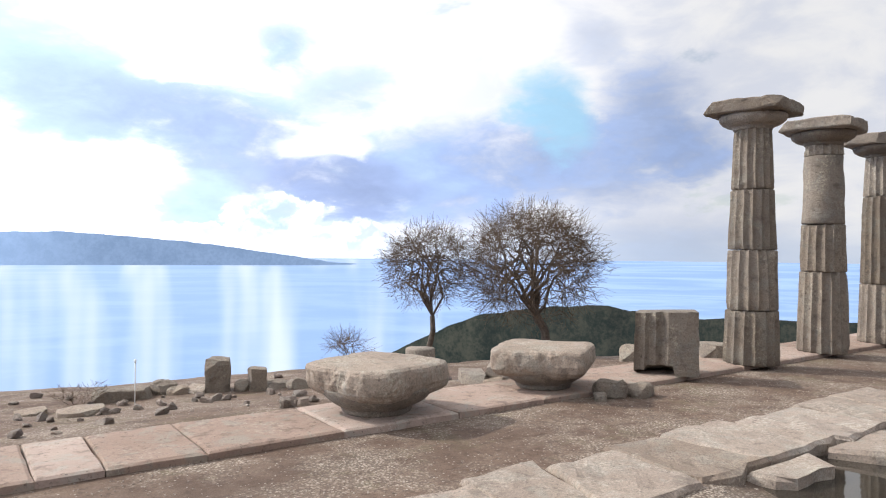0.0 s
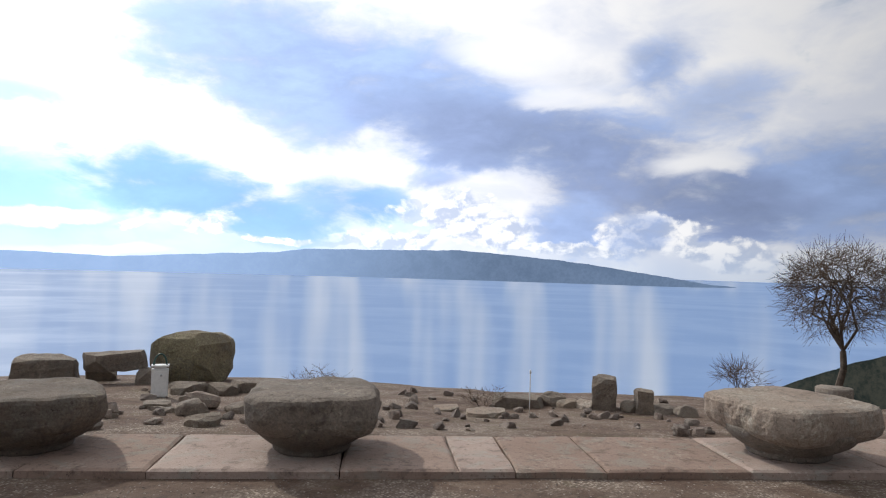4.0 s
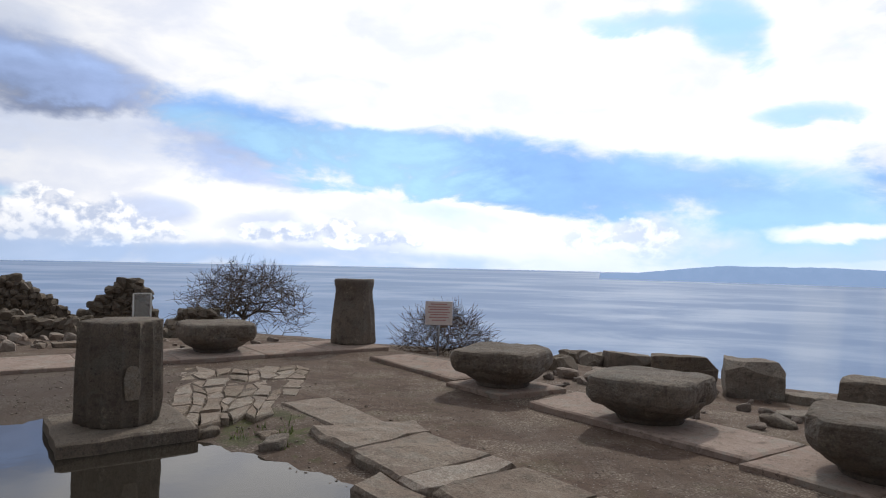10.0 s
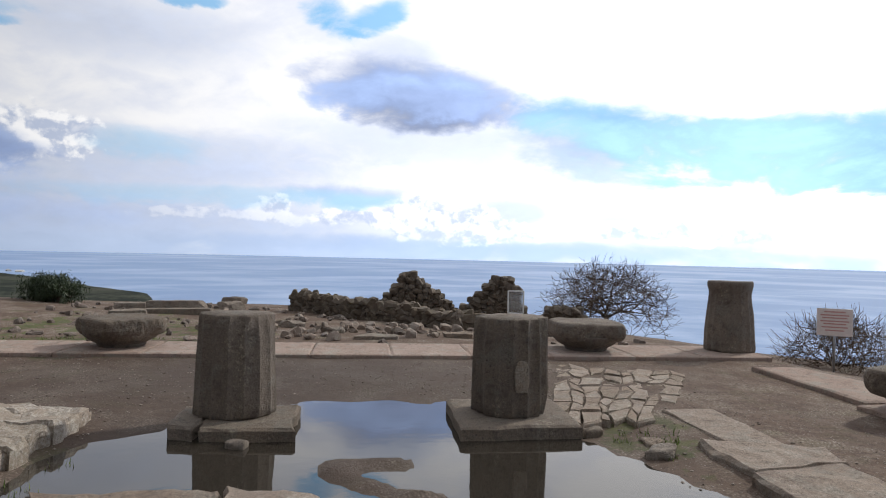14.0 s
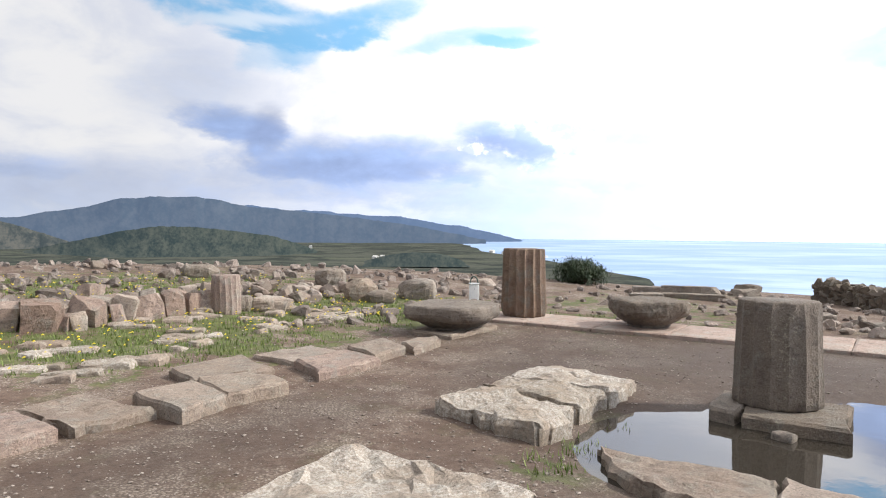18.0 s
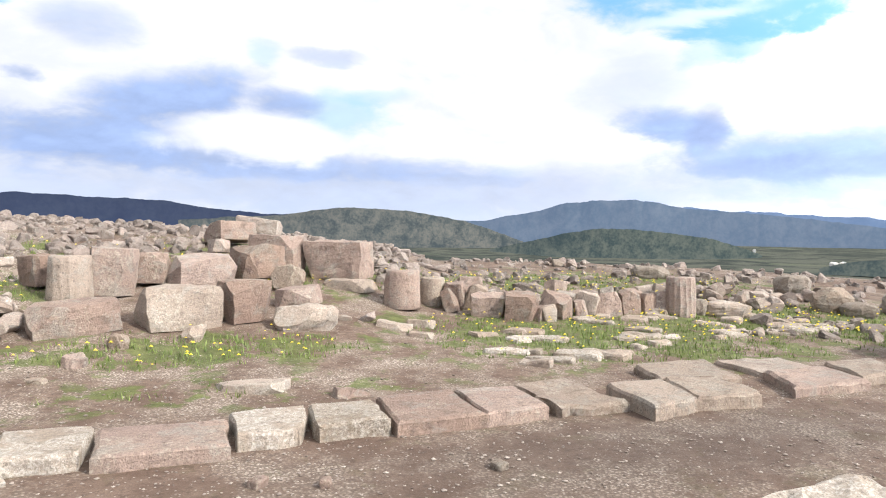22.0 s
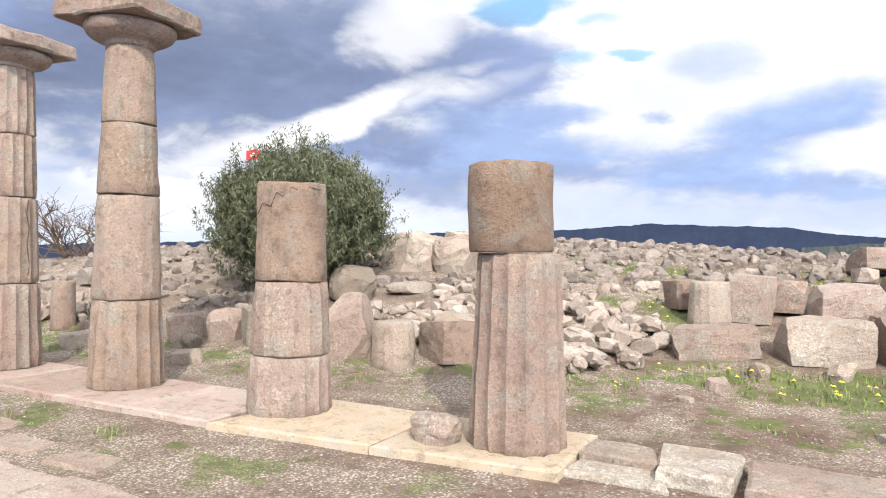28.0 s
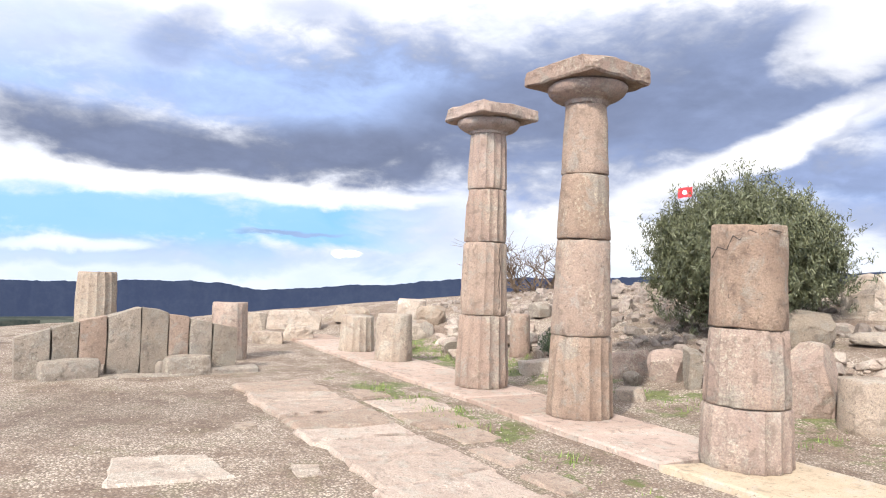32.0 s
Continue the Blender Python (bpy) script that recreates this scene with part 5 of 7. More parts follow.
kerb = thing("kerb_north", 0, 0, 0, 0, "row of worn step blocks, some white with lichen", "kerb", kind="structure")
for i, (top, thick, rough, mat, q) in enumerate((
    (-0.02, 0.2, 0.022, M_WHITE_LICHEN, [(-1.77, 5.48), (-0.98, 5.46), (-1.10, 5.80), (-1.72, 5.82)]),
    (0.04, 0.24, 0.015, M_PAVE, [(-1.71, 5.83), (-1.12, 5.81), (-1.22, 6.16), (-1.7, 6.2)]),
    (0.06, 0.26, 0.022, M_WHITE_LICHEN, [(-1.10, 5.62), (-0.55, 5.6), (-0.55, 6.30), (-1.18, 6.30)]),
    (0.05, 0.25, 0.012, M_PINK, [(-0.48, 5.5), (0.42, 5.48), (0.43, 6.2), (-0.51, 6.2)]),
    (0.08, 0.28, 0.022, M_WHITE_LICHEN, [(0.46, 5.62), (0.98, 5.64), (1.10, 6.3), (0.47, 6.3)]),
    (0.09, 0.29, 0.025, M_WHITE_LICHEN, [(1.04, 5.66), (1.66, 5.7), (1.68, 6.36), (1.14, 6.3)]),
    (0.06, 0.25, 0.012, M_PINK, [(1.72, 5.6), (2.52, 5.65), (2.56, 6.57), (1.79, 6.54)]),
    (0.06, 0.25, 0.012, M_PINK, [(2.54, 5.64), (3.17, 5.71), (3.23, 6.56), (2.58, 6.57)]),
    (0.04, 0.22, 0.035, M_PAVE, [(3.22, 5.72), (3.98, 5.66), (3.93, 6.69), (3.28, 6.63)]),
    (0.08, 0.26, 0.02, M_PALE, [(4.03, 5.32), (4.62, 5.44), (4.85, 6.28), (4.13, 6.21)]),
    (0.08, 0.26, 0.025, M_PALE, [(4.64, 5.45), (5.4, 5.43), (5.51, 6.17), (4.92, 6.3)]),
    (0.02, 0.2, 0.03, M_PAVE, [(4.95, 6.35), (5.95, 6.28), (6.28, 7.25), (5.2, 7.25)]),
    (0.05, 0.22, 0.025, M_PINK, [(5.98, 5.56), (7.08, 5.61), (7.3, 6.35), (6.38, 6.33)]),
    (0.05, 0.22, 0.03, M_PAVE, [(7.2, 5.75), (8.0, 5.85), (8.4, 6.6), (7.6, 6.6)]),
    (0.03, 0.2, 0.03, M_PALE, [(8.0, 5.72), (8.85, 5.82), (9.2, 6.2), (8.41, 6.25)]),
    (0.0, 0.2, 0.03, M_PAVE, [(6.4, 6.45), (7.4, 6.5), (7.5, 7.2), (6.5, 7.3)]),
    (0.02, 0.2, 0.03, M_PALE, [(9.4, 6.0), (10.9, 6.0), (11.0, 6.9), (9.5, 6.9)]),
)):
    part("block", slab_bm(q, top, thick, 200 + i, rough, 0.16), mat, kerb)

pave_s = thing("pavement_south", 0, 0, 0, 0, "row of old cracked paving slabs inside the southern colonnade", "pavement", kind="structure")
quad_slabs(pave_s, [[(6.5, -4.1), (8.05, -4.14), (8.0, -3.5), (6.5, -3.55)]], M_PAVE, -0.05, 0.16, 230, 0.012)
quad_slabs(pave_s, row([-9.6, -8.5, -7.6, -6.75, -5.6, -4.75, -3.9, -3.1, -2.2, -1.3, -0.4, 0.5, 1.4, 2.2, 3.0, 3.7, 4.4, 5.05, 5.72, 6.46], -4.2, -3.22, 0.006, 0.24, seed=8), M_PAVE, -0.022, 0.16, 240, 0.03, step=0.18)
quad_slabs(pave_s, [[(-6.2, -3.2), (-5.3, -3.2), (-5.4, -2.9), (-6.0, -2.85)], [(-7.6, -3.18), (-6.5, -3.2), (-6.7, -2.75), (-7.4, -2.8)], [(4.4, -3.2), (5.1, -3.2), (4.9, -2.85), (4.3, -2.9)]], M_PAVE, -0.06, 0.14, 262, 0.03)
pave_n = thing("pavement_north", 0, 0, 0, 0, "pale broken paving slabs in a row beside the columns", "pavement", kind="structure")
quad_slabs(pave_n, row([-11.0, -9.9, -9.2, -8.4, -7.6, -6.9, -6.2, -5.4, -4.6, -3.7, -2.8, -1.8, -0.8, 0.2, 1.2], 2.42, 3.6, 0.014, 0.14, seed=9), M_PALEPINK, -0.02, 0.16, 270, 0.032, step=0.2)
quad_slabs(pave_n, [[(-9.1, 3.75), (-8.2, 3.8), (-8.1, 4.7), (-9.0, 4.75)], [(-8.15, 3.78), (-7.3, 3.8), (-7.2, 4.5), (-8.1, 4.6)], [(-7.2, 3.85), (-6.5, 3.9), (-6.6, 4.4), (-7.2, 4.4)], [(-6.3, 3.8), (-5.6, 3.8), (-5.7, 4.15), (-6.3, 4.1)], [(-5.3, 3.75), (-4.7, 3.8), (-4.8, 4.1), (-5.3, 4.05)], [(-9.9, 3.8), (-9.2, 3.8), (-9.3, 4.3), (-9.9, 4.2)]], M_PALEPINK, -0.045, 0.12, 290, 0.025, step=0.16)
quad_slabs(pave_n, [[(-7.2, 0.6), (-6.3, 0.5), (-6.2, 1.5), (-7.0, 1.4)], [(-8.3, 1.9), (-8.0, 1.85), (-8.0, 2.1), (-8.3, 2.1)], [(-6.4, 2.0), (-6.0, 1.95), (-5.95, 2.2), (-6.3, 2.25)]], M_PAVE, -0.045, 0.1, 300, 0.018, step=0.16)

naos = thing("naos_floor", 0, 0, 0, 0, "large rough old floor blocks standing by the puddle", "floor blocks", kind="structure")
quad_slabs(naos, [[(2.75, 1.9), (4.15, 2.0), (4.1, 3.45), (2.8, 3.42)]], M_WHITE_LICHEN, 0.085, 0.3, 310, 0.055, "block", 0.11)
quad_slabs(naos, [[(5.35, 2.55), (6.25, 2.6), (6.4, 3.78), (5.62, 3.78)], [(6.28, 2.6), (7.0, 2.55), (7.05, 3.75), (6.44, 3.78)], [(7.03, 2.55), (7.72, 2.5), (7.74, 3.72), (7.08, 3.75)]], M_WHITE_LICHEN, 0.065, 0.3, 320, 0.05, "block", 0.1)
quad_slabs(naos, [[(4.9, 1.61), (4.89, 0.76), (5.57, 0.82), (5.56, 2.18)], [(4.89, 0.752), (4.84, 0.01), (5.45, 0.13), (5.57, 0.812)]], M_PAVE, -0.055, 0.2, 330, 0.036, "block", 0.09)

cobbles = thing("cobbled_floor", 0, 0, 0, 0, "patch of broken pale cobbles set in earth", "cobbles", kind="structure")
rng = random.Random(12)


def cobble_at(u, v):
    return 7.45 + 2.75 * u + 1.0 * u * (1 - v), -2.15 - 1.0 * v - (0.9 * u + 0.15) * v - 0.7 * u - 0.3 * u * (1 - v)


knots = [[cobble_at((i + 0.5 * (j % 2) + rng.uniform(-0.34, 0.34)) / 9, (j + rng.uniform(-0.36, 0.36)) / 8) for j in range(9)] for i in range(10)]
for i in range(9):
    for j in range(8):
        if (i < 3 and j > 6) or rng.random() < 0.06:
            continue
        q = [knots[i][j], knots[i + 1][j], knots[i + 1][j + 1], knots[i][j + 1]]
        mx, my = sum(p[0] for p in q) / 4, sum(p[1] for p in q) / 4
        q = [(mx + (x - mx) * 0.92, my + (y - my) * 0.91) for x, y in q]
        part("cobble", slab_bm(q, -0.05 + rng.uniform(-0.02, 0.014), 0.12, 400 + i * 9 + j, 0.016, 0.14), M_PALE, cobbles)

# plinths in the puddle
pl = thing("plinth", 7.75, -1.73, -0.24, 0, "square grey stone plinth standing in shallow water", "plinth")
part("slab", slab_bm([(-0.62, -0.6), (0.75, -0.62), (0.66, 0.62), (-0.68, 0.62)], 0.22, 0.24, 41, 0.012), M_GREY, pl)
pl = thing("plinth", 7.6, 1.08, -0.24, 0, "split stone plinth under the worn stump", "plinth")
part("block", slab_bm([(-0.5, -0.6), (0.5, -0.55), (0.48, 0.32), (-0.48, 0.3)], 0.22, 0.24, 42, 0.02, 0.15), M_GREY, pl)
part("block", slab_bm([(-0.46, 0.32), (0.46, 0.34), (0.44, 0.62), (-0.38, 0.58)], 0.23, 0.24, 43, 0.025, 0.15), M_GREY, pl)


def puddle(cx, cy, rx, ry, z):
    bm = bmesh.new()
    bmesh.ops.create_circle(bm, cap_ends=True, segments=48, radius=1.0)
    bmesh.ops.scale(bm, vec=(rx, ry, 1), verts=bm.verts)
    ob = part("water_puddle", bm, M_WATER)
    ob.location = (cx, cy, z)
    return tagged(ob, "shallow rain puddle mirroring the cloudy sky", "puddle", kind="structure")


puddle(6.8, -0.2, 3.3, 3.3, -0.15)
puddle(-6.3, -2.6, 1.6, 1.0, -0.15)

# ---------------------------------------------------------------- loose stones, one by one
def place_words(x, y):
    if y < -7:
        return "on the seaward rim"
    if x > 13:
        return "on the eastern slope"
    if y > 7 and x > 4:
        return "in the grass north of the temple"
    if y > 7:
        return "among rubble north of the temple"
    return "beside the temple floor"


TINT = {"pink_andesite": "pinkish", "grey_andesite": "grey", "pale_stone": "pale", "grey_stone": "grey", "lichened_stone": "lichened", "tan_andesite": "tan"}
KIND = {"block": "squared", "long_block": "long squared", "flat_block": "flat", "pillar": "upright", "tilted_slab": "leaning flat", "boulder": "rounded", "stone": "broken", "drum": "round", "fluted": "fluted round"}
NAME = {"pillar": "stone_post", "long_block": "stone_beam", "flat_block": "flat_stone", "tilted_slab": "leaning_stone", "block": "stone_block", "stone": "loose_stone", "drum": "column_stump", "fluted": "column_stump"}
count = [0]
TAKEN = []


def tag_stone(ob, name, mat, x, y):
    TAKEN.append((x, y, max(ob.dimensions.x, 0.3) / 2))
    tagged(ob, f"{TINT[mat.name]} {KIND[name]} ancient stone {place_words(x, y)}", {"drum": "column stump", "fluted": "column stump"}.get(name, "stone"))
    return ob


def block(name, mat, x, y, z, w, d, h, rz):
    count[0] += 1
    k = count[0]
    rng = random.Random(k)
    ob = part(NAME.get(name, name), chop(stone_bm(w, d, h, 900 + k, 0.014 + 0.02 * min(w, h), 7, 26), 4, k, 0.17), mat)
    tip = (rng.uniform(8, 22), rng.uniform(-14, 14)) if name == "tilted_slab" else (rng.uniform(-9, 9), rng.uniform(-8, 8)) if y > 7.5 and w < 1.2 else (rng.uniform(-2, 2), rng.uniform(-2, 2))
    ob.matrix_world = pose(x, y, z, tip[0], tip[1], rz + (rng.uniform(-32, 32) if y > 7.5 else rng.uniform(-12, 12)))
    return tag_stone(ob, name, mat, x, y)


def boulder(name, mat, x, y, z, w, d, h, rz):
    count[0] += 1
    k = count[0]
    rng = random.Random(k)
    ob = part(NAME.get(name, name), chop(stone_bm(w * 1.12, d * 1.1, h * 1.1, 900 + k, 0.03 + 0.04 * min(w, h), 7, 3.6), 5, k, 0.2), mat)
    ob.matrix_world = pose(x, y, z, 0, 0, rz + rng.uniform(-10, 10))
    return tag_stone(ob, name, mat, x, y)


def stub(name, mat, x, y, z, w, d, h, rz):
    count[0] += 1
    k = count[0]
    bm = drum_bm(w / 2 * 1.02, w / 2 * 0.95, h, k, 16, 0.06 if name == "fluted" else 0.035, 0.016, 0.2 if name == "fluted" else 0.75, 4)
    ob = part(NAME.get(name, name), bm, mat)
    ob.matrix_world = pose(x, y, z, 0, 0, rz)
    return tag_stone(ob, name, mat, x, y)


boulder("boulder", M_LICHEN, 3.20, -13.27, -0.61, 1.31, 0.90, 0.80, -167)
block("block", M_GREY, 5.27, -12.35, -0.54, 0.93, 0.60, 0.46, -157)
block("block", M_GREY, 4.65, -13.03, -0.60, 0.48, 0.50, 0.21, -160)
block("block", M_GREY, 3.64, -12.42, -0.55, 0.41, 0.40, 0.29, -164)
block("block", M_GREY, 6.40, -10.76, -0.43, 0.85, 0.60, 0.62, -149)
block("flat_block", M_GREY, 5.77, -11.15, -0.44, 0.67, 0.70, 0.16, -152)
block("long_block", M_GREY, 8.56, -12.09, -0.56, 1.31, 0.50, 0.47, -144)
block("block", M_GREY, 9.72, -11.77, -0.53, 1.07, 0.60, 0.36, -140)
boulder("stone", M_GREY, 11.32, -11.84, -0.61, 0.64, 0.50, 0.28, -136)
boulder("stone", M_GREY, 10.30, -11.38, -0.51, 0.51, 0.50, 0.29, -137)
boulder("stone", M_GREY, 9.61, -9.76, -0.39, 0.52, 0.50, 0.27, -135)
block("long_block", M_GREY, -2.33, -10.96, -0.57, 0.76, 0.50, 0.20, -192)
boulder("stone", M_GREY, -2.89, -11.01, -0.55, 0.32, 0.40, 0.21, -195)
boulder("stone", M_PALE, -3.11, -10.86, -0.53, 0.34, 0.40, 0.11, -196)
boulder("stone", M_PALE, -3.33, -10.71, -0.52, 0.35, 0.40, 0.11, -198)
block("pillar", M_GREY, -3.60, -10.66, -0.51, 0.35, 0.40, 0.52, -199)
block("pillar", M_GREY, -4.06, -10.27, -0.50, 0.23, 0.30, 0.38, -202)
boulder("stone", M_GREY, -3.93, -10.48, -0.51, 0.23, 0.40, 0.17, -201)
boulder("stone", M_GREY, -4.38, -10.27, -0.50, 0.36, 0.50, 0.13, -204)
boulder("stone", M_GREY, -4.58, -9.99, -0.48, 0.30, 0.40, 0.13, -205)
boulder("boulder", M_GREY, -5.09, -9.45, -0.44, 0.58, 0.60, 0.35, -209)
stub("drum", M_GREY, -6.17, -9.03, -0.40, 0.47, 0.47, 0.55, -215)
block("block", M_GREY, -5.97, -7.49, -0.14, 0.34, 0.60, 0.16, -220)
boulder("boulder", M_GREY, -6.44, -7.23, -0.13, 0.62, 0.60, 0.25, -223)
boulder("stone", M_PALE, -6.10, -7.15, -0.13, 0.33, 0.40, 0.09, -222)
boulder("stone", M_GREY, -10.96, -8.92, -0.46, 0.34, 0.40, 0.29, -231)
block("block", M_GREY, -10.25, -6.67, -0.13, 0.51, 0.50, 0.33, -237)
block("flat_block", M_PALE, -1.61, -9.59, -0.43, 0.50, 0.50, 0.11, -190)
block("flat_block", M_PALE, -1.14, -10.25, -0.49, 0.35, 0.40, 0.08, -186)
boulder("stone", M_GREY, 2.68, -11.23, -0.47, 0.46, 0.50, 0.14, -166)
boulder("stone", M_GREY, 1.99, -8.68, -0.23, 0.34, 0.40, 0.16, -167)
boulder("stone", M_GREY, 2.19, -11.18, -0.47, 0.44, 0.50, 0.16, -169)
boulder("stone", M_GREY, 1.67, -7.84, -0.17, 0.31, 0.40, 0.15, -168)
boulder("stone", M_GREY, 2.34, -8.78, -0.22, 0.28, 0.30, 0.09, -165)
boulder("stone", M_GREY, 1.52, -9.17, -0.30, 0.39, 0.40, 0.12, -171)
boulder("stone", M_GREY, 2.85, -11.71, -0.49, 0.42, 0.40, 0.12, -166)
block("flat_block", M_GREY, 2.53, -9.19, -0.27, 0.29, 0.40, 0.10, -165)
boulder("stone", M_GREY, 4.52, -8.10, -0.17, 0.32, 0.40, 0.11, -150)
block("flat_block", M_GREY, 4.74, -9.00, -0.26, 0.54, 0.50, 0.12, -152)
block("flat_block", M_GREY, 1.86, -11.52, -0.48, 0.50, 0.40, 0.18, -171)
block("long_block", M_GREY, 19.70, 4.76, -0.17, 2.10, 0.50, 0.19, -76)
block("block", M_GREY, 18.44, 5.70, -0.15, 0.85, 0.60, 0.22, -72)
boulder("stone", M_GREY, 22.28, 3.92, -0.23, 0.81, 0.50, 0.21, -80)
boulder("stone", M_GREY, 16.93, 1.51, -0.18, 0.57, 0.30, 0.16, -84)
boulder("stone", M_GREY, 15.33, 0.50, -0.11, 0.46, 0.30, 0.14, -88)
block("flat_block", M_GREY, 14.43, -0.39, -0.12, 0.88, 0.40, 0.10, -91)
block("flat_block", M_PALE, 14.95, -2.11, -0.15, 0.65, 0.40, 0.14, -98)
boulder("stone", M_GREY, 24.82, 4.27, -0.28, 0.84, 0.50, 0.24, -80)
block("long_block", M_GREY, 21.78, 5.38, -0.20, 1.76, 0.50, 0.27, -76)
block("long_block", M_GREY, 20.59, 6.37, -0.15, 0.82, 0.50, 0.24, -73)
boulder("boulder", M_GREY, 13.62, 9.68, 0.02, 0.84, 0.80, 0.46, -54)
boulder("boulder", M_GREY, 13.57, 12.42, 0.19, 0.72, 0.60, 0.44, -47)
boulder("boulder", M_GREY, 11.75, 15.35, 0.38, 0.85, 0.70, 0.32, -37)
boulder("stone", M_PALE, 12.26, 10.31, 0.05, 0.69, 0.40, 0.47, -49)
boulder("stone", M_GREY, 12.37, 9.80, 0.01, 0.61, 0.40, 0.25, -51)
boulder("stone", M_PALE, 17.65, 10.38, 0.07, 0.93, 0.40, 0.19, -59)
boulder("stone", M_PINK, 13.42, 6.60, -0.11, 0.27, 0.25, 0.29, -64)
block("block", M_PINK, -1.19, 10.28, 0.23, 1.05, 0.60, 0.41, 8)
stub("drum", M_PALE, -1.43, 11.72, 0.51, 0.62, 0.62, 0.66, 8)
block("block", M_PINK, -0.84, 11.95, 0.55, 0.61, 0.55, 0.71, 5)
block("block", M_PALE, 0.08, 10.48, 0.22, 0.99, 0.70, 0.57, 0)
block("long_block", M_PINK, 0.42, 12.59, 0.66, 1.10, 0.60, 0.47, -1)
block("block", M_PINK, -1.93, 12.35, 0.69, 0.32, 0.50, 0.47, 10)
block("block", M_PINK, -0.34, 12.70, 0.69, 0.48, 0.60, 0.49, 2)
block("block", M_PINK, 1.00, 10.70, 0.26, 0.61, 0.60, 0.59, -5)
block("block", M_PINK, 0.71, 10.88, 0.29, 0.24, 0.50, 0.48, -3)
block("block", M_PINK, 1.38, 13.06, 0.68, 0.75, 0.70, 0.60, -6)
boulder("boulder", M_PALE, 1.85, 12.47, 0.56, 0.52, 0.50, 0.35, -8)
block("flat_block", M_PINK, 1.86, 11.39, 0.37, 0.63, 0.50, 0.31, -9)
boulder("boulder", M_PALE, 1.74, 10.18, 0.17, 0.79, 0.60, 0.32, -9)
block("block", M_PINK, 1.91, 13.95, 0.82, 0.98, 0.80, 0.64, -8)
block("long_block", M_PINK, 1.13, 15.96, 1.31, 0.89, 0.70, 0.40, -4)
block("block", M_PINK, 0.83, 14.85, 1.11, 0.43, 0.50, 0.25, -3)
block("block", M_PINK, 3.03, 13.50, 0.68, 1.21, 0.90, 0.70, -13)
block("flat_block", M_PALE, 2.98, 12.66, 0.47, 0.94, 0.50, 0.21, -13)
block("flat_block", M_PALE, 1.93, 17.72, 1.50, 1.05, 0.70, 0.34, -6)
stub("drum", M_PINK, 3.68, 11.67, 0.25, 0.62, 0.62, 0.66, -18)
stub("drum", M_PALE, 4.42, 12.16, 0.22, 0.47, 0.47, 0.52, -20)
block("tilted_slab", M_PINK, 4.79, 11.89, 0.20, 0.40, 0.25, 0.47, -22)
block("block", M_PINK, 5.72, 13.46, 0.31, 0.45, 0.50, 0.34, -23)
block("tilted_slab", M_PINK, 5.11, 11.22, 0.11, 0.60, 0.30, 0.42, -25)
block("tilted_slab", M_PINK, 5.59, 10.90, 0.06, 0.55, 0.40, 0.50, -28)
block("block", M_PINK, 5.87, 10.76, 0.05, 0.18, 0.30, 0.28, -29)
block("tilted_slab", M_PINK, 6.30, 11.01, 0.07, 0.61, 0.35, 0.44, -30)
block("block", M_PINK, 7.92, 13.71, 0.26, 0.42, 0.40, 0.27, -30)
block("block", M_PINK, 7.24, 11.85, 0.12, 0.46, 0.40, 0.33, -32)
block("block", M_PINK, 7.41, 10.97, 0.06, 0.46, 0.35, 0.44, -35)
block("block", M_PINK, 7.88, 10.96, 0.07, 0.36, 0.35, 0.49, -36)
block("block", M_PINK, 8.23, 10.92, 0.08, 0.30, 0.35, 0.40, -38)
block("block", M_PINK, 8.52, 10.88, 0.08, 0.25, 0.35, 0.43, -39)
for i, (bx, by, bw, bh, btilt, bturn) in enumerate((
        (4.62, 11.55, 0.2, 0.46, -28, -10), (5.0, 11.75, 0.34, 0.5, 20, 15), (5.35, 11.5, 0.36, 0.42, -18, 5), (5.9, 11.35, 0.4, 0.4, 24, -20), (6.05, 10.7, 0.26, 0.3, -14, 25), (6.65, 11.35, 0.34, 0.42, 16, -8),
        (6.85, 10.95, 0.22, 0.34, -10, 10), (7.05, 11.15, 0.4, 0.46, 12, -15), (7.65, 11.25, 0.28, 0.5, -9, 6), (8.05, 11.2, 0.3, 0.46, 8, -5), (8.4, 11.25, 0.34, 0.5, -6, 12), (9.05, 11.2, 0.3, 0.42, 10, -12))):
    slab_ = part("leaning_stone", chop(stone_bm(bw, 0.3, bh, 2200 + i, 0.018, 6, 12), 3, 2200 + i, 0.2), (M_PINK, M_PALE, M_GREY)[i % 3])
    slab_.matrix_world = pose(bx, by, ground_z(bx, by) - 0.04, btilt * 0.5, btilt, -30 + bturn)
    tag_stone(slab_, "tilted_slab", (M_PINK, M_PALE, M_GREY)[i % 3], bx, by)
stub("fluted", M_PINK, 8.76, 10.62, 0.06, 0.55, 0.55, 0.74, -40)
boulder("stone", M_GREY, 9.29, 10.70, 0.05, 0.25, 0.40, 0.31, -42)
boulder("boulder", M_PALE, 9.73, 10.47, 0.02, 0.81, 0.50, 0.28, -44)
boulder("boulder", M_GREY, 11.80, 15.45, 0.39, 0.86, 0.70, 0.26, -38)
boulder("stone", M_GREY, 10.69, 18.29, 0.53, 0.32, 0.40, 0.21, -31)
block("flat_block", M_PALE, 3.11, 10.25, 0.12, 0.54, 0.40, 0.09, -17)
block("flat_block", M_PALE, 3.62, 10.47, 0.09, 0.45, 0.30, 0.12, -19)
block("flat_block", M_PALE, 3.38, 9.77, 0.04, 0.38, 0.25, 0.08, -19)
block("flat_block", M_PALE, 0.77, 7.61, -0.09, 0.72, 0.35, 0.12, -5)
boulder("stone", M_PINK, 1.71, 7.15, -0.12, 0.31, 0.30, 0.10, -13)
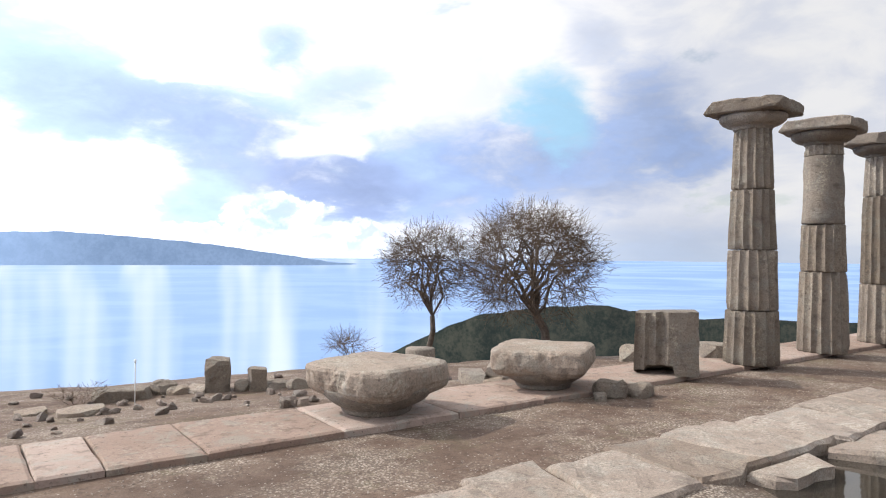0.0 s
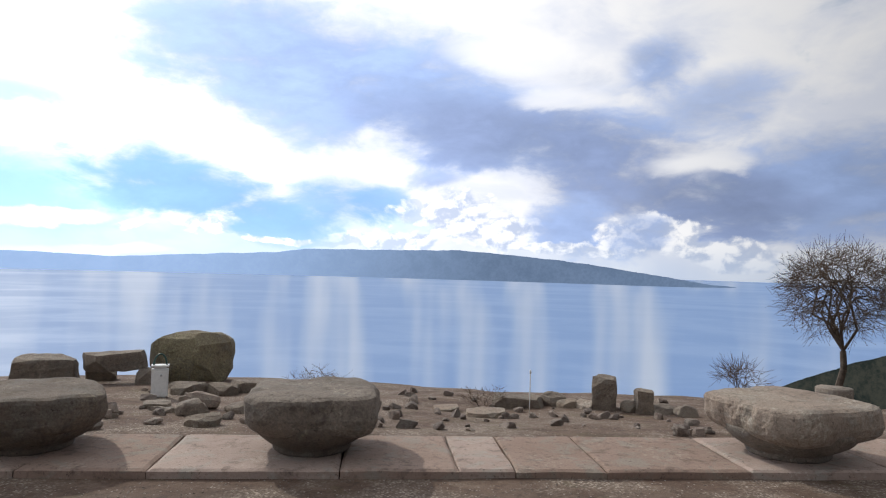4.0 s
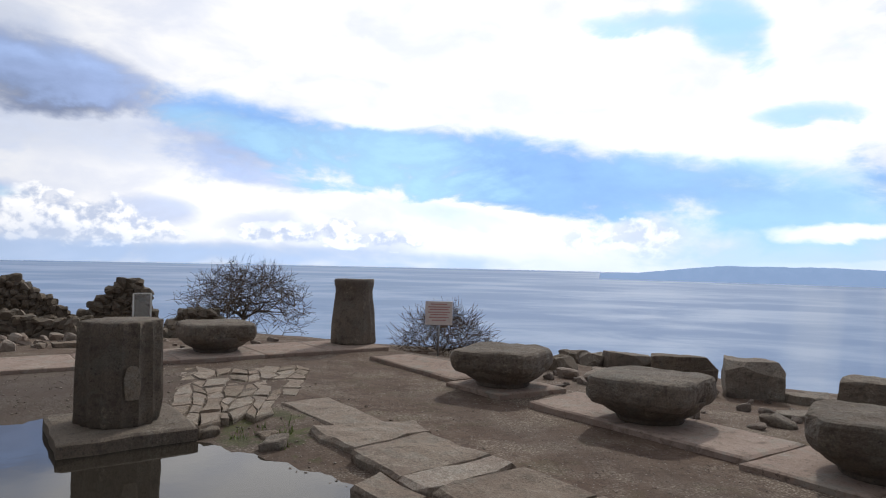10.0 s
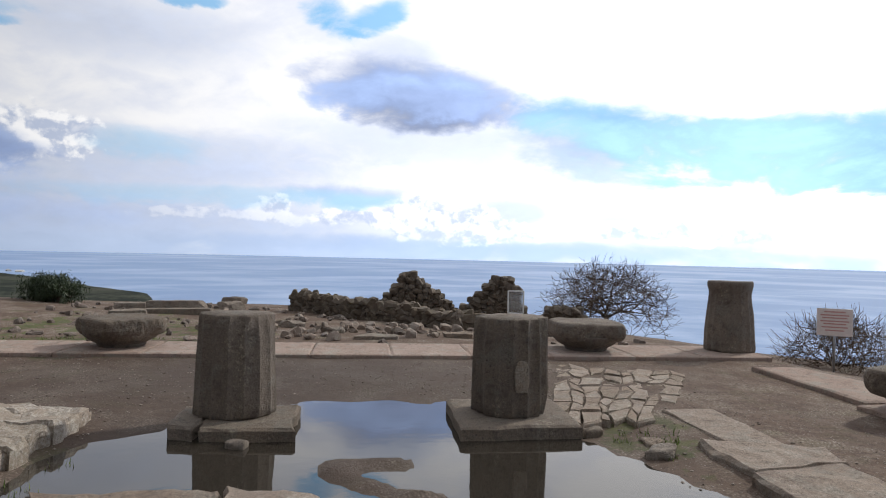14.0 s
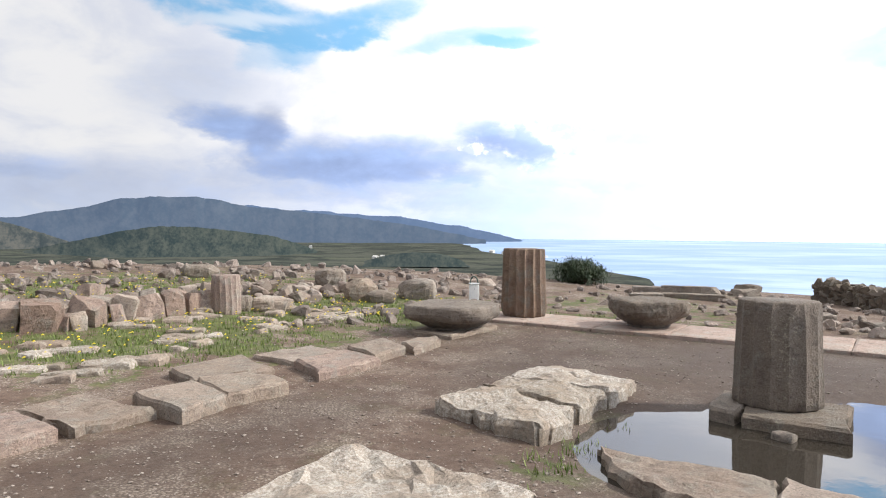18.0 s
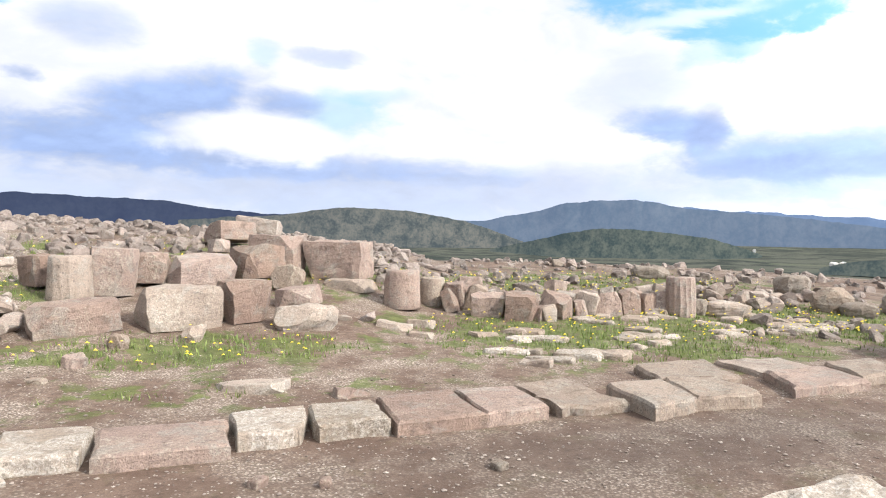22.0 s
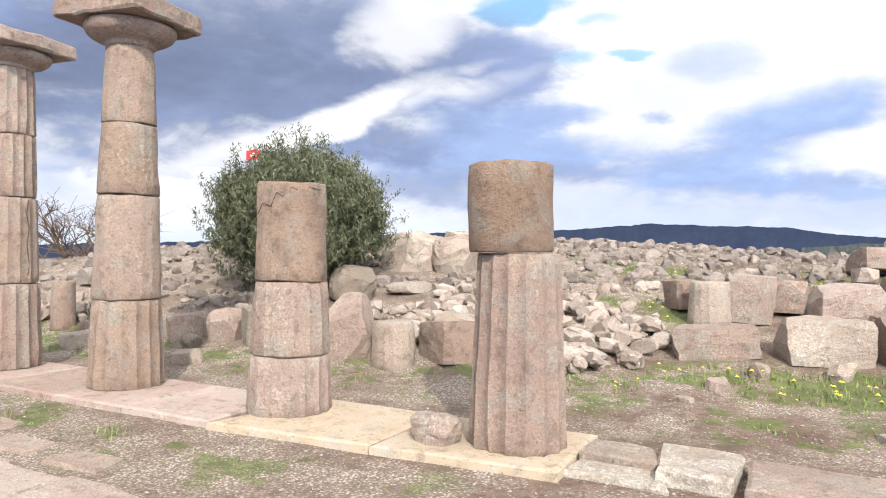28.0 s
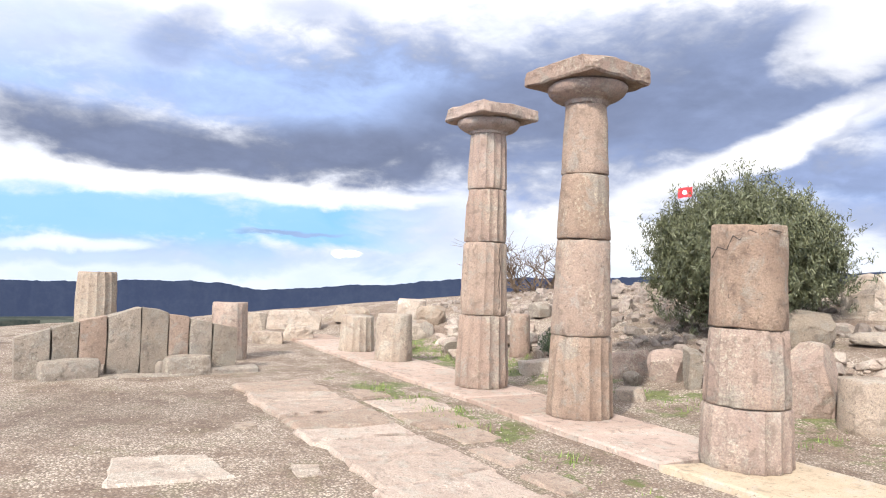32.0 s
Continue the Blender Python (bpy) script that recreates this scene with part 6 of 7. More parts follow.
boulder("stone", M_PINK, -1.01, 8.89, 0.03, 0.21, 0.30, 0.16, 8)
boulder("stone", M_PALE, 0.23, 9.80, 0.13, 0.22, 0.30, 0.17, -1)
boulder("stone", M_PALE, -0.64, 9.54, 0.12, 0.18, 0.30, 0.17, 5)
boulder("stone", M_PALE, -1.32, 8.33, -0.02, 0.17, 0.20, 0.07, 10)
stub("drum", M_PALE, -5.09, 8.48, -0.01, 0.60, 0.60, 0.64, 32)
boulder("boulder", M_PINK, -5.89, 8.61, 0.02, 0.61, 0.70, 0.86, 35)
block("block", M_PINK, -4.42, 8.98, 0.06, 0.71, 0.70, 0.57, 27)
boulder("boulder", M_PALE, -4.79, 9.85, 0.25, 0.67, 0.60, 0.33, 26)
boulder("boulder", M_PALE, -7.75, 13.6, 1.0, 1.25, 1.20, 0.86, 28)
boulder("boulder", M_PALE, -6.7, 13.9, 1.05, 1.3, 1.20, 0.74, 28)
boulder("boulder", M_PALE, -6.95, 14.3, 1.7, 0.75, 0.5, 0.3, 28)
boulder("boulder", M_GREY, -7.72, 11.29, 0.65, 0.73, 0.90, 0.55, 35)
boulder("stone", M_GREY, -6.77, 11.77, 0.79, 0.74, 0.50, 0.18, 30)
block("block", M_PINK, -9.12, 8.63, 0.08, 0.66, 0.50, 0.43, 48)
boulder("boulder", M_PINK, -8.33, 8.72, 0.09, 0.60, 0.60, 0.46, 45)
block("block", M_GREY, -7.83, 8.62, 0.07, 0.19, 0.50, 0.60, 43)
boulder("stone", M_GREY, -8.58, 8.14, -0.00, 0.26, 0.40, 0.25, 48)
block("block", M_PALE, -7.95, 7.54, -0.08, 0.44, 0.30, 0.20, 48)
stub("drum", M_PINK, -11.98, 8.32, 0.08, 0.42, 0.42, 0.88, 55)
block("block", M_PALE, -10.52, 7.73, -0.04, 0.66, 0.40, 0.25, 54)
boulder("boulder", M_GREY, -14.11, 10.37, 0.76, 0.53, 0.50, 0.29, 54)
block("long_block", M_PALE, -21.10, 6.26, -0.13, 1.61, 0.50, 0.61, 74)
block("block", M_PALE, -16.97, 4.41, -0.14, 0.73, 0.40, 0.35, 76)
block("block", M_PALE, -18.92, 4.54, -0.13, 0.54, 0.50, 0.68, 77)
boulder("stone", M_PALE, -17.55, 5.30, -0.13, 0.77, 0.40, 0.38, 74)
block("block", M_PALE, -18.24, 8.85, 0.36, 0.77, 0.60, 0.62, 64)
boulder("boulder", M_PALE, -16.40, 7.94, 0.04, 1.01, 0.60, 0.43, 64)
boulder("boulder", M_PALE, -20.65, 7.90, 0.16, 1.04, 0.70, 0.42, 69)
boulder("stone", M_GREY, -16.05, 8.05, 0.06, 0.64, 0.50, 0.40, 64)
boulder("boulder", M_PALE, -14.89, 6.98, -0.14, 0.45, 0.50, 0.34, 65)
boulder("stone", M_PALE, -16.93, 8.81, 0.35, 0.68, 0.50, 0.47, 63)
stub("drum", M_PINK, -14.17, 2.96, -0.13, 0.69, 0.69, 1.16, 79)
stub("fluted", M_PALE, -14.99, 0.62, -0.14, 0.73, 0.73, 1.69, 89)
block("long_block", M_GREY, 4.2, -12.5, -0.3, 1.0, 0.45, 0.3, -160)
stub("fluted", M_PALE, -14.5, 5.75, -0.02, 0.76, 0.76, 0.78, 10)
stub("drum", M_PALE, -12.75, 5.85, -0.02, 0.74, 0.74, 0.92, 40)

# fluted block by the western row, with a notch broken from its foot
fb = thing("fluted_block", -8.3, -6.15, 0, 0, "squarish fluted stone block with a notched foot", "stone block")
fb.rotation_euler = (0, 0, radians(126.5))


def fluted_block_bm(w, d, h):
    """Upright block: three flutes on one half of its front, a notch broken from the foot."""
    bm = bmesh.new()
    front = []
    for i in range(31):
        u = i / 30
        x = -w / 2 + w * u
        y = -d / 2 + (0.05 * (1 - (2 * ((u / 0.17) % 1.0) - 1) ** 2) if u < 0.51 else -0.012 + 0.1 * max(0, u - 0.93))
        front.append((x, y))
    ring = front + [(w / 2, -d * 0.1), (w / 2 - 0.02, d / 2), (0.0, d / 2 + 0.02), (-w / 2 + 0.03, d / 2), (-w / 2, 0.0)]
    rows = []
    for k in range(9):
        v = k / 8
        line = []
        for i, (x, y) in enumerate(ring):
            low = 0.13 if i < 31 and -0.26 < x < 0.1 else 0.06 if i < 31 and x <= -0.26 else 0.0
            q = Vector((x * (1 - 0.05 * v), y, low + (h - low + 0.03 * (x / w)) * v))
            line.append(bm.verts.new(q + noise.noise_vector(q * 6) * 0.012 + noise.noise_vector(q * 17) * 0.006))
        rows.append(line)
    n = len(ring)
    for a, b in zip(rows, rows[1:]):
        for i in range(n):
            bm.faces.new((a[i], a[(i + 1) % n], b[(i + 1) % n], b[i]))
    bm.faces.new(rows[-1])
    bm.faces.new(list(reversed(rows[0])))
    bmesh.ops.triangulate(bm, faces=[f for f in bm.faces if len(f.verts) > 4])
    shade(bm, False)
    return bm


part("body", fluted_block_bm(0.84, 0.6, 0.84), M_ANDESITE, fb)

# ---------------------------------------------------------------- walls of rough masonry on the east slope
def unit_stones(count_, seed, cut=4, p=5.0, rough=0.07):
    out = []
    for i in range(count_):
        bm = stone_bm(1.15, 1.15, 1.15, seed + i, rough, cut, p, base=False)
        bmesh.ops.translate(bm, vec=(0, 0, -0.55), verts=bm.verts)
        chop(bm, 6, seed + i, 0.28)
        shade(bm, False)
        me = bpy.data.meshes.new("stone")
        bm.to_mesh(me)
        bm.free()
        out.append(me)
    return out


def with_mat(meshes, mat):
    out = []
    for me in meshes:
        c = me.copy()
        c.materials.append(mat)
        out.append(c)
    return out


UNITS = unit_stones(10, 3000)
WALL_STONES = with_mat(UNITS, M_MASONRY)
PALE_STONES = with_mat(UNITS, M_PIECE)


def masonry(label, a, b, tops, thick, seed, size=0.24):
    """A ruined wall from a to b; tops are heights along it."""
    (x0, y0), (x1, y1) = a, b
    length = math.hypot(x1 - x0, y1 - y0)
    turn = math.degrees(math.atan2(y1 - y0, x1 - x0))
    t = thing("ruined_wall", x0, y0, 0, turn, label, "ruined wall")
    rng = random.Random(seed)
    core = bmesh.new()
    n = max(14, int(length / 0.09))
    rows = []
    for i in range(n + 1):
        u = i / n
        g = ground_z(x0 + (x1 - x0) * u, y0 + (y1 - y0) * u)
        h = max(g + 0.05, float(np.interp(u, np.linspace(0, 1, len(tops)), tops)))
        line = []
        for k in range(11):
            a = k / 10
            side = math.copysign(min(1.0, abs(2 * a - 1) * 1.8), 2 * a - 1)
            up = min(1.0, (1 - abs(2 * a - 1)) * 2.4)
            q = Vector((u * length, side * thick * (0.5 - 0.1 * up), g - 0.2 + (h - g + 0.2) * up))
            q += noise.noise_vector(q * 3.1 + Vector((seed * 7, 0, 0))) * 0.09 + noise.noise_vector(q * 9.0) * 0.05
            line.append(core.verts.new(q))
        rows.append(line)
    for p, q in zip(rows, rows[1:]):
        for k in range(10):
            core.faces.new((p[k], q[k], q[k + 1], p[k + 1]))
    core.faces.new(rows[0])
    core.faces.new(list(reversed(rows[-1])))
    bmesh.ops.recalc_face_normals(core, faces=core.faces)
    part("core", core, M_CORE, t)
    s = 0.0
    while s < length:
        u = s / length
        g = ground_z(x0 + (x1 - x0) * u, y0 + (y1 - y0) * u)
        top = float(np.interp(u, np.linspace(0, 1, len(tops)), tops))
        z = g
        w = size * rng.uniform(0.8, 1.4)
        while z < top:
            h = size * rng.uniform(0.55, 1.0)
            for side in (-1, 1):
                d = thick * 0.46 * rng.uniform(0.8, 1.1)
                share("stone", rng.choice(WALL_STONES), t, pose(s + rng.uniform(-0.05, 0.05), side * thick * 0.32, z + h * 0.4, rng.uniform(-12, 12), rng.uniform(-12, 12), rng.uniform(-15, 15)) @ Matrix.Diagonal((w * 1.15, d, h * 1.1, 1)))
            z += h * 0.9
        s += w * 0.95
    return t


masonry("low ruined wall of dark field stones on the slope", (22.6, 1.9), (17.5, -2.6), (0.26, 0.24, 0.2, 0.17, 0.14, 0.1), 0.6, 1, 0.2)
masonry("low crumbling wall of dark stones near the edge", (17.6, -2.7), (17.3, -5.2), (0.0, -0.05, -0.1, -0.1), 0.6, 2, 0.24)
masonry("jagged remnant of a thick stone wall", (20.6, -0.3), (20.4, -3.0), (-0.2, 0.15, 0.4, 0.9, 1.08, 0.8, 0.5, 0.4, 0.1, -0.2), 0.6, 3, 0.17)
masonry("jagged tooth of a ruined stone wall", (20.3, -2.75), (19.9, -4.75), (-0.2, 0.1, 0.3, 0.55, 0.85, 1.0, 0.95, 0.7, -0.1), 0.6, 4, 0.17)
masonry("small heap left of a stone wall", (19.6, -5.1), (19.2, -6.4), (-0.1, 0.15, 0.25, 0.1, -0.2), 0.6, 5, 0.2)

# ---------------------------------------------------------------- rubble
def joined(name, meshes, placed, mat, label, category):
    """Many pieces in one mesh: for what nobody could count."""
    vs, fs, base = [], [], 0
    data = []
    for me in meshes:
        co = np.empty(len(me.vertices) * 3)
        me.vertices.foreach_get("co", co)
        data.append((co.reshape(-1, 3), [tuple(p.vertices) for p in me.polygons]))
    for k, m in placed:
        co, polys = data[k % len(data)]
        a = np.array(m)
        vs.append(co @ a[:3, :3].T + a[:3, 3])
        fs += [tuple(i + base for i in p) for p in polys]
        base += len(co)
    me = bpy.data.meshes.new(name)
    me.from_pydata(np.vstack(vs).tolist(), [], fs)
    me.materials.append(mat)
    ob = new(name, me)
    return tagged(ob, label, category, kind="stuff")


def rubble_spot(rng, region):
    cx, cy, rx, ry, turn = region
    a, q = rng.uniform(0, 6.283), math.sqrt(rng.random())
    u, v = rx * q * math.cos(a), ry * q * math.sin(a)
    c, s = math.cos(radians(turn)), math.sin(radians(turn))
    return cx + u * c - v * s, cy + u * s + v * c


def lay(rng, x, y, s, lift=0.15):
    return pose(x, y, ground_z(x, y) + s * (lift + 0.12), rng.uniform(-25, 25), rng.uniform(-25, 25), rng.uniform(0, 360)) @ Matrix.Diagonal((s * rng.uniform(0.9, 1.5), s * rng.uniform(0.7, 1.1), s * rng.uniform(0.5, 0.85), 1))


def free_spot(x, y, s):
    """Whether a stone of size s would neither sit in nor hide a named stone."""
    for a, b, r in TAKEN:
        k = math.hypot(a, b)
        ux, uy = a / k, b / k
        along, across = (x - a) * ux + (y - b) * uy, abs((y - b) * ux - (x - a) * uy)
        if across < r + s * 0.5 and -1.1 < along < r + s * 0.5:
            return False
    return True


def heap(label, region, n, lo, hi, seed, stack=0.0):
    t = thing("rubble_heap", region[0], region[1], 0, 0, label, "rubble")
    inv = t.matrix_world.inverted()
    rng = random.Random(seed)
    for i in range(n):
        x, y = rubble_spot(rng, region)
        s = rng.uniform(lo, hi)
        if not free_spot(x, y, s):
            continue
        m = lay(rng, x, y, s)
        m.translation.z += stack * rng.random()
        share("stone", rng.choice(PALE_STONES), t, inv @ m)
    return t


heap("heap of pale broken stones below the mound", (-3.0, 10.2, 1.2, 1.5, 0), 140, 0.1, 0.27, 1, 0.12)
heap("heap of pale rubble behind the short columns", (-5.6, 10.6, 1.6, 1.5, 20), 190, 0.08, 0.26, 2, 0.1)
heap("scatter of pale stones beside the grass", (11.5, 11.5, 2.2, 1.3, -30), 60, 0.12, 0.34, 3)
heap("tumbled grey stones on the seaward rim", (1.8, -8.6, 1.1, 1.0, 0), 50, 0.07, 0.26, 4)
heap("broken stones along the seaward rim", (8.5, -9.4, 2.6, 1.2, 25), 60, 0.08, 0.28, 5)
heap("pale stones west of the columns", (-13.5, 8.5, 2.6, 1.0, -15), 70, 0.14, 0.42, 6)
heap("loose stones on the eastern slope", (15.6, 0.0, 1.6, 3.4, 0), 80, 0.07, 0.26, 7)
rng = random.Random(77)
placed = []
for _ in range(5600):
    az, r = rng.uniform(72, 163), rng.uniform(10.8, 21.5)
    x, y = r * math.cos(radians(az)), r * math.sin(radians(az))
    if y < 9.6 or (abs(x) < 3.5 and y < 12.8 and rng.random() < 0.6) or (y < 13 and rng.random() < 0.25):
        continue
    s = rng.choice((0.06, 0.07, 0.09, 0.11, 0.14, 0.18, 0.24)) * rng.uniform(0.8, 1.2)
    if not free_spot(x, y, s):
        continue
    placed.append((rng.randrange(10), lay(rng, x, y, s, 0.05)))
for _ in range(700):
    az, r = rng.uniform(28, 74), rng.uniform(12.5, 24)
    x, y = r * math.cos(radians(az)), r * math.sin(radians(az))
    s = rng.choice((0.08, 0.12, 0.16, 0.24)) * rng.uniform(0.8, 1.2)
    if y > 8 and free_spot(x, y, s):
        placed.append((rng.randrange(10), lay(rng, x, y, s, 0.05)))
for _ in range(260):
    az, r = rng.uniform(-128, -28), rng.uniform(7.6, 12.5)
    x, y = r * math.cos(radians(az)), r * math.sin(radians(az))
    if y < -7.3:
        placed.append((rng.randrange(10), lay(rng, x, y, rng.uniform(0.04, 0.15), 0.08)))
for _ in range(260):
    x, y = rng.uniform(13.4, 23), rng.uniform(-6, 8)
    placed.append((rng.randrange(10), lay(rng, x, y, rng.uniform(0.05, 0.2), 0.08)))
placed.sort(key=lambda q: q[1].translation.x ** 2 + (q[1].translation.y - 3) ** 2)
bank = thing("rubble_bank", 0, 12, 0, 0, "scattered broken building stones round the temple", "rubble")
back = bank.matrix_world.inverted()
for k, m in placed[:300]:
    share("stone", PALE_STONES[k], bank, back @ m)
placed = placed[300:]
joined("rubble_mound", UNITS, placed, M_RUBBLE, "mound of tumbled pale building rubble", "rubble")

# flat foundation stones in the grass
flat = thing("foundation_stones", 6.0, 8.6, 0, 0, "flat white-lichened foundation stones sunk in grass", "stones")
rng = random.Random(31)
inv = flat.matrix_world.inverted()
for i in range(56):
    x = rng.uniform(4.2, 11.5)
    y = 7.7 + (x - 4.4) * 0.18 + rng.uniform(0, 2.6)
    w = rng.uniform(0.2, 0.78)
    ob = part("stone", stone_bm(w, rng.uniform(0.16, 0.36), 0.14, 4000 + i, 0.03, 4, 7), M_WHITE_LICHEN if i % 2 else M_PALE, flat)
    ob.matrix_local = inv @ pose(x, y, ground_z(x, y) - 0.08, rng.uniform(-4, 4), rng.uniform(-4, 4), rng.uniform(-60, 25))

# small single stones near the path
for i, (x, y, s, mat, words) in enumerate((
    (-2.9, 5.62, 0.3, M_PALEPINK, "pinkish broken stone resting on the cream slab"), (5.05, 1.2, 0.2, M_GREY, "grey wet stone by the plinth"), (6.95, 0.95, 0.17, M_GREY, "small grey stone against the plinth foot"),
    (7.3, -2.42, 0.2, M_GREY, "rounded grey stone at the puddle edge"), (6.5, -2.85, 0.24, M_GREY, "flat brown stone at the puddle edge"), (6.9, -2.9, 0.2, M_PALE, "small pale stone in thin grass"),
    (0.55, 4.9, 0.1, M_PINK, "pinkish loose stone on bare earth"), (0.95, 4.75, 0.09, M_PINK, "small pinkish stone on bare earth"), (2.2, 4.7, 0.11, M_GREY, "grey half-buried stone on bare earth"),
    (-6.6, -5.7, 0.3, M_GREY, "dark broken stone at the foot of a capital"), (-6.95, -5.55, 0.22, M_GREY, "dark small stone on the slab edge"), (-6.35, -5.62, 0.15, M_GREY, "dark small stone beside the slabs"))):
    bm = stone_bm(s * 1.2, s, s * (0.45 if 4 < x < 7.6 and -3 < y < 0 else 0.75), 5000 + i, 0.05 * s / 0.3, 5, 4)
    shade(bm, False)
    ob = part("loose_stone", bm, mat)
    ob.matrix_world = pose(x, y, (0.002 if 5.3 < y < 6.4 else ground_z(x, y) - 0.02), 0, 0, i * 37)
    tagged(ob, words, "stone")

# ---------------------------------------------------------------- trees and bushes
class Twigs:
    """Tapered prisms gathered into one mesh."""

    def __init__(self):
        self.v, self.f = [], []

    def limb(self, a, b, ra, rb, k):
        d = (b - a).normalized()
        u = d.orthogonal().normalized()
        w = d.cross(u)
        base = len(self.v)
        for p, r in ((a, ra), (b, rb)):
            for i in range(k):
                t = 2 * math.pi * i / k
                self.v.append(p + (u * math.cos(t) + w * math.sin(t)) * r)
        for i in range(k):
            j = (i + 1) % k
            self.f.append((base + i, base + j, base + k + j, base + k + i))

    def mesh(self, name, mat):
        me = bpy.data.meshes.new(name)
        me.from_pydata([tuple(p) for p in self.v], [], self.f)
        me.materials.append(mat)
        return me


def grow(rng, wood, twig, leaf, p, d, length, rad, level, top, spread, droop, thin=0.006):
    """One branch in bent pieces, then its children."""
    steps = 3 if level < 2 else 2
    q, r = p, rad
    joints = []
    for s in range(steps):
        d = (d + Vector((rng.uniform(-1, 1), rng.uniform(-1, 1), rng.uniform(-0.6, 0.9) - droop * level * 0.3)) * (0.16 + 0.07 * level)).normalized()
        e = q + d * (length / steps)
        (wood if level < 2 else twig).limb(q, e, r, r * 0.78, 7 if level == 0 else 5 if level == 1 else 3)
        joints.append((e, d, r * 0.78))
        q, r = e, r * 0.78
    if level == top:
        leaf.append(q)
        return
    kids = (8, 6, 5, 4, 3)[level]
    for i in range(kids):
        e, dd, rr = joints[-1] if i < 2 or level == 0 and rng.random() < 0.5 else rng.choice(joints)
        turn = Vector((rng.uniform(-1, 1), rng.uniform(-1, 1), rng.uniform(-0.25, 0.6))).normalized()
        nd = (dd * (1 - spread) + turn * spread).normalized()
        grow(rng, wood, twig, leaf, e, nd, length * rng.uniform(0.55, 0.85), max(thin, rr * rng.uniform(0.55, 0.8)), level + 1, top, spread, droop, thin)


def crowned_tree(x, y, z, foot, mid, radii, rad, seed, label, forks=(9, 4, 4, 4), thin=0.0045, name="bare_tree", category="tree", low=-0.6):
    """A leafless tree: clear leaning stem, then limbs that fork outwards to a rounded crown about mid."""
    t = thing(name, x, y, z, 0, label, category)
    rng = random.Random(seed)
    wood, twig = Twigs(), Twigs()
    c, ell = Vector(mid), Vector(radii)
    fork = Vector(foot)

    def run(pen, a, b, ra, rb, k, bend, n=3):
        p = a
        for i in range(1, n + 1):
            q = a.lerp(b, i / n)
            if i < n:
                q += Vector((rng.gauss(0, 1), rng.gauss(0, 1), rng.gauss(0.25, 1))) * bend * (b - a).length
            pen.limb(p, q, ra + (rb - ra) * (i - 1) / n, ra + (rb - ra) * i / n, k)
            p = q

    run(wood, Vector((0, 0, 0)), fork, rad, rad * 0.72, 9, 0.035, 5)

    def spray(p, d, level, r):
        if level == len(forks):
            for _ in range(2):
                e = p + (d + Vector((rng.gauss(0, 0.6), rng.gauss(0, 0.6), rng.gauss(0.25, 0.6)))).normalized() * rng.uniform(0.12, 0.3)
                twig.limb(p, e, thin, thin * 0.6, 3)
            return
        reach = (0.38, 0.62, 0.82, 0.97)[level]
        for i in range(forks[level]):
            if level == 0:
                g = i * 2.399963 + rng.uniform(-0.3, 0.3)
                h = low + (0.95 - low) * (i + 0.5) / forks[0]
                s_ = math.sqrt(max(0.05, 1 - h * h))
                nd = Vector((s_ * math.cos(g), s_ * math.sin(g), h)).normalized()
            else:
                w = (0, 0.62, 0.42, 0.3)[level]
                nd = (d + Vector((rng.gauss(0, w), rng.gauss(0, w), rng.gauss(0.04, w)))).normalized()
            k = reach * rng.uniform(0.74, 1.14)
            e = c + Vector((nd.x * ell.x, nd.y * ell.y, nd.z * ell.z)) * k
            rr = max(thin, r * rng.uniform(0.42, 0.58))
            run(wood if level < 2 else twig, p, e, r * 0.85 if level < 2 else rr * 1.25, rr, 6 if level < 2 else 3, 0.1 if level < 2 else 0.07)
            spray(e, nd, level + 1, rr)

    spray(fork, Vector((0, 0, 1)), 0, rad * 0.4)
    for name, pen, mat in (("trunk", wood, M_BARK), ("crown", twig, M_TWIG)):
        new(name, pen.mesh(name, mat)).parent = t
    return t


def bare_tree(name, x, y, height_, rad, seed, label, stems=1, top=4, spread=0.55, lean=(0, 0), wide=1.0, dry=0.0, category="tree", z=None, thin=0.006):
    t = thing(name, x, y, ground_z(x, y) - 0.05 if z is None else z, 0, label, category)
    rng = random.Random(seed)
    wood, twig, tips = Twigs(), Twigs(), []
    for s in range(stems):
        a = s * 6.283 / stems + rng.uniform(-0.4, 0.4)
        out = 0.0 if stems == 1 else rng.uniform(0.35, 0.8)
        d = Vector((lean[0] + out * math.cos(a), lean[1] + out * math.sin(a), 1)).normalized()
        grow(rng, wood, twig, tips, Vector((0.06 * math.cos(a) * (stems > 1), 0.06 * math.sin(a) * (stems > 1), 0)), d, height_ * (0.36 if stems == 1 else 0.34), rad, 0 if stems == 1 else 1, top, spread, 0.1, thin)
    ob = new("trunk", (wood if wood.v else twig).mesh("trunk", M_BARK))
    zmax = max(p.z for p in twig.v)
    xs = sorted(math.hypot(p.x, p.y) for p in twig.v)[int(len(twig.v) * 0.93)]
    k = height_ / zmax
    kw = wide / xs
    ob.parent = t
    ob.scale = (kw, kw, k)
    if wood.v:
        ob = new("crown", twig.mesh("crown", M_TWIG))
        ob.parent = t
        ob.scale = (kw, kw, k)
    if dry:
        ob = new("dry_leaves", leaf_mesh("dry_leaves", [p for p in tips if rng.random() < dry], rng, 0.07, 5, M_DRY, 0.1))
        ob.parent = t
        ob.scale = (kw, kw, k)
    return t


